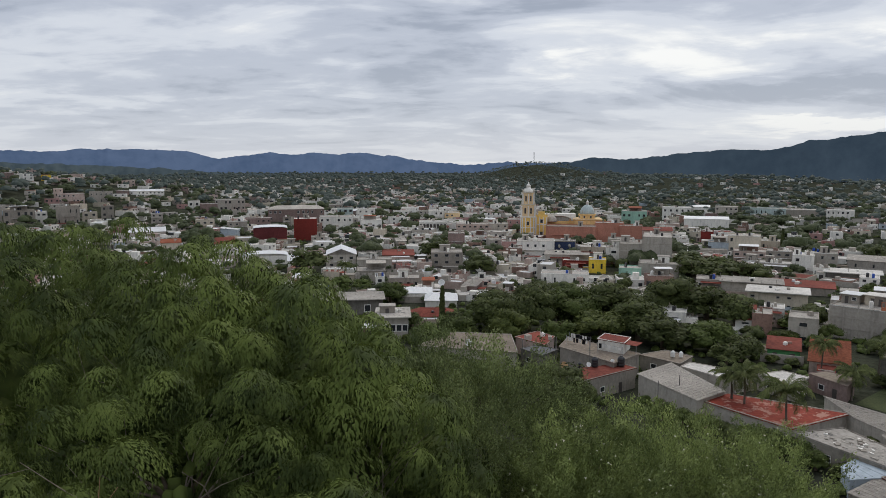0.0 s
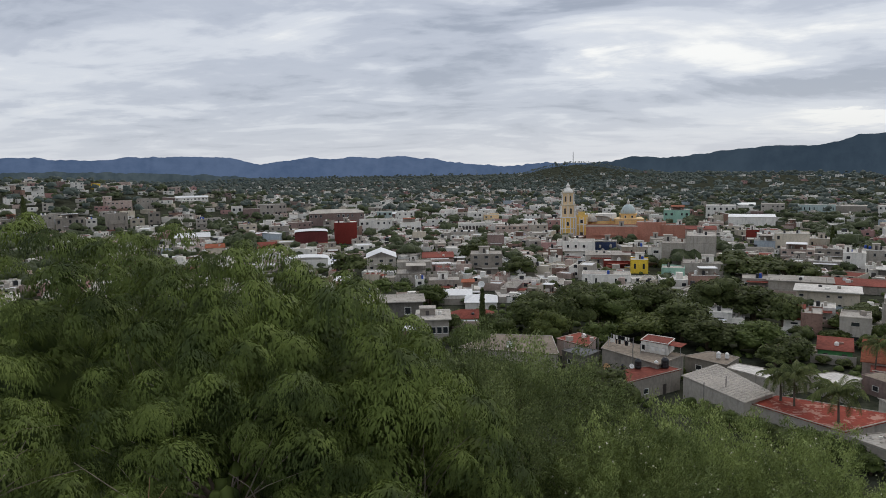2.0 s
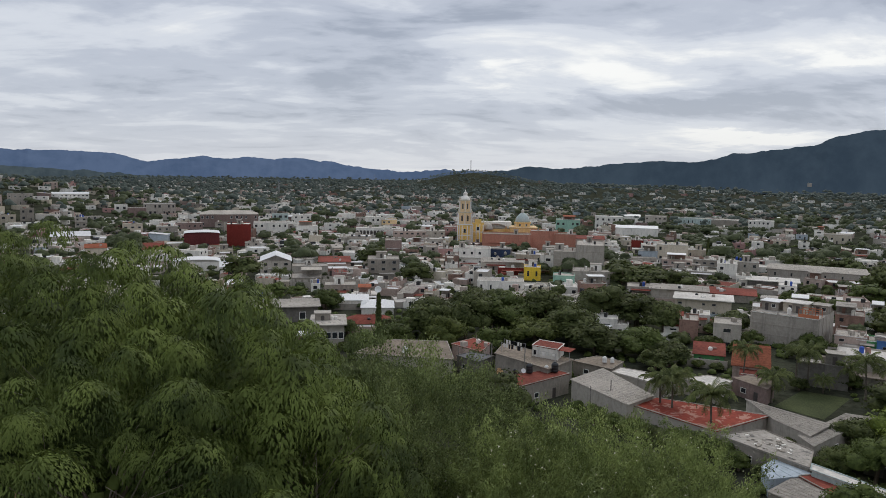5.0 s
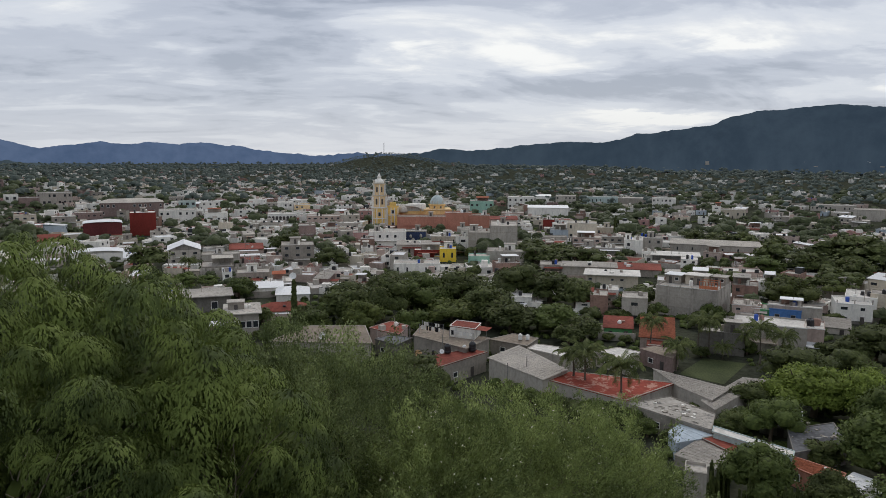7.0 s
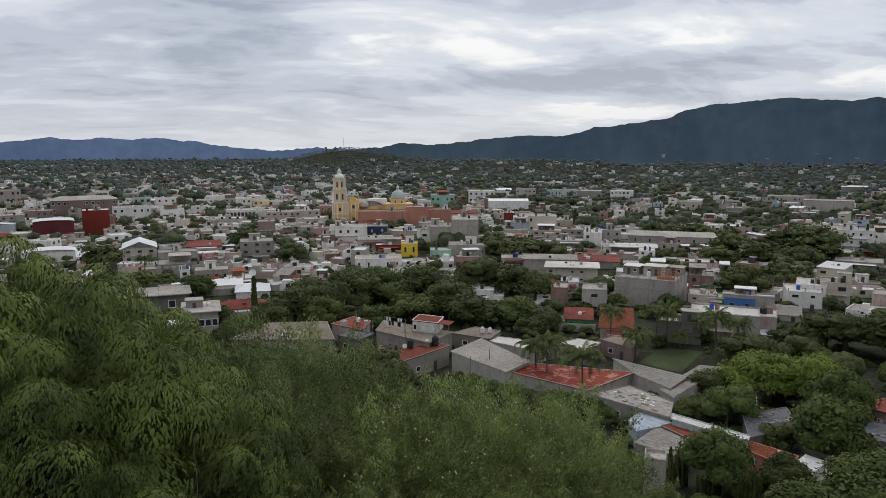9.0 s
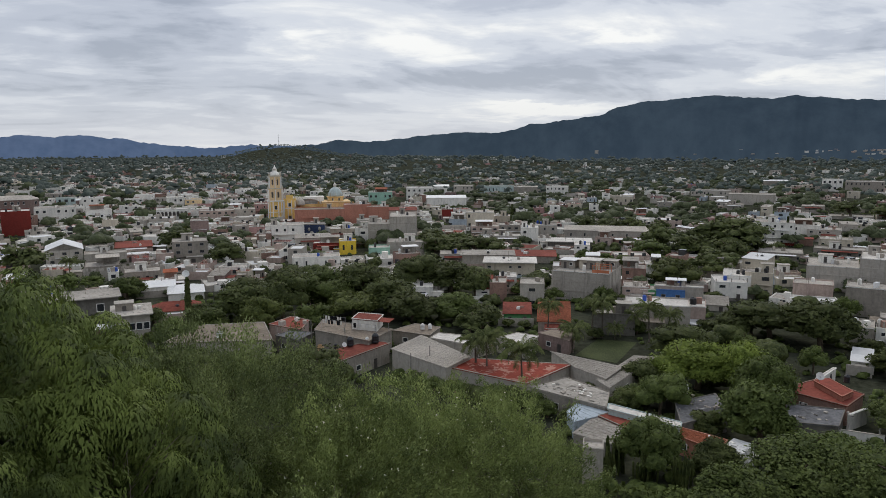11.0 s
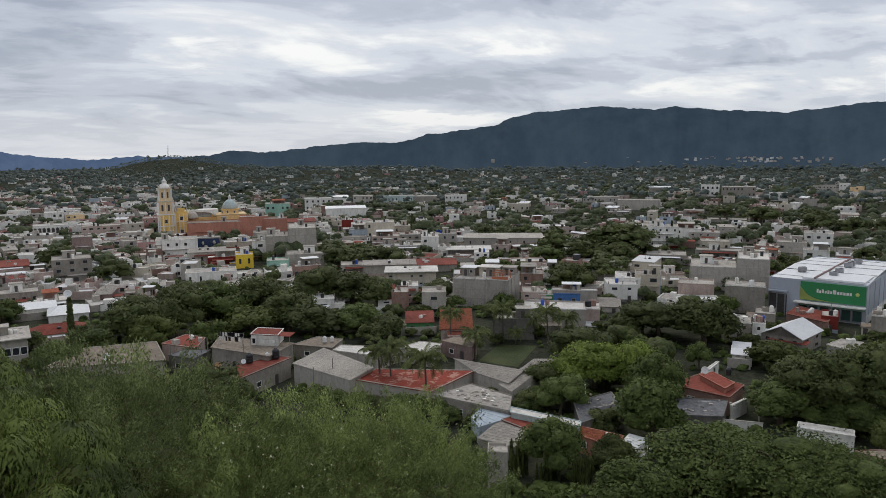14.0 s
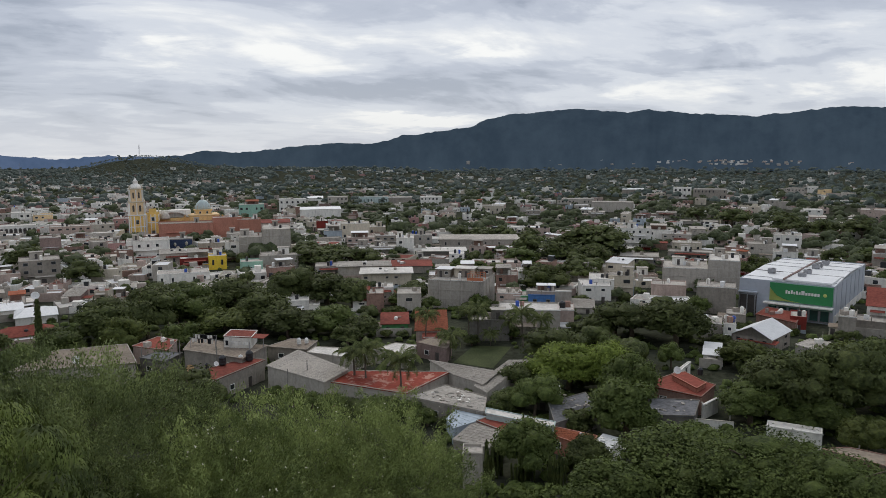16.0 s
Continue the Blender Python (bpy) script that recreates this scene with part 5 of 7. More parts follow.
house(60.2, 347.5, -10, 10.7, 8.0, 9.0, "grey", "flat", 1, wins=False)
house(76.3, 355.2, -12, 13.3, 12.0, 5.2, "cream", "pale", 1)
house(36.9, 465.6, -5, 12.4, 12.0, 7.1, "light", "flat", 2)
house(48.3, 478.8, -6, 9.0, 14.0, 8.8, "pink", "flat", 2)
house(19.8, 469.5, -2, 21.7, 14.0, 6.3, "rose", "flat", 2)
arcade(house(-6.8, 470.7, 1, 18.1, 12.0, 7.9, "white", "pale", 1, wins=False), 18.1, 12.0, 3.2, 3.2, 8)
house(-5.4, 548.6, 1, 11.6, 14.0, 9.2, "white", "pale", 2)
house(7.2, 546.4, -1, 11.6, 14.0, 7.5, "buff", "flat", 2)
house(7.3, 382.6, -1, 8.8, 12.0, 9.5, "brown", "flat", 2, wins=False)
house(34.6, 369.2, -5, 7.6, 12.0, 6.4, "pink", "flat", 2)
house(34.2, 331.4, -6, 6.5, 10.0, 7.4, "brick", "flat", 1)
house(32.7, 318.6, -6, 5.6, 8.0, 4.6, "white", "pale", 1)
house(54.2, 318.0, -10, 15.4, 10.0, 5.6, "light", "grim", 1, top="shed", rise=0.8)
house(57.8, 303.5, -11, 11.8, 8.0, 4.8, "red", "pale", 1)
house(65.8, 298.5, -12, 7.1, 9.0, 5.8, "yellow", "pale", 1, cols=2)
house(45.9, 263.1, -10, 17.4, 10.0, 5.1, "white", "flat", 1)
house(78.5, 322.4, -14, 7.1, 10.0, 8.5, "white", "flat", 2, cols=1)
house(84.4, 313.9, -15, 10.2, 20.0, 11.6, "light", "flat", 3, wins=False, grid=True)
house(95.4, 312.8, -17, 11.9, 24.0, 14.7, "light", "flat", 3, wins=False, grid=True)
house(98.3, 388.5, -14, 13.9, 14.0, 5.6, "light", "flat", 1)
house(86.1, 276.2, -17, 16.8, 12.0, 7.2, "light", "flat", 1, wins=False, grid=True)
house(72.6, 271.4, -15, 8.3, 9.0, 6.0, "green", "flat", 1, cols=3, frame=TRIM)
house(138.6, 511.9, -15, 17.5, 16.0, 11.9, "green", "flat", 2)
house(192.9, 583.0, -18, 22.5, 16.0, 10.5, "white", "pale", 2, cols=5)
house(190.2, 509.5, -20, 30.0, 22.0, 6.8, "white", "sheet", 1, top="shed", rise=0.5, wins=False)
house(259.7, 720.2, -20, 23.1, 20.0, 3.0, "white", "sheet", 1, top="shed", rise=1, wins=False)
house(256.6, 639.2, -22, 19.0, 16.0, 8.5, "light", "flat", 2)
house(292.6, 635.6, -25, 29.0, 16.0, 7.5, "aqua", "flat", 1)
house(325.7, 636.5, -27, 34.1, 24.0, 6.4, "grey", "flat", 1, wins=False)
house(329.4, 585.2, -29, 20.4, 14.0, 9.1, "white", "pale", 2)
house(129.9, 429.8, -17, 19.0, 16.0, 6.2, "rose", "rust", 1, top="shed", rise=0.8)
house(156.2, 490.5, -18, 16.1, 14.0, 4.7, "rose", "flat", 1)
house(141.7, 424.7, -18, 9.1, 10.0, 4.8, "white", "pale", 2)
house(157.4, 419.2, -21, 7.0, 10.0, 6.3, "red", "flat", 2)
house(157.3, 400.5, -21, 8.7, 10.0, 5.6, "white", "pale", 2, cols=3)
house(155.4, 362.6, -23, 15.6, 14.0, 9.7, "cream", "flat", 2)
house(142.5, 363.5, -21, 9.7, 9.0, 6.1, "sky", "flat", 2)
house(171.9, 368.1, -25, 10.7, 12.0, 6.1, "cream", "pale", 1)
house(142.7, 326.3, -24, 13.6, 12.0, 6.0, "rose", "flat", 2)
house(154.6, 322.5, -26, 10.7, 12.0, 6.6, "grey", "flat", 2)
house(140.7, 296.2, -25, 12.4, 10.0, 4.6, "light", "pale", 1)
house(151.6, 294.8, -27, 8.1, 12.0, 8.1, "white", "pale", 2)
house(164.2, 303.4, -28, 11.6, 12.0, 7.9, "light", "flat", 2, tanks=2)
house(152.5, 281.7, -28, 5.9, 8.0, 4.4, "white", "grim", 1, cols=4)
house(160.4, 273.4, -30, 18.6, 12.0, 3.6, "dark", "pale", 1, wins=False, slab=True)
house(155.0, 253.7, -31, 6.3, 9.0, 4.8, "white", "pale", 2, cols=2)
house(107.6, 243.2, -24, 18.8, 12.0, 5.0, "light", "flat", 1, wins=False, grid=True, slab=True)
house(97.0, 252.4, -21, 10.1, 10.0, 4.7, "light", "flat", 1)
house(127.6, 248.1, -27, 20.6, 12.0, 2.8, "grey", "rust", 1, top="shed", rise=0.7, wins=False)
house(106.7, 222.1, -26, 17.1, 12.0, 5.3, "cream", "pale", 2, slab=True)
house(95.0, 199.2, -25, 5.4, 8.0, 4.8, "white", "pale", 1)
house(65.0, 194.1, -19, 5.8, 9.0, 5.0, "white", "pale", 1, cols=1)
house(68.5, 192.4, -20, 4.2, 8.0, 3.5, "white", "pale", 1)
house(82.8, 189.9, -24, 4.8, 9.0, 3.6, "white", "rust", 2, top="shed", rise=2.5)
house(86.5, 187.9, -25, 5.0, 10.0, 5.8, "brick", "flat", 2)
house(91.8, 176.4, -28, 6.7, 9.0, 7.1, "light", "flat", 2, cols=1)
house(113.1, 181.8, -46, 16.9, 16.0, 8.6, "light", "flat", 3, wins=False, grid=True)
house(126.5, 217.3, -30, 9.4, 10.0, 3.5, "light", "sheet", 1)
house(134.8, 214.7, -32, 7.1, 10.0, 4.4, "cream", "flat", 1, tanks=1)
house(135.8, 190.2, -36, 7.2, 10.0, 6.4, "brick", "flat", 2)
house(149.3, 198.6, -37, 5.9, 8.0, 5.4, "white", "pale", 1, wins=False)
house(194.4, 296.6, -33, 39.3, 20.0, 4.7, "light", "grim", 1, top="ridge", rise=1.4, cols=6, wfrac=0.12)
house(303.5, 463.9, -33, 5.8, 8.0, 9.1, "white", "pale", 3, cols=1)
house(316.6, 462.9, -34, 17.5, 12.0, 6.6, "cream", "flat", 1)
house(312.5, 405.4, -38, 9.9, 12.0, 5.8, "grey", "flat", 2)
house(166.9, 189.4, -41, 9.2, 12.0, 5.2, "grey", "flat", 1)
house(151.2, 164.8, -35, 8.8, 12.0, 5.6, "white", "pale", 2)
house(129.8, 164.1, -38, 7.7, 8.0, 4.7, "blue", "rust", 1, cols=2)
house(125.6, 168.5, -37, 4.6, 8.0, 4.3, "leaf", "flat", 1)
house(122.8, 171.1, -36, 7.1, 9.0, 4.9, "rose", "flat", 2)
house(157.8, 168.7, -43, 7.8, 12.0, 6.4, "white", "pale", 2)
painted_side(house(163.2, 165.3, -45, 7.8, 9.0, 7.2, "cream", "flat", 2), 7.8, 9.0, 7.2)
house(254.6, 250.6, -45, 16.6, 14.0, 10.3, "white", "flat", 3, tanks=1)
house(281.2, 257.4, -48, 12.4, 12.0, 6.9, "white", "pale", 2)
house(285.3, 250.5, -49, 14.1, 12.0, 5.6, "light", "flat", 2)
house(260.5, 222.6, -49, 12.7, 10.0, 5.6, "cream", "flat", 1, cols=4)
house(248.3, 210.1, -50, 18.4, 10.0, 3.8, "grey", "flat", 1)
house(220.8, 213.4, -46, 15.8, 14.0, 3.8, "grey", "flat", 1)
house(193.3, 165.5, -49, 14.3, 18.0, 7.9, "light", "flat", 1, wins=False, grid=True)
house(201.1, 155.9, -52, 9.6, 18.0, 11.0, "light", "pale", 1, wins=False, grid=True)
house(170.6, 134.5, -52, 10.5, 10.0, 7.8, "grey", "flat", 1, wins=False)
house(170.5, 152.2, -48, 10.3, 9.0, 5.6, "rose", "flat", 1)
house(311.0, 206.2, -56, 12.0, 11.0, 7.9, "white", "flat", 2, cols=3)
house(360.9, 241.9, -56, 7.3, 8.0, 3.6, "white", "flat", 1)
house(275.1, 183.0, -56, 9.6, 10.0, 5.1, "white", "flat", 1)
house(293.6, 207.4, -55, 12.3, 10.0, 4.6, "light", "flat", 1)
house(283.4, 176.3, -58, 6.2, 14.0, 3.4, "light", "sheet", 1)
house(402.9, 420.0, -44, 32.6, 18.0, 8.0, "light", "flat", 1, wins=False)
house(580.5, 516.3, -48, 11.1, 12.0, 6.9, "light", "flat", 2)
house(589.5, 512.3, -49, 17.8, 14.0, 11.5, "white", "pale", 2, cols=4)
house(605.1, 490.3, -51, 31.7, 22.0, 10.6, "grey", "flat", 2)
house(594.4, 438.6, -54, 19.8, 14.0, 7.4, "white", "pale", 1, cols=5)
house(724.8, 473.7, -57, 16.5, 14.0, 9.0, "light", "flat", 2)
house(756.3, 474.5, -58, 10.6, 12.0, 9.9, "white", "pale", 2)
house(729.9, 444.5, -59, 13.1, 12.0, 8.2, "buff", "flat", 2)
house(688.0, 395.1, -60, 12.3, 14.0, 8.6, "light", "flat", 2)
house(596.6, 589.3, -45, 23.5, 20.0, 5.7, "grey", "sheet", 1, top="shed", rise=0.6, wins=False)
house(194.2, 101.6, -62, 4.8, 12.0, 5.6, "white", "rust", 1, top="shed", rise=3)
house(184.1, 97.6, -62, 7.0, 8.0, 3.3, "grey", "flat", 1, wins=False)
house(291.1, 152.9, -62, 5.3, 12.0, 6.7, "light", "sheet", 1)
house(476.4, 255.9, -62, 14.9, 20.0, 9.3, "rose", "flat", 3)
house(352.2, 382.7, -43, 11.8, 12.0, 4.3, "light", "flat", 1)
house(386.6, 349.3, -48, 13.5, 14.0, 4.7, "grey", "flat", 1)
house(374.6, 311.3, -50, 23.9, 14.0, 2.0, "light", "flat", 1, wins=False)
house(447.2, 515.4, -41, 33.9, 14.0, 5.3, "light", "flat", 1)
house(48.3, 75.2, -33, 2.6, 3.0, 6.4, "light", "flat", 1, wins=False, detail=False)
house(80.2, 162.4, -26, 6.8, 8.0, 2.5, "leaf", "rust", 1, top="shed", rise=1.2)
house(85.6, 152.6, -29, 7.6, 12.0, 2.8, "rose", "clay", 1, top="shed", rise=2.4)
house(110.5, 144.8, -37, 15.7, 10.0, 6.3, "light", "pale", 1, wins=False)
house(119.5, 140.8, -40, 4.2, 9.0, 5.9, "rose", "pale", 1, wins=False)
house(96.6, 142.6, -34, 9.7, 5.0, 5.3, "dark", "flat", 1, wins=False)
house(146.4, 102.3, -75, 8.9, 12.0, 3.6, "grey", "sheet", 2, top="gable", rise=2.4, cols=3)
house(143.3, 108.7, -53, 2.7, 7.0, 5.6, "white", "flat", 2, cols=1, tanks=1)
house(137.1, 155.3, -41, 8.0, 9.0, 1.7, "light", "grim", 1, top="shed", rise=0.8)
house(131.4, 162.6, -39, 13.2, 4.0, 5.5, "light", "pale", 1, wins=False)
house(169.3, 108.0, -57, 3.8, 8.0, 4.3, "red", "flat", 1)
house(174.3, 98.2, -61, 3.8, 8.0, 5.6, "grey", "flat", 1, wins=False)
house(99.4, 78.6, 12, 5.4, 0.3, 2.8, "white", "pale", 1, wins=False, detail=False, label="bare white-washed garden wall beside a dark roof")
house(75.3, 415.3, -10, 28.7, 14.0, 10.4, "salmon", "tan", 2, wins=False)
house(97.5, 413.1, -13, 16.1, 12.0, 12.4, "salmon", "flat", 1, wins=False)
house(108.9, 408.4, -15, 12.7, 12.0, 11.2, "salmon", "tan", 1, wins=False)
house(126.4, 99.6, -52, 3.9, 5.0, 2.4, "white", "sheet", 1, top="shed", rise=0.5, detail=False)
house(101.0, 64.0, -58, 7.8, 2.5, 2.7, "white", "pale", 1, wins=False, detail=False)
house(78.2, 98.3, -39, 5.9, 6.0, 1.9, "dark", "sheet", 1, top="shed", rise=0.8, detail=False)
house(143.4, 113.9, -52, 4.7, 9.0, 4.8, "light", "flat", 1)
house(127.6, 100.8, -52, 3.2, 7.0, 2.4, "white", "sheet", 1, top="shed", rise=0.8)
house(158.9, 118.8, -53, 4.7, 8.0, 4.1, "grey", "flat", 1)
# ---- nearer houses on crooked plots below the lookout ----
plot_house([(37.8, 133.9), (47.0, 141.7), (50.8, 123.0), (43.9, 118.0)], 4.6, "light", "grim")
plot_house([(45.5, 120.2), (51.6, 124.3), (67.9, 113.5), (54.7, 106.7)], 3.8, "light", "patch")
plot_house([(68.0, 122.5), (75.8, 108.4), (68.8, 103.5), (67.1, 111.4)], 4, "light", "grim")
plot_house([(67.6, 104.9), (82.6, 114.9), (86.5, 112.7), (67.3, 100.2)], 3.6, "light", "grim")
plot_house([(54.5, 105.6), (63.3, 107.8), (66.1, 98.3), (61.7, 92.4)], 3.6, "grey", "flat")
plot_house([(61.0, 91.3), (62.5, 93.3), (68.3, 82.4), (66.8, 80.8)], 3.9, "aqua", "pale")
plot_house([(55.7, 94.7), (59.1, 97.4), (62.1, 91.6), (54.6, 90.5)], 3, "sky", "sky")
plot_house([(52.4, 87.3), (59.1, 91.8), (61.3, 86.5), (55.6, 81.9)], 2.8, "grey", "grim")
plot_house([(59.3, 91.3), (64.1, 92.1), (64.0, 87.7), (60.5, 85.6)], 3, "grey", "rust")
plot_house([(65.5, 83.0), (68.7, 83.1), (71.9, 76.9), (68.1, 74.0)], 2.8, "salmon", "clay")
plot_house([(66.2, 73.3), (73.0, 76.9), (74.1, 73.9), (67.4, 70.9)], 3, "white", "sheet")
plot_house([(68.5, 82.9), (73.6, 90.9), (82.7, 91.8), (78.9, 84.4)], 3.4, "dark", "soot")
plot_house([(94.6, 89.6), (105.4, 91.5), (105.7, 82.5), (98.1, 79.4)], 3.4, "brick", "rust")
plot_house([(101.3, 89.0), (104.8, 88.9), (102.9, 82.4), (99.0, 81.2)], 4.3, "salmon", "rust", foot=3.4)
plot_house([(90.9, 84.8), (97.4, 79.2), (90.7, 74.5), (84.9, 78.7)], 3.0, "dark", "soot")
plot_house([(97.5, 57.4), (101.4, 55.7), (103.3, 51.3), (99.5, 49.3)], 2.2, "brick", "tan")
plot_house([(-5.9, 156.0), (2.2, 169.0), (16.5, 166.7), (16.4, 149.7)], 4.4, "light", "tan")
plot_house([(73.2, 137.8), (77.9, 139.6), (80.8, 134.2), (76.3, 129.2)], 3.4, "brown", "tan")
plot_house([(144.9, 92.9), (152.4, 94.1), (153.6, 89.8), (144.4, 86.7)], 3, "light", "flat")
plot_house([(107.0, 93.6), (115.8, 97.3), (115.9, 96.8), (106.7, 92.6)], 2.5, "white", "pale")
plot_house([(17.5, 156.5), (21.8, 159.8), (26.2, 155.7), (21.8, 150.6)], 3.6, "dark", "soot")
plot_house([(17.2, 165.8), (23.5, 171.7), (26.9, 166.1), (23.5, 157.8)], 4, "rose", "rust")
plot_house([(43.2, 151.9), (50.2, 155.8), (54.7, 150.6), (49.9, 144.6)], 3.4, "grey", "tan")
plot_house([(49.3, 142.8), (52.4, 146.0), (62.7, 137.3), (55.1, 134.5)], 3.4, "light", "pale")
plot_house([(63.0, 138.0), (69.4, 140.3), (72.6, 136.0), (67.0, 130.2)], 3.2, "light", "pale")
plot_house([(25.5, 152.1), (29.0, 160.7), (42.0, 146.2), (34.6, 138.8)], 5.2, "grey", "tan")
plot_house([(26.5, 130.1), (24.9, 138.0), (36.5, 142.5), (39.3, 139.2)], 4.2, "grey", "rust")
plot_house([(162.9, 115.9), (173.6, 120.1), (173.4, 109.3), (162.5, 104.1)], 3.4, "brick", "rust")
# ---- trees that can be told apart ----
tree(13.0, 185.1, "dark0", 1.57, 150, False, wide=1.15)
tree(4.5, 178.6, "tree0", 1.03, 275, False, wide=1.34)
tree(23.8, 186.4, "dark1", 1.54, 220, False, wide=0.95)
tree(35.3, 191.2, "tree1", 1.49, 290, False, wide=1.11)
tree(28.3, 171.8, "tree2", 1.31, 85, False, wide=1.19)
tree(46.8, 193.8, "dark1", 1.54, 0, False, wide=1.20)
tree(40.3, 178.7, "olive0", 1.24, 340, False, wide=1.59)
tree(50.5, 178.6, "dark0", 1.57, 50, False, wide=1.27)
tree(67.2, 203.2, "dark1", 1.54, 110, False, wide=1.18)
tree(74.4, 197.9, "dark2", 2.00, 345, False, wide=1.42)
tree(53.9, 170.3, "dark0", 1.18, 90, False, wide=1.71)
tree(64.6, 167.4, "tree0", 1.23, 355, False, wide=1.50)
tree(79.7, 189.2, "dark2", 1.72, 220, False, wide=0.92)
tree(16.7, 176.3, "olive1", 1.10, 180, False, wide=1.08)
tree(98.4, 282.1, "dark0", 1.55, 315, False, wide=1.68)
tree(111.1, 285.3, "dark1", 1.07, 5, False, wide=1.48)
tree(95.0, 267.0, "dark0", 1.45, 70, False, wide=1.45)
tree(102.5, 266.0, "dark2", 1.60, 140, False, wide=1.50)
tree(110.0, 263.0, "dark0", 1.40, 210, False, wide=1.45)
tree(117.0, 262.0, "dark1", 1.10, 280, False, wide=1.40)
tree(68.5, 158.5, "dark2", 1.12, 230, False, wide=1.38)
tree(-54.7, 280.4, "dark0", 1.77, 75, False, wide=1.40)
tree(-3.0, 329.4, "dark2", 1.95, 325, False, wide=1.41)
tree(15.8, 278.3, "dark1", 1.26, 230, False, wide=1.22)
tree(29.8, 217.4, "dark2", 1.38, 330, False, wide=1.84)
tree(-17.2, 227.1, "tree0", 1.11, 60, False, wide=1.26)
tree(-35.8, 242.3, "tree0", 0.97, 165, False, wide=1.31)
tree(-28.2, 245.8, "tree1", 0.71, 255, False, wide=1.20)
tree(100.0, 190.2, "dark0", 1.00, 225, False, wide=1.55)
tree(139.2, 225.6, "tree0", 1.04, 160, False, wide=1.15)
tree(146.9, 223.6, "tree1", 0.76, 250, False, wide=1.14)
tree(187.7, 246.9, "dark0", 1.86, 320, False, wide=1.34)
tree(201.5, 239.0, "dark1", 1.37, 50, False, wide=1.30)
tree(211.2, 232.1, "dark1", 1.95, 60, False, wide=1.73)
tree(152.1, 193.4, "olive0", 1.32, 340, False, wide=1.45)
tree(162.9, 187.7, "olive1", 0.97, 70, False, wide=1.30)
tree(63.8, 155.7, "dark2", 0.93, 280, False, wide=1.39)
tree(38.5, 120.6, "tree2", 0.73, 180, False, wide=1.12)
tree(124.8, 123.6, "dark1", 1.16, 30, False, wide=1.52)
tree(128.7, 112.9, "dark0", 1.74, 110, False, wide=1.26)
tree(118.4, 127.7, "dark2", 1.24, 155, False, wide=1.35)
tree(87.4, 102.6, "lime0", 1.49, 280, True, wide=1.25)
tree(92.1, 95.9, "lime1", 1.32, 175, True, wide=0.90)
tree(90.9, 88.9, "tree0", 1.53, 215, True, wide=0.94)
tree(73.7, 93.9, "tree1", 0.95, 230, True, wide=1.03)
tree(78.8, 78.7, "tree2", 1.74, 20, True, wide=1.07)
tree(114.8, 101.2, "tree1", 0.72, 285, False, wide=0.79)
tree(127.6, 92.8, "olive0", 0.98, 55, False, wide=1.48)
tree(109.6, 71.0, "dark0", 1.75, 310, True, wide=1.15)
tree(117.1, 66.6, "dark1", 1.69, 40, True, wide=1.00)
tree(127.5, 65.6, "dark0", 2.00, 110, True, wide=0.81)
tree(102.4, 72.4, "tree0", 1.14, 250, True, wide=1.35)
tree(108.0, 65.0, "tree1", 0.79, 0, True, wide=1.33)
tree(106.8, 55.7, "olive1", 0.74, 275, True, wide=1.08)
tree(66.1, 72.4, "dark2", 1.0, 320, True, wide=1.12)
tree(58.5, 76.9, "tree0", 1.26, 210, True, wide=1.02)
tree(61.7, 52.4, "tree0", 1.49, 120, True, wide=1.50)
tree(63.0, 42.7, "tree1", 1.17, 270, True, wide=1.30)
tree(64.7, 36.0, "tree1", 0.97, 40, True, wide=1.25)
tree(51.0, 52.3, "tree2", 1.13, 0, True, wide=1.41)
tree(211.8, 235.0, "dark1", 1.63, 320, False, wide=1.51)
tree(189.6, 229.4, "dark0", 1.50, 85, False, wide=1.83)
tree(221.5, 226.1, "dark0", 0.96, 30, False, wide=1.27)
tree(228.6, 222.4, "dark1", 0.71, 120, False, wide=1.20)
tree(144.8, 180.8, "olive1", 1.20, 65, False, wide=1.29)
tree(167.7, 191.7, "dark0", 1.44, 300, False, wide=1.63)
tree(217.9, 171.6, "dark0", 1.14, 210, False, wide=1.18)
tree(225.0, 166.5, "dark1", 0.83, 300, False, wide=1.17)
tree(371.5, 281.8, "dark1", 1.57, 260, False, wide=1.50)
tree(388.8, 261.9, "dark0", 1.66, 350, False, wide=1.73)
tree(369.3, 309.1, "dark0", 1.70, 180, False, wide=1.50)
tree(383.9, 294.8, "dark1", 1.24, 270, False, wide=1.30)
tree(351.6, 235.5, "dark0", 1.91, 10, False, wide=1.47)
tree(362.9, 221.8, "dark1", 1.40, 100, False, wide=1.30)
tree(374.2, 208.1, "dark0", 1.82, 190, False, wide=1.50)
tree(282.9, 166.6, "dark1", 0.90, 60, False, wide=1.36)
tree(290.3, 158.6, "dark0", 0.95, 150, False, wide=1.73)
tree(300.9, 159.1, "tree0", 1.16, 110, False, wide=1.80)
tree(200.8, 325.1, "dark1", 0.98, 130, False, wide=1.33)
tree(211.6, 321.0, "dark0", 1.04, 220, False, wide=1.73)
tree(222.4, 316.9, "dark1", 0.93, 310, False, wide=1.40)
tree(210.2, 311.7, "dark0", 1.08, 180, False, wide=1.50)
tree(220.7, 307.3, "dark1", 0.79, 270, False, wide=1.30)
tree(231.1, 302.8, "dark0", 1.03, 0, False, wide=1.50)
tree(163.6, 309.6, "dark2", 1.68, 10, False, wide=1.07)
tree(82.0, 216.1, "dark0", 0.90, 240, False, wide=1.49)
tree(90.7, 215.3, "dark1", 0.66, 330, False, wide=1.30)
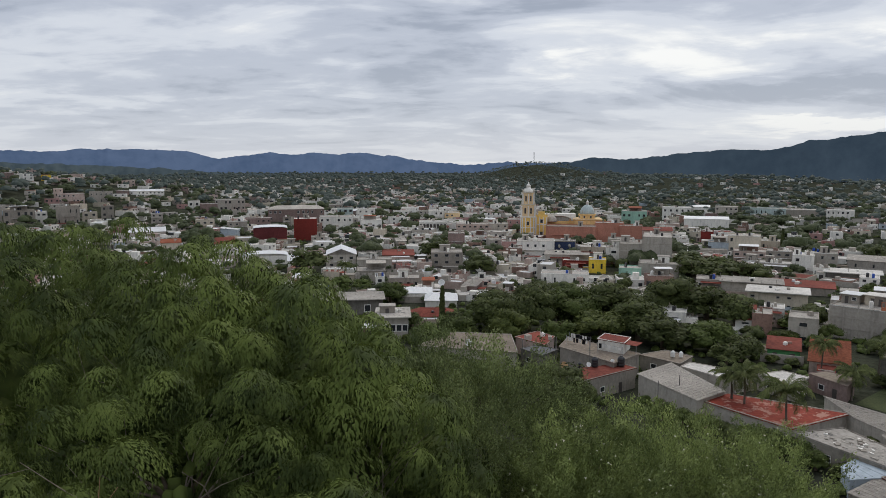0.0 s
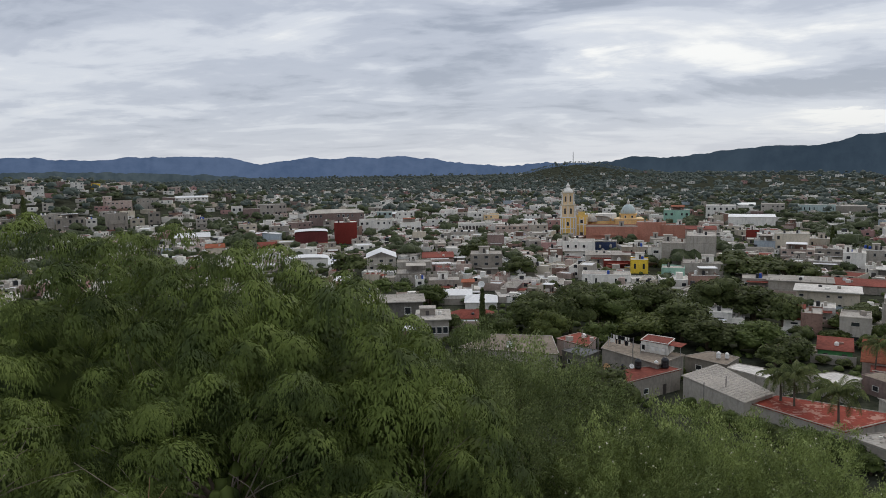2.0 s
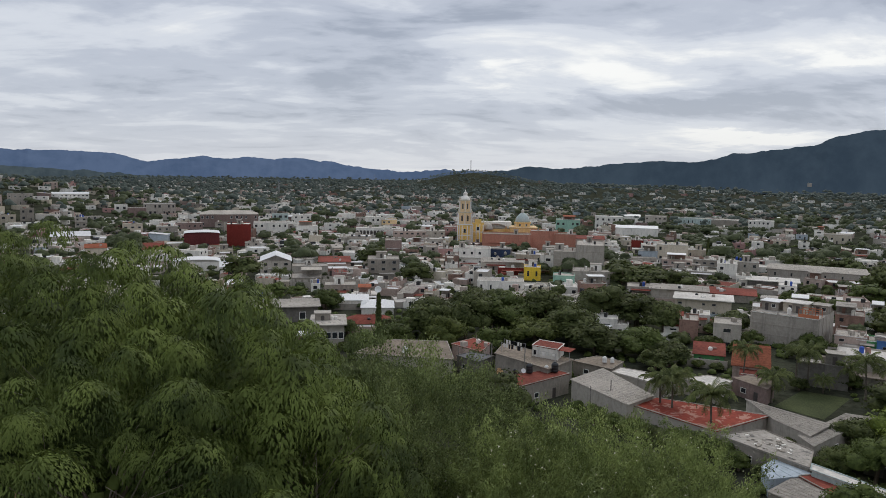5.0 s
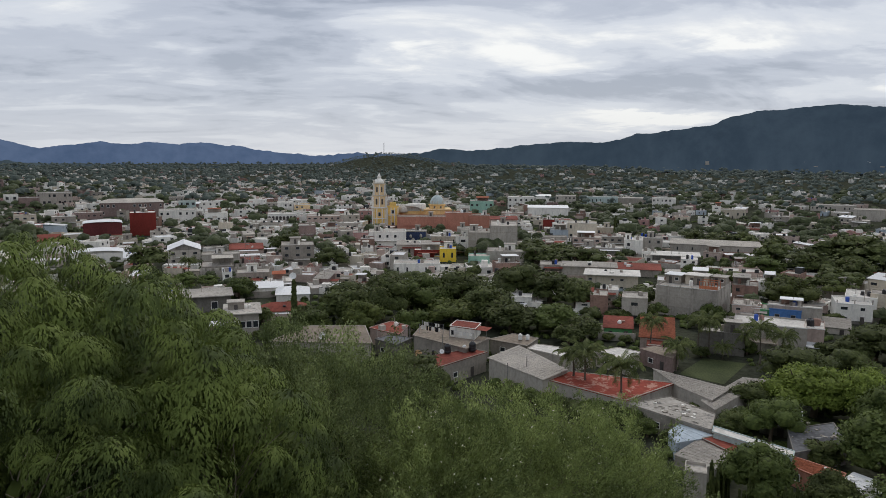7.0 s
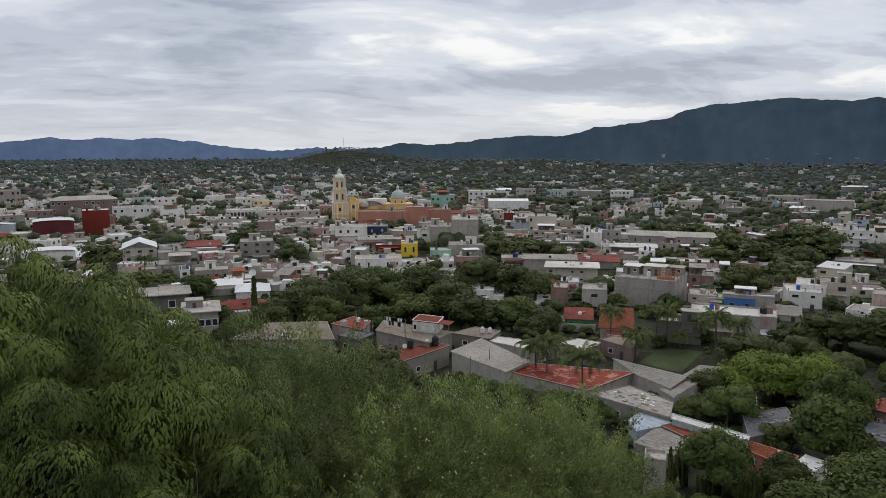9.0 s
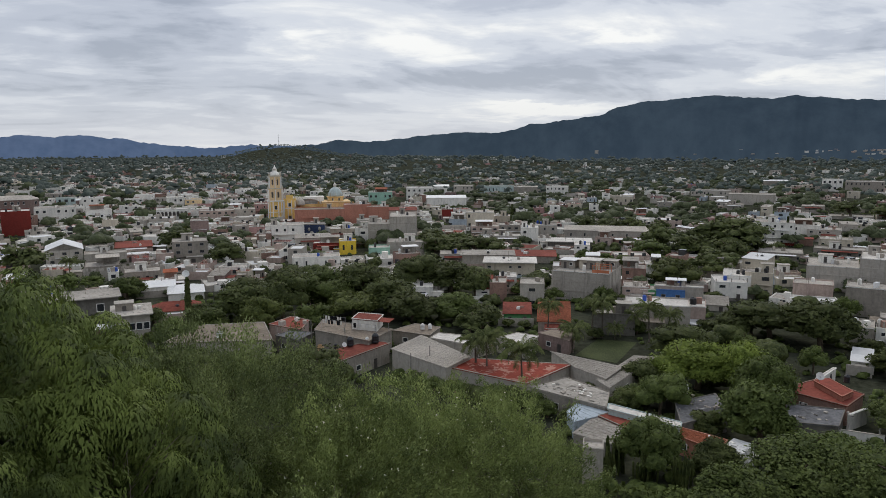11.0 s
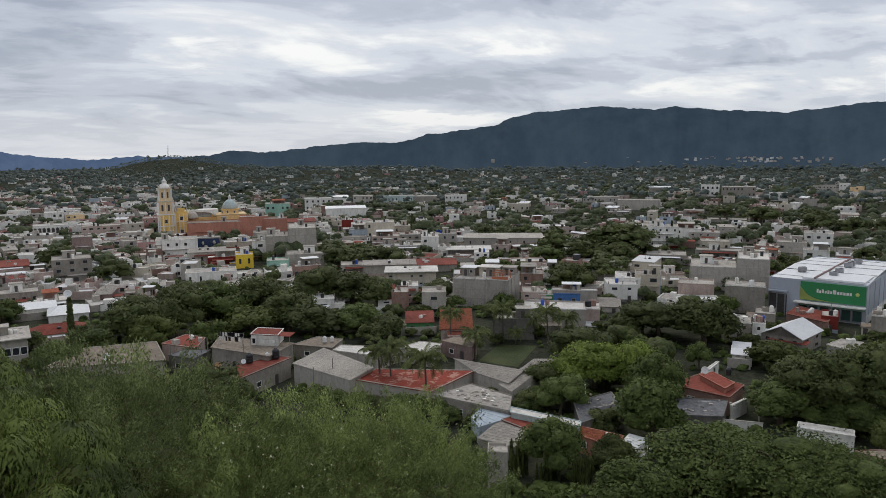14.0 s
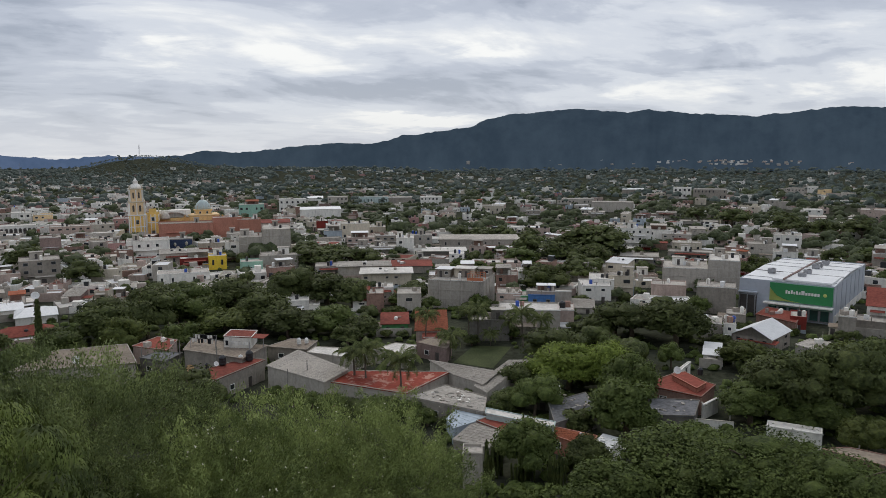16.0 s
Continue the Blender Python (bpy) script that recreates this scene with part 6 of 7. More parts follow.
for i_, (x_, y_, k_, sc_) in enumerate(((44.6, 115.4, "tree2", 0.42), (46.6, 112.4, "dark2", 0.40), (49.2, 109.6, "tree0", 0.38), (51.6, 107.2, "dark0", 0.42), (54.2, 103.8, "tree2", 0.46), (55.2, 100.4, "tree0", 0.36),
                                      (57.4, 97.0, "dark2", 0.34), (41.2, 117.4, "tree1", 0.30), (66.6, 97.2, "tree2", 0.44), (69.6, 98.0, "dark0", 0.44), (72.6, 100.4, "tree0", 0.40), (67.0, 106.4, "dark2", 0.36),
                                      (78.4, 106.6, "dark0", 0.60), (82.2, 109.6, "tree2", 0.55), (-9.0, 191.6, "dark2", 0.62), (2.6, 190.4, "dark0", 0.55), (8.4, 193.0, "tree0", 0.60), (74.2, 84.2, "dark2", 0.60),
                                      (80.0, 66.0, "tree1", 0.62), (72.0, 63.0, "tree0", 0.70))):
    tree(x_, y_, k_, sc_ * 1.4, 47 * i_, False, "by low walls", 1.2)
palm(52.3, 118.5, 9.1, 1.14, 1)
palm(51.2, 121.4, 8.0, 1.02, 2)
palm(55.7, 110.5, 8.9, 1.20, 3)
palm(80.4, 146.2, 7.2, 0.96, 4)
palm(78.5, 131.4, 5.3, 1.02, 5)
palm(89.7, 141.5, 7.8, 0.96, 6)
palm(91.3, 139.6, 8.3, 1.02, 7)
palm(98.4, 131.2, 8.3, 1.08, 8)
palm(99.2, 138.7, 4.8, 0.90, 9)
palm(105.1, 133.3, 5.7, 0.96, 10)
palm(93.0, 136.8, 2.9, 0.72, 11)
palm(69.2, 448.3, 13.6, 1.80, 12)
palm(-37.9, 268.2, 6.9, 0.96, 13)
cypress(-301.6, 450.2, 26.6, 2.60, 43)
cypress(-0.2, 181.7, 13.2, 0.73, 852)
cypress(174.2, 360.4, 12.5, 1.12, 1085)
cypress(257.5, 245.8, 12.4, 0.71, 1139)
# ---- the lookout's own trees ----
def polar(a, r):
    return r * math.sin(radians(a)), r * math.cos(radians(a))


_rng = np.random.default_rng(11)
CLUMPS = [clump_template(_rng, 780, 0.62) for _ in range(6)]
FINE_CLUMPS = [clump_template(_rng, 1150, 0.56, 0.78) for _ in range(5)]
for a_, r_, top_, R_, H_, seed_, n_ in ((-34, 22.0, 43.5, 5.4, 5.6, 21, 150), (-24.0, 19.0, 43.05, 4.4, 5.6, 22, 125), (-17.0, 16.0, 42.75, 3.2, 5.4, 23, 95), (-11.5, 14.5, 42.2, 2.3, 5.0, 24, 70), (-21.5, 13.2, 41.6, 2.8, 4.4, 26, 72), (-6.8, 14.0, 41.3, 1.8, 4.4, 25, 52), (-41, 13.5, 42.0, 2.5, 4.4, 27, 56), (-14.5, 11.0, 40.0, 2.0, 3.4, 28, 42), (-8.5, 18.5, 40.8, 2.4, 4.8, 29, 72), (-3.5, 16.0, 39.9, 1.7, 3.8, 30, 46), (-13.5, 19.5, 42.1, 2.6, 5.0, 33, 80)):
    near_tree("tree", *polar(a_, r_), top_, R_, H_, seed_, "large green tree with drooping feathery foliage on the hillside",
              lambda base: umbrella_crown(seed_, n_, R_, H_, base, CLUMPS if r_ > 13.5 else FINE_CLUMPS, "near"))
for a_, r_, top_, R_, H_, seed_, leaf_, n_ in ((1.6, 22.0, 39.1, 4.7, 4.4, 31, "fine", 96000), (17.0, 24.0, 36.6, 4.4, 4.4, 32, "pale", 91800), (11.0, 19.5, 37.7, 2.9, 3.4, 34, "pale", 58050), (25.6, 25.0, 36.1, 3.5, 4.6, 35, "pale", 60000), (-2.0, 18.0, 38.0, 2.0, 3.2, 36, "fine", 33750), (8.5, 15.0, 37.1, 2.8, 3.0, 37, "pale", 42000)):
    mq_ = near_tree("mesquite_tree", *polar(a_, r_), top_, R_, H_, seed_, "spreading mesquite with very fine feathery leaves on the hillside",
              lambda base: spray_crown(seed_, n_, R_, H_, base, leaf_, 210, 0.047), 0.12)
    if leaf_ == "pale":
        pr_ = np.random.default_rng(seed_ + 500)
        pd_ = pr_.normal(0, 1, (260, 3))
        pd_[:, 2] = np.abs(pd_[:, 2])
        pd_ /= np.linalg.norm(pd_, axis=1, keepdims=True)
        hb_ = top_ - ground_z(*polar(a_, r_)) - H_ * 0.98
        pods_ = part("seed_pods", leaves_mesh("seed_pod", leaf_quads(pr_, pd_ * np.array([R_, R_, H_]) * pr_.uniform(0.9, 1.08, (260, 1)) + np.array([0, 0, hb_]), pd_, 0.030, 2.0), PODS), mq_, "pale dry pods among the leaves")
        tagged(pods_, kind="stuff")


def undergrowth():
    """Low scrub over the whole hillside."""
    rng = np.random.default_rng(77)
    p = []
    while len(p) < 1000:
        a, r = rng.uniform(-48, 75), rng.uniform(9, 95) 
        x, y = polar(a, r)
        if rng.uniform() < 0.25 + r / 130:
            p.append((x, y, r))
    out = []
    for x, y, r in p:
        z = ground_z(x, y)
        s = rng.uniform(0.5, 1.2) * (0.6 + r / 90)
        n = 110
        d = rng.normal(0, 1, (n, 3))
        d /= np.linalg.norm(d, axis=1, keepdims=True)
        d[:, 2] = np.abs(d[:, 2])
        c = d * rng.uniform(0.6, 1.05, (n, 1)) * s * np.array([1.2, 1.2, 1.0]) + np.array([x, y, z - 0.1])
        out.append(leaf_quads(rng, c, d, 0.07 + r * 0.003, 1.8))
    tagged(new("undergrowth", leaves_mesh("undergrowth", np.concatenate(out), LEAF["tree"])), "low green scrub covering the hillside below the lookout", "scrub", kind="stuff")


undergrowth()
# ---- things on the roofs and plots below the lookout ----
CLOTHW = surface("white_cloth", (0.68, 0.67, 0.65), var=0.1)
CLOTHB = surface("dark_cloth", (0.03, 0.03, 0.035), var=0.3)
CLOTHU = surface("blue_grey_cloth", (0.16, 0.19, 0.26), var=0.2)
RUSTY = surface("rusty_dish", (0.42, 0.26, 0.12), var=0.3, rough=0.6)


def dish(x, y, z, r, facing, mat=WHITEP, pole_h=1.0, label="white satellite dish on a short pole"):
    """A satellite dish: bowl, arm and pole."""
    ob = thing("satellite_dish", x, y, z, facing, label, "satellite dish", "dishes")
    part("pole", lathe([(0.05, 0), (0.05, pole_h)], STEEL, 8), ob)
    prof = [(0.02, 0.0), (r * 0.5, r * 0.06), (r * 0.85, r * 0.18), (r, r * 0.27), (r * 0.97, r * 0.30), (r * 0.8, r * 0.20), (r * 0.45, r * 0.09), (0.02, 0.03)]
    part("bowl", lathe(prof, mat, 20), ob, "", pose(0, 0.05, pole_h, 62, 0, 0))
    block("arm", ob, STEEL, 0, -0.45 * r, pole_h - 0.1 * r, 0.04, r * 0.9, 0.04, rx=-12)
    return ob


def post(x, y, h, r=0.09, mat=STEEL, label="thin grey concrete post", base=None, name="post"):
    ob = new(name, lathe([(r, -1.0), (r * 0.85, h * 0.5), (r * 0.7, h)], mat, 8))
    ob.matrix_basis = pose(x, y, ground_z(x, y) if base is None else base)
    return tagged(ob, label, "post")


def clothes_line(x0, y0, x1, y1, z, seed):
    """Two poles, a line and washing pegged on it."""
    rng = random.Random(seed)
    L = math.hypot(x1 - x0, y1 - y0)
    ob = thing("clothes_line", x0, y0, z, math.degrees(math.atan2(y1 - y0, x1 - x0)), "washing line with white and dark clothes on a roof", "clothes line")
    for u in (0, L):
        block("pole", ob, STEEL, u, 0, 0, 0.08, 0.08, 2.2)
    block("line", ob, STEEL, L / 2, 0, 2.0, L, 0.03, 0.03)
    u = 0.4
    while u < L - 0.5:
        w, h = rng.uniform(0.4, 0.8), rng.uniform(0.6, 1.2)
        n = 6
        v = []
        for i in range(n + 1):
            for zz in (2.0, 2.0 - h * rng.uniform(0.9, 1.0)):
                v.append((u + w * i / n, 0.06 * math.sin(i * 2.1 + u) * (2.0 - zz + 0.2), zz))
        bm = bmesh.new()
        vs = [bm.verts.new(p) for p in v]
        for i in range(n):
            bm.faces.new((vs[2 * i], vs[2 * i + 1], vs[2 * i + 3], vs[2 * i + 2]))
        bmesh.ops.solidify(bm, geom=bm.faces[:], thickness=0.02)
        part("garment", (bm, rng.choice((CLOTHW, CLOTHW, CLOTHB))), ob, "hanging garment")
        u += w + rng.uniform(0.05, 0.35)
    return ob


# roof terrace with its small room, washing and tanks
plot_house([(33.4, 149.6), (36.2, 154.6), (41.0, 150.6), (38.2, 145.4)], 7.6, "white", "rust", "small white rooftop room with red sheet roof", 5.2)
awning_ = thing("awning", 39.6, 146.6, 5.2, -42, "red sheet awning on thin posts over a roof terrace", "awning")
block("sheet", awning_, ROOF["rust"], 0, 0, 2.25, 4.6, 2.6, 0.07, rx=6)
for sx__ in (-2.1, 2.1):
    block("post", awning_, STEEL, sx__, -1.1, 0, 0.09, 0.09, 2.15)
clothes_line(27.4, 153.6, 31.6, 149.0, 5.2, 3)
clothes_line(33.0, 147.6, 37.2, 143.2, 5.2, 5)
clothes_line(28.6, 156.6, 32.6, 152.4, 5.2, 8)
tank(30.8, 139.6, 4.4, BLACKP, "black", 1.25)
tank(36.2, 139.9, 4.4, BLACKP, "black", 1.35)
tank(34.6, 140.5, 4.4, WHITEP, "white", 0.8)
tank(27.6, 138.6, 4.4, BLACKP, "black", 0.7)
tank(-35.8, 214.2, ground_z(-35.8, 214.2) + 5.6, BLUEP, "blue", 2.0)
tank(49.9, 149.6, 3.6, WHITEP, "white", 0.9)
tank(51.6, 149.4, 3.6, WHITEP, "white", 0.8)
tank(46.8, 121.5, 2.4, WHITEP, "white", 1.2)
tank(104.6, 85.2, 4.8, BLACKP, "black", 0.9)
dish(24.3, 138.2, 2.8, 0.9, 30, RUSTY, 2.0, "rust-stained satellite dish on a pole")
dish(5.8, 154.0, 4.5, 0.85, 8, WHITEP, 1.0)
dish(101.2, 87.6, 4.6, 0.7, -30, WHITEP, 0.9)
dish(-0.4, 183.0, ground_z(0, 183), 0.9, 2, WHITEP, 14.2, "round white dish on a tall mast")
dish(29.4, 138.9, 4.4, 0.5, 10, WHITEP, 0.5)
for x__, y__, h__ in ((38.8, 123.5, 6.4), (51.3, 121.3, 6.2), (54.0, 127.0, 5.4), (43.6, 126.4, 6.6), (24.8, 151.4, 7.6), (30.6, 143.6, 7.2), (25.6, 140.4, 5.8), (18.0, 156.0, 6.0)):
    post(x__, y__, h__, 0.12, WALL["dark"], "dark weathered post standing between the roofs")
post(100.8, 75.6, 4.4, 0.14, WALL["white"], "white-painted post beside a wall")
for x__, y__, h__ in ((99.0, 74.0, 2.2),):
    wl = thing("yard_wall", 94.2, 74.8, 0, -46, "low white yard wall on the hill's foot", "wall")
    block("wall", wl, WALL["white"], 0, 0, 0, 8.0, 0.2, 1.6)
    block("coping", wl, WALL["light"], 0, 0, 1.6, 8.1, 0.3, 0.08)
cl = thing("cloth_on_post", 103.4, 55.2, 0, -60, "blue-grey cloth hung over a pale-topped post", "post")
part("post", lathe([(0.10, -0.5), (0.09, 2.0), (0.12, 2.05), (0.12, 2.3)], WALL["light"], 8), cl)
bm_ = bmesh.new()
bmesh.ops.create_cone(bm_, cap_ends=True, segments=10, radius1=0.55, radius2=0.16, depth=1.3)
for q_ in bm_.verts:
    q_.co += Vector((-0.25 + 0.1 * math.sin(5 * q_.co.y), 0.08 * math.sin(7 * q_.co.x), 1.1))
part("cloth", (bm_, CLOTHU), cl, "blue-grey draped cloth")

# rubble and junk on the ruined roof
def heap(x, y, z, n, spread, mats, seed, name, label):
    """A spread of broken slabs and boards."""
    rng = random.Random(seed)
    ob = thing(name, x, y, z, 0, label, "rubble")
    for _ in range(n):
        s = rng.uniform(0.25, 0.8)
        block("slab", ob, rng.choice(mats), rng.gauss(0, spread), rng.gauss(0, spread), 0.0, s, s * rng.uniform(0.4, 0.9), rng.uniform(0.05, 0.25), rng.uniform(0, 180), rx=rng.uniform(-12, 12))
    return ob


heap(60.6, 101.0, 3.62, 40, 1.9, (WALL["light"], WALL["grey"], WALL["white"]), 4, "rubble", "broken concrete slabs strewn on a ruined roof")
heap(69.8, 74.0, 3.02, 22, 1.6, (WALL["white"], CLOTHW), 6, "torn_sheets", "torn white plastic sheets heaped on a roof")
heap(78.0, 88.0, 3.42, 14, 2.6, (WALL["grey"], WALL["light"]), 9, "rubble", "rubble on a mouldy flat roof")
heap(91.0, 79.0, 3.02, 16, 2.8, (WALL["light"], WALL["dark"]), 12, "rubble", "rubble on a mouldy dark roof")
heap(45.5, 121.0, ground_z(45, 121), 26, 2.2, (WALL["light"], WALL["white"], WALL["brick"]), 14, "junk_heap", "junk and boards heaped in a back yard")
heap(62.0, 134.0, 3.5, 18, 2.4, (ROOF["rust"], WALL["light"], WALL["white"]), 15, "junk_heap", "boards and sheets lying on a low roof")

# lawn behind the palms
lawn = new("lawn", mesh_from("lawn", [(77.9, 129.4, 0.06), (89.5, 138.7, 0.06), (96.6, 133.2, 0.06), (83.1, 121.3, 0.06), (77.9, 129.4, -0.4), (89.5, 138.7, -0.4), (96.6, 133.2, -0.4), (83.1, 121.3, -0.4)],
                             [(3, 2, 1, 0), (0, 1, 5, 4), (1, 2, 6, 5), (2, 3, 7, 6), (3, 0, 4, 7)], [GRASS]))
tagged(lawn, "mown green lawn in a walled garden", "lawn", kind="structure")

# cactus stand beside the bare wall
for k__ in range(9):
    cactus(53.0 + 0.9 * k__, 78.5 - 1.3 * k__ + (k__ % 3) * 1.6, 4.6 + (k__ * 7 % 4) * 0.5, 60 + k__)


# radio masts
def mast(x, y, base, h, w, label):
    ob = thing("radio_mast", x, y, base, 0, label, "mast")
    for sx, sy in ((-1, -1), (1, -1), (1, 1), (-1, 1)):
        block("leg", ob, STEEL, sx * w / 2, sy * w / 2, 0, 0.22, 0.22, h)
    for k in range(int(h / 3)):
        for s in (-1, 1):
            block("brace", ob, STEEL, 0, s * w / 2, 3 * k + 1, w, 0.12, 0.12, ry=35 if k % 2 else -35)
    return ob


mast(209.0, 1636.0, ground_z(209, 1636) - 1, 26, 1.6, "tall lattice radio mast on the hilltop")
mast(-11.0, 1500.0, ground_z(-11, 1500), 34, 1.4, "slender lattice mast among far houses")
mast(-165.0, 1180.0, ground_z(-165, 1180), 26, 1.2, "slender lattice mast among far houses")
post(185.9, 107.9, 9.0, 0.14, STEEL, "tall grey lamp post before the supermarket", None, "lamp_post")

# pale figures painted on the blue wall, as plain shapes
mural = thing("mural", 59.3, 343.5, ground_z(59, 343), -10, "blue painted wall panel with pale rounded shapes", "mural")
block("panel", mural, NAVY, 0, 0, 0.5, 10.2, 0.15, 7.8)
for k__, (u__, z__, s__) in enumerate(((-3.6, 3.2, 1.2), (-1.2, 3.8, 1.4), (1.4, 3.0, 1.1), (3.7, 4.0, 1.3), (-2.4, 6.2, 0.8), (2.6, 6.4, 0.9))):
    part("pale_shape", lathe([(0.75, -0.04), (0.75, 0.04)], WALL["light"], 14, "pale_shape"), mural, "", pose(u__, -0.12, z__, 90, 0, 0) @ Matrix.Diagonal((s__, s__ * 1.5, 1, 1)))
aw2 = thing("awning", 141.5, 99.6, 0, -75, "red sheet awning on posts along a gabled house", "awning")
block("sheet", aw2, ROOF["rust"], 0, 0, 2.9, 8.6, 2.4, 0.08, rx=10)
for u__ in (-4.0, 0.0, 4.0):
    block("post", aw2, STEEL, u__, -1.0, 0, 0.1, 0.1, 2.75)


# ---- clutter on the three-storey block: rooms, an orange frame and tanks on its roof ----
def spot(x, y, rz, lx, ly):
    c, s = math.cos(radians(rz)), math.sin(radians(rz))
    return x + c * lx - s * ly, y + s * lx + c * ly


ORANGE = surface("orange_primer", (0.52, 0.19, 0.10), var=0.2)
RZ_ = -46
for lx_, ly_, w_, d_, h_, wall_, roof_ in ((-5.6, 1.0, 4.2, 5.0, 2.5, "grey", "sheet"), (0.6, 2.0, 6.0, 5.0, 2.7, "cream", "pale"), (6.2, 4.6, 3.6, 4.0, 2.4, "grey", "flat")):
    qx_, qy_ = spot(113.1, 181.8, RZ_, lx_, ly_)
    rm_ = thing("rooftop_room", qx_, qy_, ground_z(113.1, 181.8) + 8.2, RZ_, f"small {COLOUR[wall_]} room built on a flat roof", "rooftop room", "rooftop rooms")
    part("wall", shell_mesh(w_, d_, h_, WALL[wall_], ROOF[roof_], 0.2, 0.0), rm_)
    block("roof", rm_, ROOF[roof_], 0, -0.2, h_, w_ + 0.9, d_ + 0.9, 0.12)
    block("door", rm_, DARKM, -w_ * 0.2, -d_ / 2 - 0.03, 0, 0.9, 0.06, 1.95)
    window(rm_, w_ * 0.22, -d_ / 2, 0.9, 1.1, 1.0)
qx_, qy_ = spot(113.1, 181.8, RZ_, 5.6, -5.2)
fr_ = thing("terrace_frame", qx_, qy_, ground_z(113.1, 181.8) + 8.2, RZ_, "orange-painted steel frame round a roof terrace", "frame")
for sx_i in (-2.4, -0.8, 0.8, 2.4):
    for sy_i in (-1.8, 1.8):
        block("post", fr_, ORANGE, sx_i, sy_i, 0, 0.14, 0.14, 2.3)
for sy_i in (-1.8, 1.8):
    block("rail", fr_, ORANGE, 0, sy_i, 2.2, 5.0, 0.14, 0.16)
    block("rail", fr_, ORANGE, 0, sy_i, 1.0, 5.0, 0.08, 0.08)
block("panel", fr_, ORANGE, 0, -1.84, 0.2, 4.9, 0.06, 0.8, label="orange sheet parapet")
for lx_, ly_, m_, word_ in ((-2.6, 4.4, BLACKP, "black"), (3.4, 5.6, WHITEP, "white")):
    qx_, qy_ = spot(113.1, 181.8, RZ_, lx_, ly_)
    tank(qx_, qy_, ground_z(113.1, 181.8) + 8.2, m_, word_, 0.9)

# ---- an unfinished shell with round-topped wall bays ----
shell_ = thing("unfinished_house", -20.5, 266.0, ground_z(-20.5, 266.0), 4.4, "roofless grey block shell with round-topped wall bays", "house")
for yy_ in (0.0, 7.0):
    block("wall", shell_, WALL["light"], 0, yy_, -1, 26.0, 0.3, 4.4)
for xx_ in (-13.0, -4.0, 5.0, 13.0):
    block("cross_wall", shell_, WALL["grey"], xx_, 3.5, -1, 0.3, 6.7, 4.6)
for k_ in range(11):
    for yy_ in (0.0, 7.0):
        block("merlon", shell_, WALL["light"], -12 + 2.4 * k_, yy_, 3.4, 1.6, 0.32, 0.9 + 0.3 * (k_ % 3 == 0), bevel=0.15)
# doorways as dark panels that paint the shade within
for k_ in (-8, 0.5, 9):
    block("doorway", shell_, DARKM, k_, -0.16, 0, 1.3, 0.06, 2.2)
SEEN.append((-4.4, 267.0, 26.0, 8.0, 4.4, -20.5, 266.0))

# ---- bare shrubs near the lookout ----
DEADWOOD = surface("dead_brown_wood", (0.26, 0.15, 0.09), var=0.3)
for i_, (a_, r_, top_) in enumerate(((-31.5, 9.0, 41.6), (-29.5, 9.8, 41.1), (3.0, 11.0, 37.6))):
    bx_, by_ = polar(a_, r_)
    db_ = thing("dead_shrub", bx_, by_, ground_z(bx_, by_) - 0.2, 40 * i_, "bare brown dead shrub on the hillside", "shrub")
    part("twigs", trunk_mesh(np.random.default_rng(60 + i_), max(1.6, top_ - ground_z(bx_, by_)), 0.035, 16, 1.1, DEADWOOD), db_)
# ---- the rest of the town: houses and trees between, then the far quarters ----
HEAPS = []


def in_way(a, r, half, top, lim=0.35):
    """Would something here stand before a listed building or cut into one?"""
    el = (top - EYE) / r
    for sa, sr, w, d, h, x, y in SEEN:
        da = abs(a - sa) * math.pi / 180
        if da < half / r + w / 2 / sr:
            if abs(sr + d / 2 - r) < half + d and abs(sr - r) < 40:
                return True
            if r < sr and el > (ground_z(x, y) + lim * h - EYE) / sr:
                return True
    return False


def fill_town():
    rng = random.Random(99)
    n_house, n_tree, tries = 0, 0, 0
    listed = list(SEEN)
    while (n_house < 175 or n_tree < 300) and tries < 26000:
        tries += 1
        a = rng.uniform(-36, 66)
        r = 125 + 700 * rng.random() ** 1.35
        x, y = polar(a, r)
        if rng.random() < 0.45:
            w, d, st = rng.uniform(4, 10), rng.uniform(5, 10), rng.choice((1, 1, 1, 1, 1, 2))
            h = 2.9 * st + rng.uniform(0, 0.8)
            if n_house >= 175 or r < 235 or in_way(a, r, w / 2, ground_z(x, y) + h, 0.62):
                continue
            wall = rng.choice(("white", "white", "light", "light", "grey", "grey", "cream", "cream", "rose", "rose", "rose", "brick", "brick", "brown", "pink", "sky"))
            roof = rng.choice(("flat", "flat", "pale", "pale", "tan", "tan", "rust", "rust", "grim", "sheet"))
            house(x, y, -a + rng.choice((-14, -14, 10, 76)) + rng.uniform(-4, 4), w, d, h, wall, roof, st, "flat" if roof not in ("sheet", "grim") else "shed", 0.9, True, 1 if rng.random() < 0.3 else 0, sides=False)
            n_house += 1
        else:
            sc = rng.uniform(0.8, 1.35)
            if n_tree >= 300 or in_way(a, r, 3.5 * sc, ground_z(x, y) + 7.5 * sc):
                continue
            if r < 300:
                tree(x, y, rng.choice(("dark0", "dark1", "dark2", "tree0", "tree1", "tree2", "olive0")), sc, rng.uniform(0, 360), wide=rng.uniform(1.05, 1.5))
            else:
                HEAPS.append((x, y, 4.6 * sc * rng.uniform(1.0, 1.3), 7.6 * sc))
            n_tree += 1


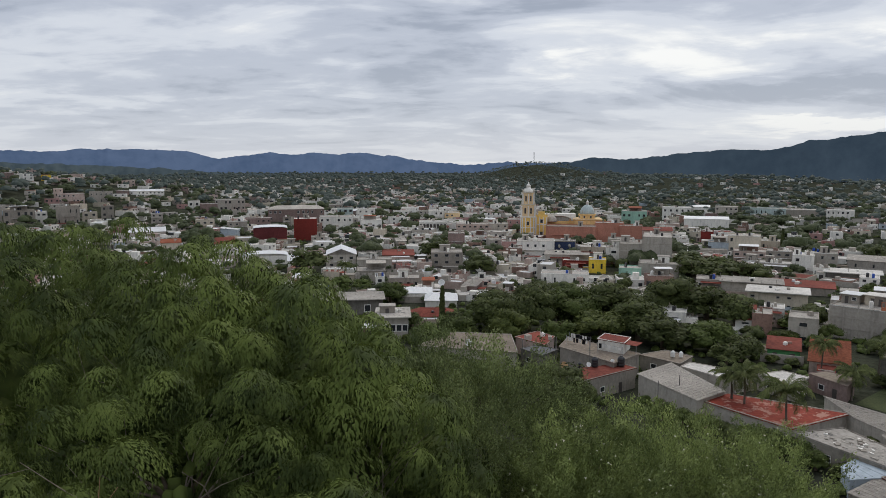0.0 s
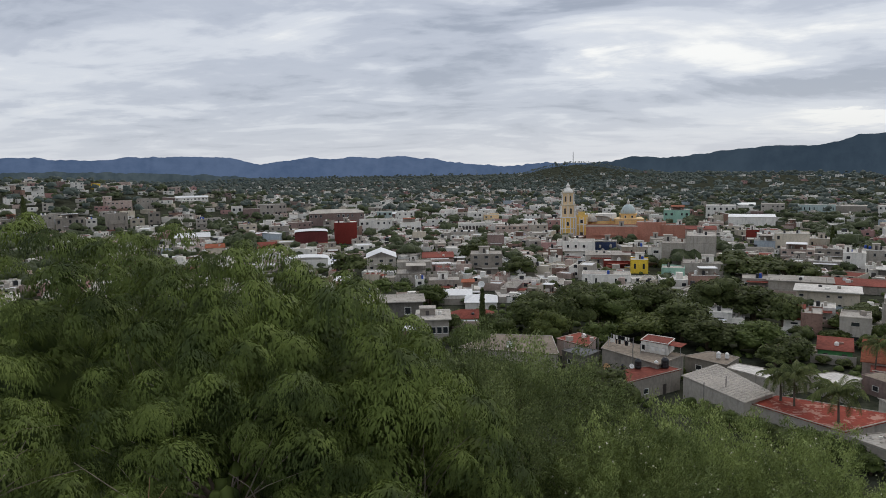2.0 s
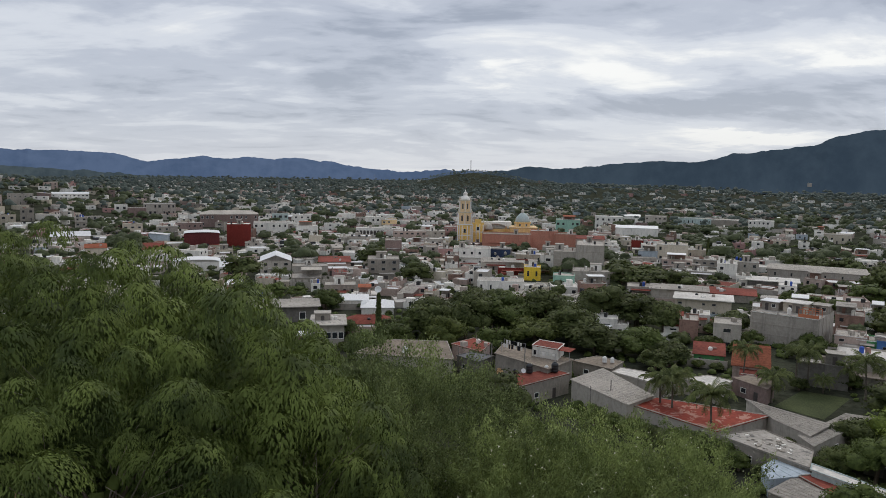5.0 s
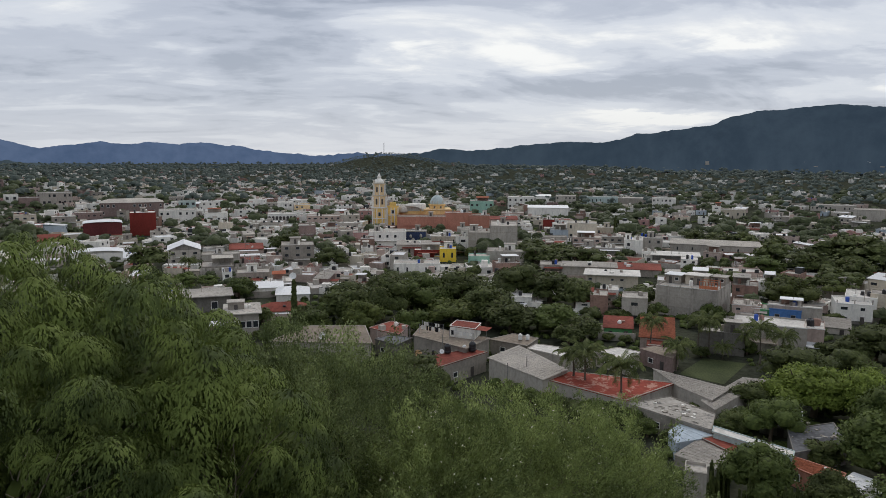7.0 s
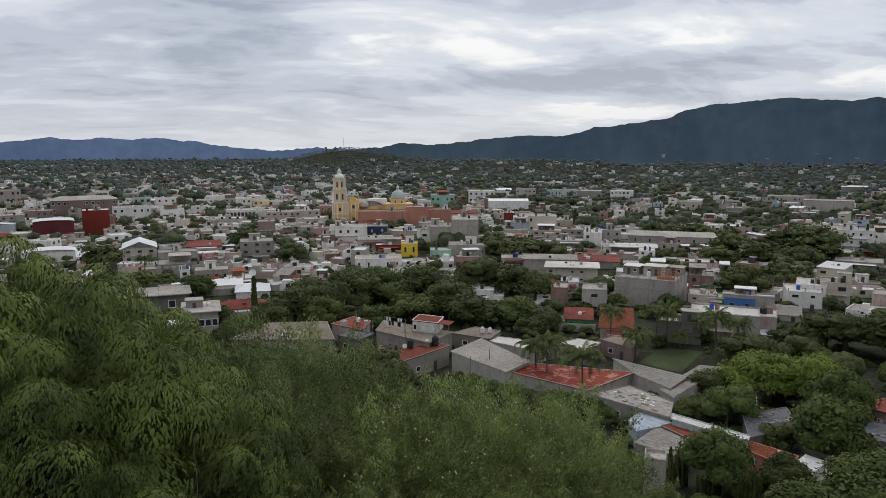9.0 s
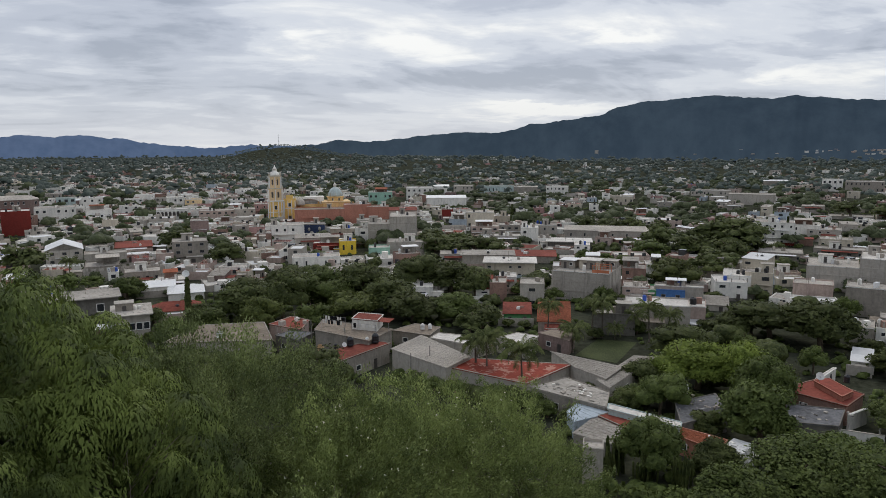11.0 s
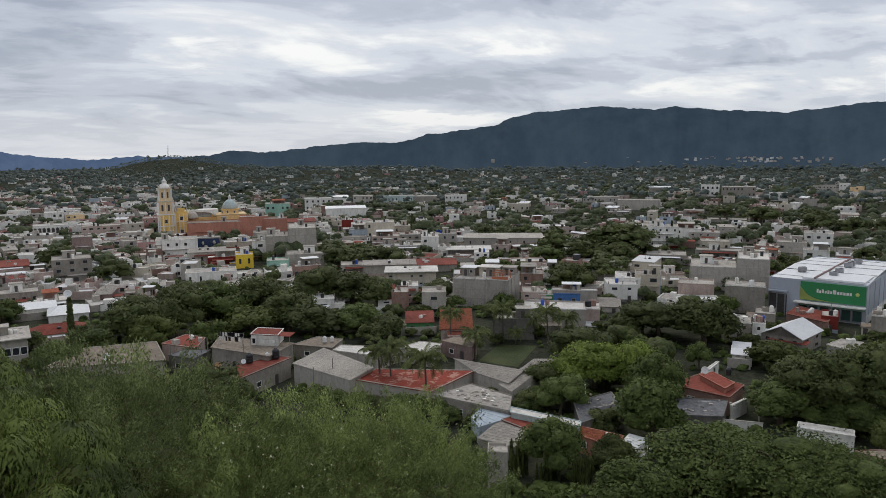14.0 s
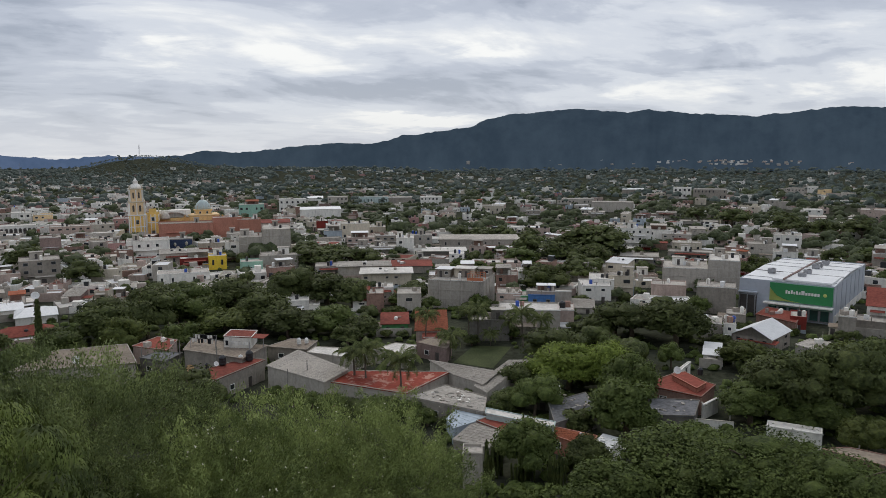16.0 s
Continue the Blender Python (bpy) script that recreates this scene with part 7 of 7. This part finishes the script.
def yard_trees():
    """Trees in the yards before the listed houses and at their corners."""
    rng = random.Random(5)
    for a, r, w, d, h, x, y in list(SEEN):
        if not 165 < r < 720 or w > 24 or (x, y) in BRIGHT:
            continue
        for side in (-1, 1):
            if rng.random() < 0.35:
                continue
            off = side * w * rng.uniform(0.25, 0.62)
            rr = r - d / 2 - rng.uniform(2.0, 5.0)
            aa = a + math.degrees(off / r)
            tx, ty = polar(aa, rr)
            top = max(2.6, h * rng.uniform(0.45, 0.85))
            if r < 230:
                k = rng.choice(("dark0", "dark1", "dark2", "tree0", "tree1", "dark2", "olive0"))
                tree(tx, ty, k, min(1.4, top / TREES[k][2]), rng.uniform(0, 360), wide=rng.uniform(1.0, 1.5))
            else:
                HEAPS.append((tx, ty, top * rng.uniform(0.5, 0.8), top))


yard_trees()
fill_town()


def clumped(rng, x, y, z, R, H, n):
    """Rounded clumps heaped into one tree crown: centres and radii."""
    d = rng.normal(0, 1, (n, 3))
    d /= np.linalg.norm(d, axis=1, keepdims=True)
    d[:, 2] = np.abs(d[:, 2])
    c = d * rng.uniform(0.25, 0.75, (n, 1)) * np.array([R, R, H * 0.55]) + np.array([x, y, z + H * 0.38])
    return c, (R * rng.uniform(0.36, 0.62, n))[:, None] * np.array([1.0, 1.0, 0.8])


def loose(rng, c, r, per, size):
    """Loose leaves on clumps."""
    i = rng.integers(0, len(c), per * len(c))
    d = rng.normal(0, 1, (len(i), 3))
    d /= np.linalg.norm(d, axis=1, keepdims=True)
    d[:, 2] = np.where(d[:, 2] < -0.3, -d[:, 2], d[:, 2])
    return leaf_quads(rng, c[i] + d * r[i] * rng.uniform(0.9, 1.15, (len(i), 1)), d + np.array([0, 0, 0.4]), size, 1.5, 0.5)


def heaps():
    """The yard trees further off, past those that stand as things, in one mesh."""
    rng = np.random.default_rng(31)
    cs, rs = [], []
    for x, y, R, H in HEAPS:
        c, r = clumped(rng, x, y, ground_z(x, y), R, H, 7)
        cs.append(c)
        rs.append(r)
    c, r = np.concatenate(cs), np.concatenate(rs)
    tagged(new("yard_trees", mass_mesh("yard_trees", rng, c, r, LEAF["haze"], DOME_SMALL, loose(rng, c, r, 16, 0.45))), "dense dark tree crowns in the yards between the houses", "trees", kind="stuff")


heaps()


def woods(name, label, count, r0, r1, size, per, leaf, power, seed, check, leaves=0, span=(-44, 72), shape=DOME_SMALL, leaf_size=0.5, thin=None):
    """Far tree crowns in one mesh, each a loose heap of leafy clumps."""
    rng = np.random.default_rng(seed)
    cs, rs = [], []
    for _ in range(count):
        a = rng.uniform(*span)
        r = r0 + (r1 - r0) * rng.uniform() ** power
        x, y = polar(a, r)
        z = ground_z(x, y)
        s = rng.uniform(0.6, 1.35) * size * (0.6 if r > 1300 and z > 16 else 1.0) * (0.75 if r < 330 else 1.0)
        if check and in_way(a, r, s, z + 1.5 * s, 0.5):
            continue
        if thin and rng.uniform() < thin(a, r):
            continue
        c, q = clumped(rng, x, y, z, s * 1.1, s * 1.5, per)
        cs.append(c)
        rs.append(q)
    c, q = np.concatenate(cs), np.concatenate(rs)
    tagged(new(name, mass_mesh(name, rng, c, q, LEAF[leaf], shape, loose(rng, c, q, leaves, leaf_size) if leaves else None, 0.16)), label, "trees", kind="stuff")


def scrub():
    """Bushes, hedges and weeds in yards and on empty plots."""
    rng = np.random.default_rng(12)
    c, r = [], []
    for _ in range(3800):
        a, q = rng.uniform(-40, 70), 85 + 460 * rng.uniform() ** 1.15
        x, y = polar(a, q)
        if math.hypot(x - 87.0, y - 130.0) < 9.5:
            continue
        z = ground_z(x, y)
        for _ in range(2):
            t = rng.uniform(0.6, 1.7)
            c.append((x + rng.normal(0, 0.9), y + rng.normal(0, 0.9), z + 0.25 * t))
            r.append((t, t, t * rng.uniform(0.6, 0.9)))
    c, r = np.array(c), np.array(r)
    tagged(new("scrub", mass_mesh("scrub", rng, c, r * 0.8, LEAF["tree"], DOME_SMALL, loose(rng, c, r * 0.85, 5, 0.36))), "bushes and weeds on yards and empty plots", "scrub", kind="stuff")


scrub()
def built_up(a, r):
    """Share of the trees that give way to houses: the old town round the church."""
    return 0.40 * max(0.0, min(1.0, (16.0 - a) / 10.0, (a + 20.0) / 10.0)) * (1.0 if r < 620 else 0.5)


woods("town_trees", "green tree crowns packed between the town's houses", 620, 95, 330, 4.2, 7, "dark", 0.85, 15, True, 19, shape=DOME_FULL, leaf_size=0.29)
# crowns further off take the haze-tinted leaf colours
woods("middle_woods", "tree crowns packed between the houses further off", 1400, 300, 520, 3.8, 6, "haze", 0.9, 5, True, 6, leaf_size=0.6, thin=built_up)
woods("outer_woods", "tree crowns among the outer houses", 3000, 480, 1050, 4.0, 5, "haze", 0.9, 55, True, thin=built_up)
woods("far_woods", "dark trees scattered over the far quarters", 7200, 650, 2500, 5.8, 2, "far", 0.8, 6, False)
woods("hill_woods", "haze-tinted trees on the rising ground below the mountains", 4200, 1450, 2900, 7.5, 2, "far", 0.9, 8, False)
woods("hill_scrub", "haze-tinted scrub covering the hill behind the church", 3800, 1350, 1950, 4.0, 1, "far", 1.0, 9, False, span=(1, 17))


def far_houses(count, r0, r1, power, seed, name, label, heights=(2.8, 3, 3.2, 3.4, 3.8, 4.4, 6), lim=0.55):
    """Small far houses in one mesh: walls, parapet roof and dark windows."""
    rng = random.Random(seed)
    keys = ["white", "light", "rose", "cream", "pink", "brick"]
    mats = [WALL[k] for k in keys] + [ROOF["pale"], ROOF["flat"], ROOF["rust"], PANE, ROOF["sheet"]]
    v, f, mi = [], [], []
    for _ in range(count):
        a = rng.uniform(-40, 70)
        r = r0 + (r1 - r0) * rng.random() ** power
        x, y = polar(a, r)
        w, d, h = rng.uniform(5, 14), rng.uniform(6, 14), rng.choice(heights)
        if r > 280 and rng.random() < 0.12 + 0.60 * min(1.0, max(0.0, (a - 6) / 10)):
            continue
        if r > 1300 and rng.random() < (0.66 if ground_z(x, y) > 14 else 0.36):
            continue
        if r > 1300 and ground_z(x, y) > 27 or a < -10 and r < 900 and rng.random() < 0.45:
            continue
        if r < 950 and in_way(a, r, w / 2, ground_z(x, y) + h, lim):
            continue
        m = rng.choice((0, 0, 0, 0, 0, 0, 0, 0, 0, 1, 1, 1, 2, 2, 3, 3, 4, 5))
        rm = 6 + rng.choice((0, 0, 0, 0, 1, 1, 2, 4, 4, 4))
        th = radians(-a + rng.choice((-14, 10, 70)) + rng.uniform(-6, 6))
        c, s = math.cos(th), math.sin(th)
        z = ground_z(x, y)

        def put(px, py, pz):
            v.append((x + c * px - s * py, y + s * px + c * py, z + pz))
            return len(v) - 1
        b = [put(px * w / 2, py * d / 2, -3) for px, py in ((-1, -1), (1, -1), (1, 1), (-1, 1))]
        t = [put(px * w / 2, py * d / 2, h) for px, py in ((-1, -1), (1, -1), (1, 1), (-1, 1))]
        q = [put(px * (w / 2 - 0.25), py * (d / 2 - 0.25), h) for px, py in ((-1, -1), (1, -1), (1, 1), (-1, 1))]
        u = [put(px * (w / 2 - 0.25), py * (d / 2 - 0.25), h - 0.4) for px, py in ((-1, -1), (1, -1), (1, 1), (-1, 1))]
        for i in range(4):
            k = (i + 1) % 4
            for quad in ((b[i], b[k], t[k], t[i]), (t[i], t[k], q[k], q[i]), (q[i], q[k], u[k], u[i])):
                f.append(quad)
                mi.append(m)
        f.append(tuple(u))
        mi.append(rm)
        if rng.random() < 0.5:  # a room or a tank on the roof
            ox, oy, sw, sh = rng.uniform(-0.3, 0.3) * w, rng.uniform(-0.3, 0.3) * d, rng.uniform(0.5, 1.7), rng.uniform(1.2, 2.4)
            e = [put(ox + px * sw, oy + py * sw, h - 0.4 + zz * sh) for zz in (0, 1) for px, py in ((-1, -1), (1, -1), (1, 1), (-1, 1))]
            mm = rng.choice((0, 1, 2, m, 9))
            for i in range(4):
                k = (i + 1) % 4
                f.append((e[i], e[k], e[4 + k], e[4 + i]))
                mi.append(mm)
            f.append(tuple(e[4:]))
            mi.append(mm)
        for st in range(1 if h < 4 else 2):
            for i in range(max(1, int(w / 4))):
                wx = -w / 2 + w * (i + 0.5) / max(1, int(w / 4))
                o = [put(wx + e * 0.7, -d / 2 - 0.05, st * 3 + zz) for e, zz in ((-1, 1.0), (1, 1.0), (1, 2.2), (-1, 2.2))]
                f.append(tuple(o))
                mi.append(9)
    tagged(new(name, mesh_from(name, v, f, mats, mi)), label, "houses", kind="stuff")


def hamlet():
    """Pale houses on the foot of the near range."""
    rng = random.Random(8)
    v, f, mi = [], [], []
    for _ in range(64):
        a = rng.gauss(52.5, 2.6) if rng.random() < 0.7 else rng.uniform(30, 66)
        t = rng.uniform(0.095, 0.165)
        r = 3600.0 - 1700.0 * (1 - t)
        z = 6.0 + 225.0 * t ** 1.25
        x, y = polar(a, r)
        w, h, o = rng.uniform(2.0, 5.5), rng.uniform(2.4, 4.4), len(v)
        ux, uy = math.cos(radians(a)), -math.sin(radians(a))
        for zz in (-40.0, h):
            for p, q in ((-1, -1), (1, -1), (1, 1), (-1, 1)):
                v.append((x + ux * p * w - uy * q * 5, y + uy * p * w + ux * q * 5, z + zz))
        f += [(o + i, o + (i + 1) % 4, o + 4 + (i + 1) % 4, o + 4 + i) for i in range(4)] + [(o + 4, o + 5, o + 6, o + 7)]
        mi += [rng.choice((0, 0, 1, 1, 2))] * 4 + [3]
    tagged(new("hillside_houses", mesh_from("hillside_houses", v, f, [WALL["white"], WALL["light"], WALL["rose"], ROOF["pale"]], mi)), "tiny pale houses at the mountain's foot", "houses", kind="stuff")


hamlet()
far_houses(4000, 250, 950, 0.75, 3, "town_houses", "small plastered houses crowded between the trees")
far_houses(2600, 215, 470, 0.9, 14, "yard_sheds", "low sheds and lean-tos crowded in the yards", (2.0, 2.2, 2.5, 2.8), 0.85)
far_houses(3500, 850, 2300, 0.9, 4, "far_houses", "tiny pale houses scattered over the far quarters")


# ---- odds and ends on the flat roofs: tanks, low walls, boxes and posts ----
def roof_clutter():
    rng = random.Random(71)
    mats = [WALL["white"], WALL["grey"], BLACKP, WALL["brick"], ROOF["sheet"], WALL["light"], BLUEP]
    v, f, mi = [], [], []
    for a, r, w, d, h, x, y in SEEN:
        if w > 24 or not 165 < r < 620 or h < 2:
            continue
        z = ground_z(x, y) + h - 0.42
        reach = 0.30 * min(w, d)
        for _ in range(rng.randint(1, 5)):
            ox, oy = x + rng.uniform(-reach, reach), y + rng.uniform(-reach, reach)
            kind = rng.random()
            n, sx, sy, sz, m = 4, rng.uniform(0.3, 1.1), rng.uniform(0.3, 1.1), rng.uniform(0.8, 1.7), rng.choice((0, 0, 1, 1, 3, 4, 5))
            if kind < 0.35:
                n, sx, sz, m = 8, 0.52, rng.uniform(1.2, 1.8), rng.choice((2, 2, 2, 2, 0, 0, 0, 0, 0, 6))
                sy = sx
            elif kind < 0.5:
                sx, sy, sz, m = 0.07, 0.07, rng.uniform(1.8, 3.2), 1
            th, o = rng.uniform(0, 3.1), len(v)
            for zz, q in ((0, 1.0), (sz * 0.86, 1.0), (sz, 0.55 if n == 8 else 1.0)):
                for i in range(n):
                    t = 2 * math.pi * (i + 0.5) / n
                    px, py = q * sx * math.cos(t), q * sy * math.sin(t)
                    v.append((ox + px * math.cos(th) - py * math.sin(th), oy + px * math.sin(th) + py * math.cos(th), z + zz))
            for j in range(2):
                for i in range(n):
                    k = (i + 1) % n
                    f.append((o + j * n + i, o + j * n + k, o + (j + 1) * n + k, o + (j + 1) * n + i))
                    mi.append(m)
            f.append(tuple(range(o + 2 * n, o + 3 * n)))
            mi.append(m)
    tagged(new("roof_clutter", mesh_from("roof_clutter", v, f, mats, mi)), "water tanks, boxes and posts scattered over flat roofs", "roof clutter", kind="stuff")


roof_clutter()
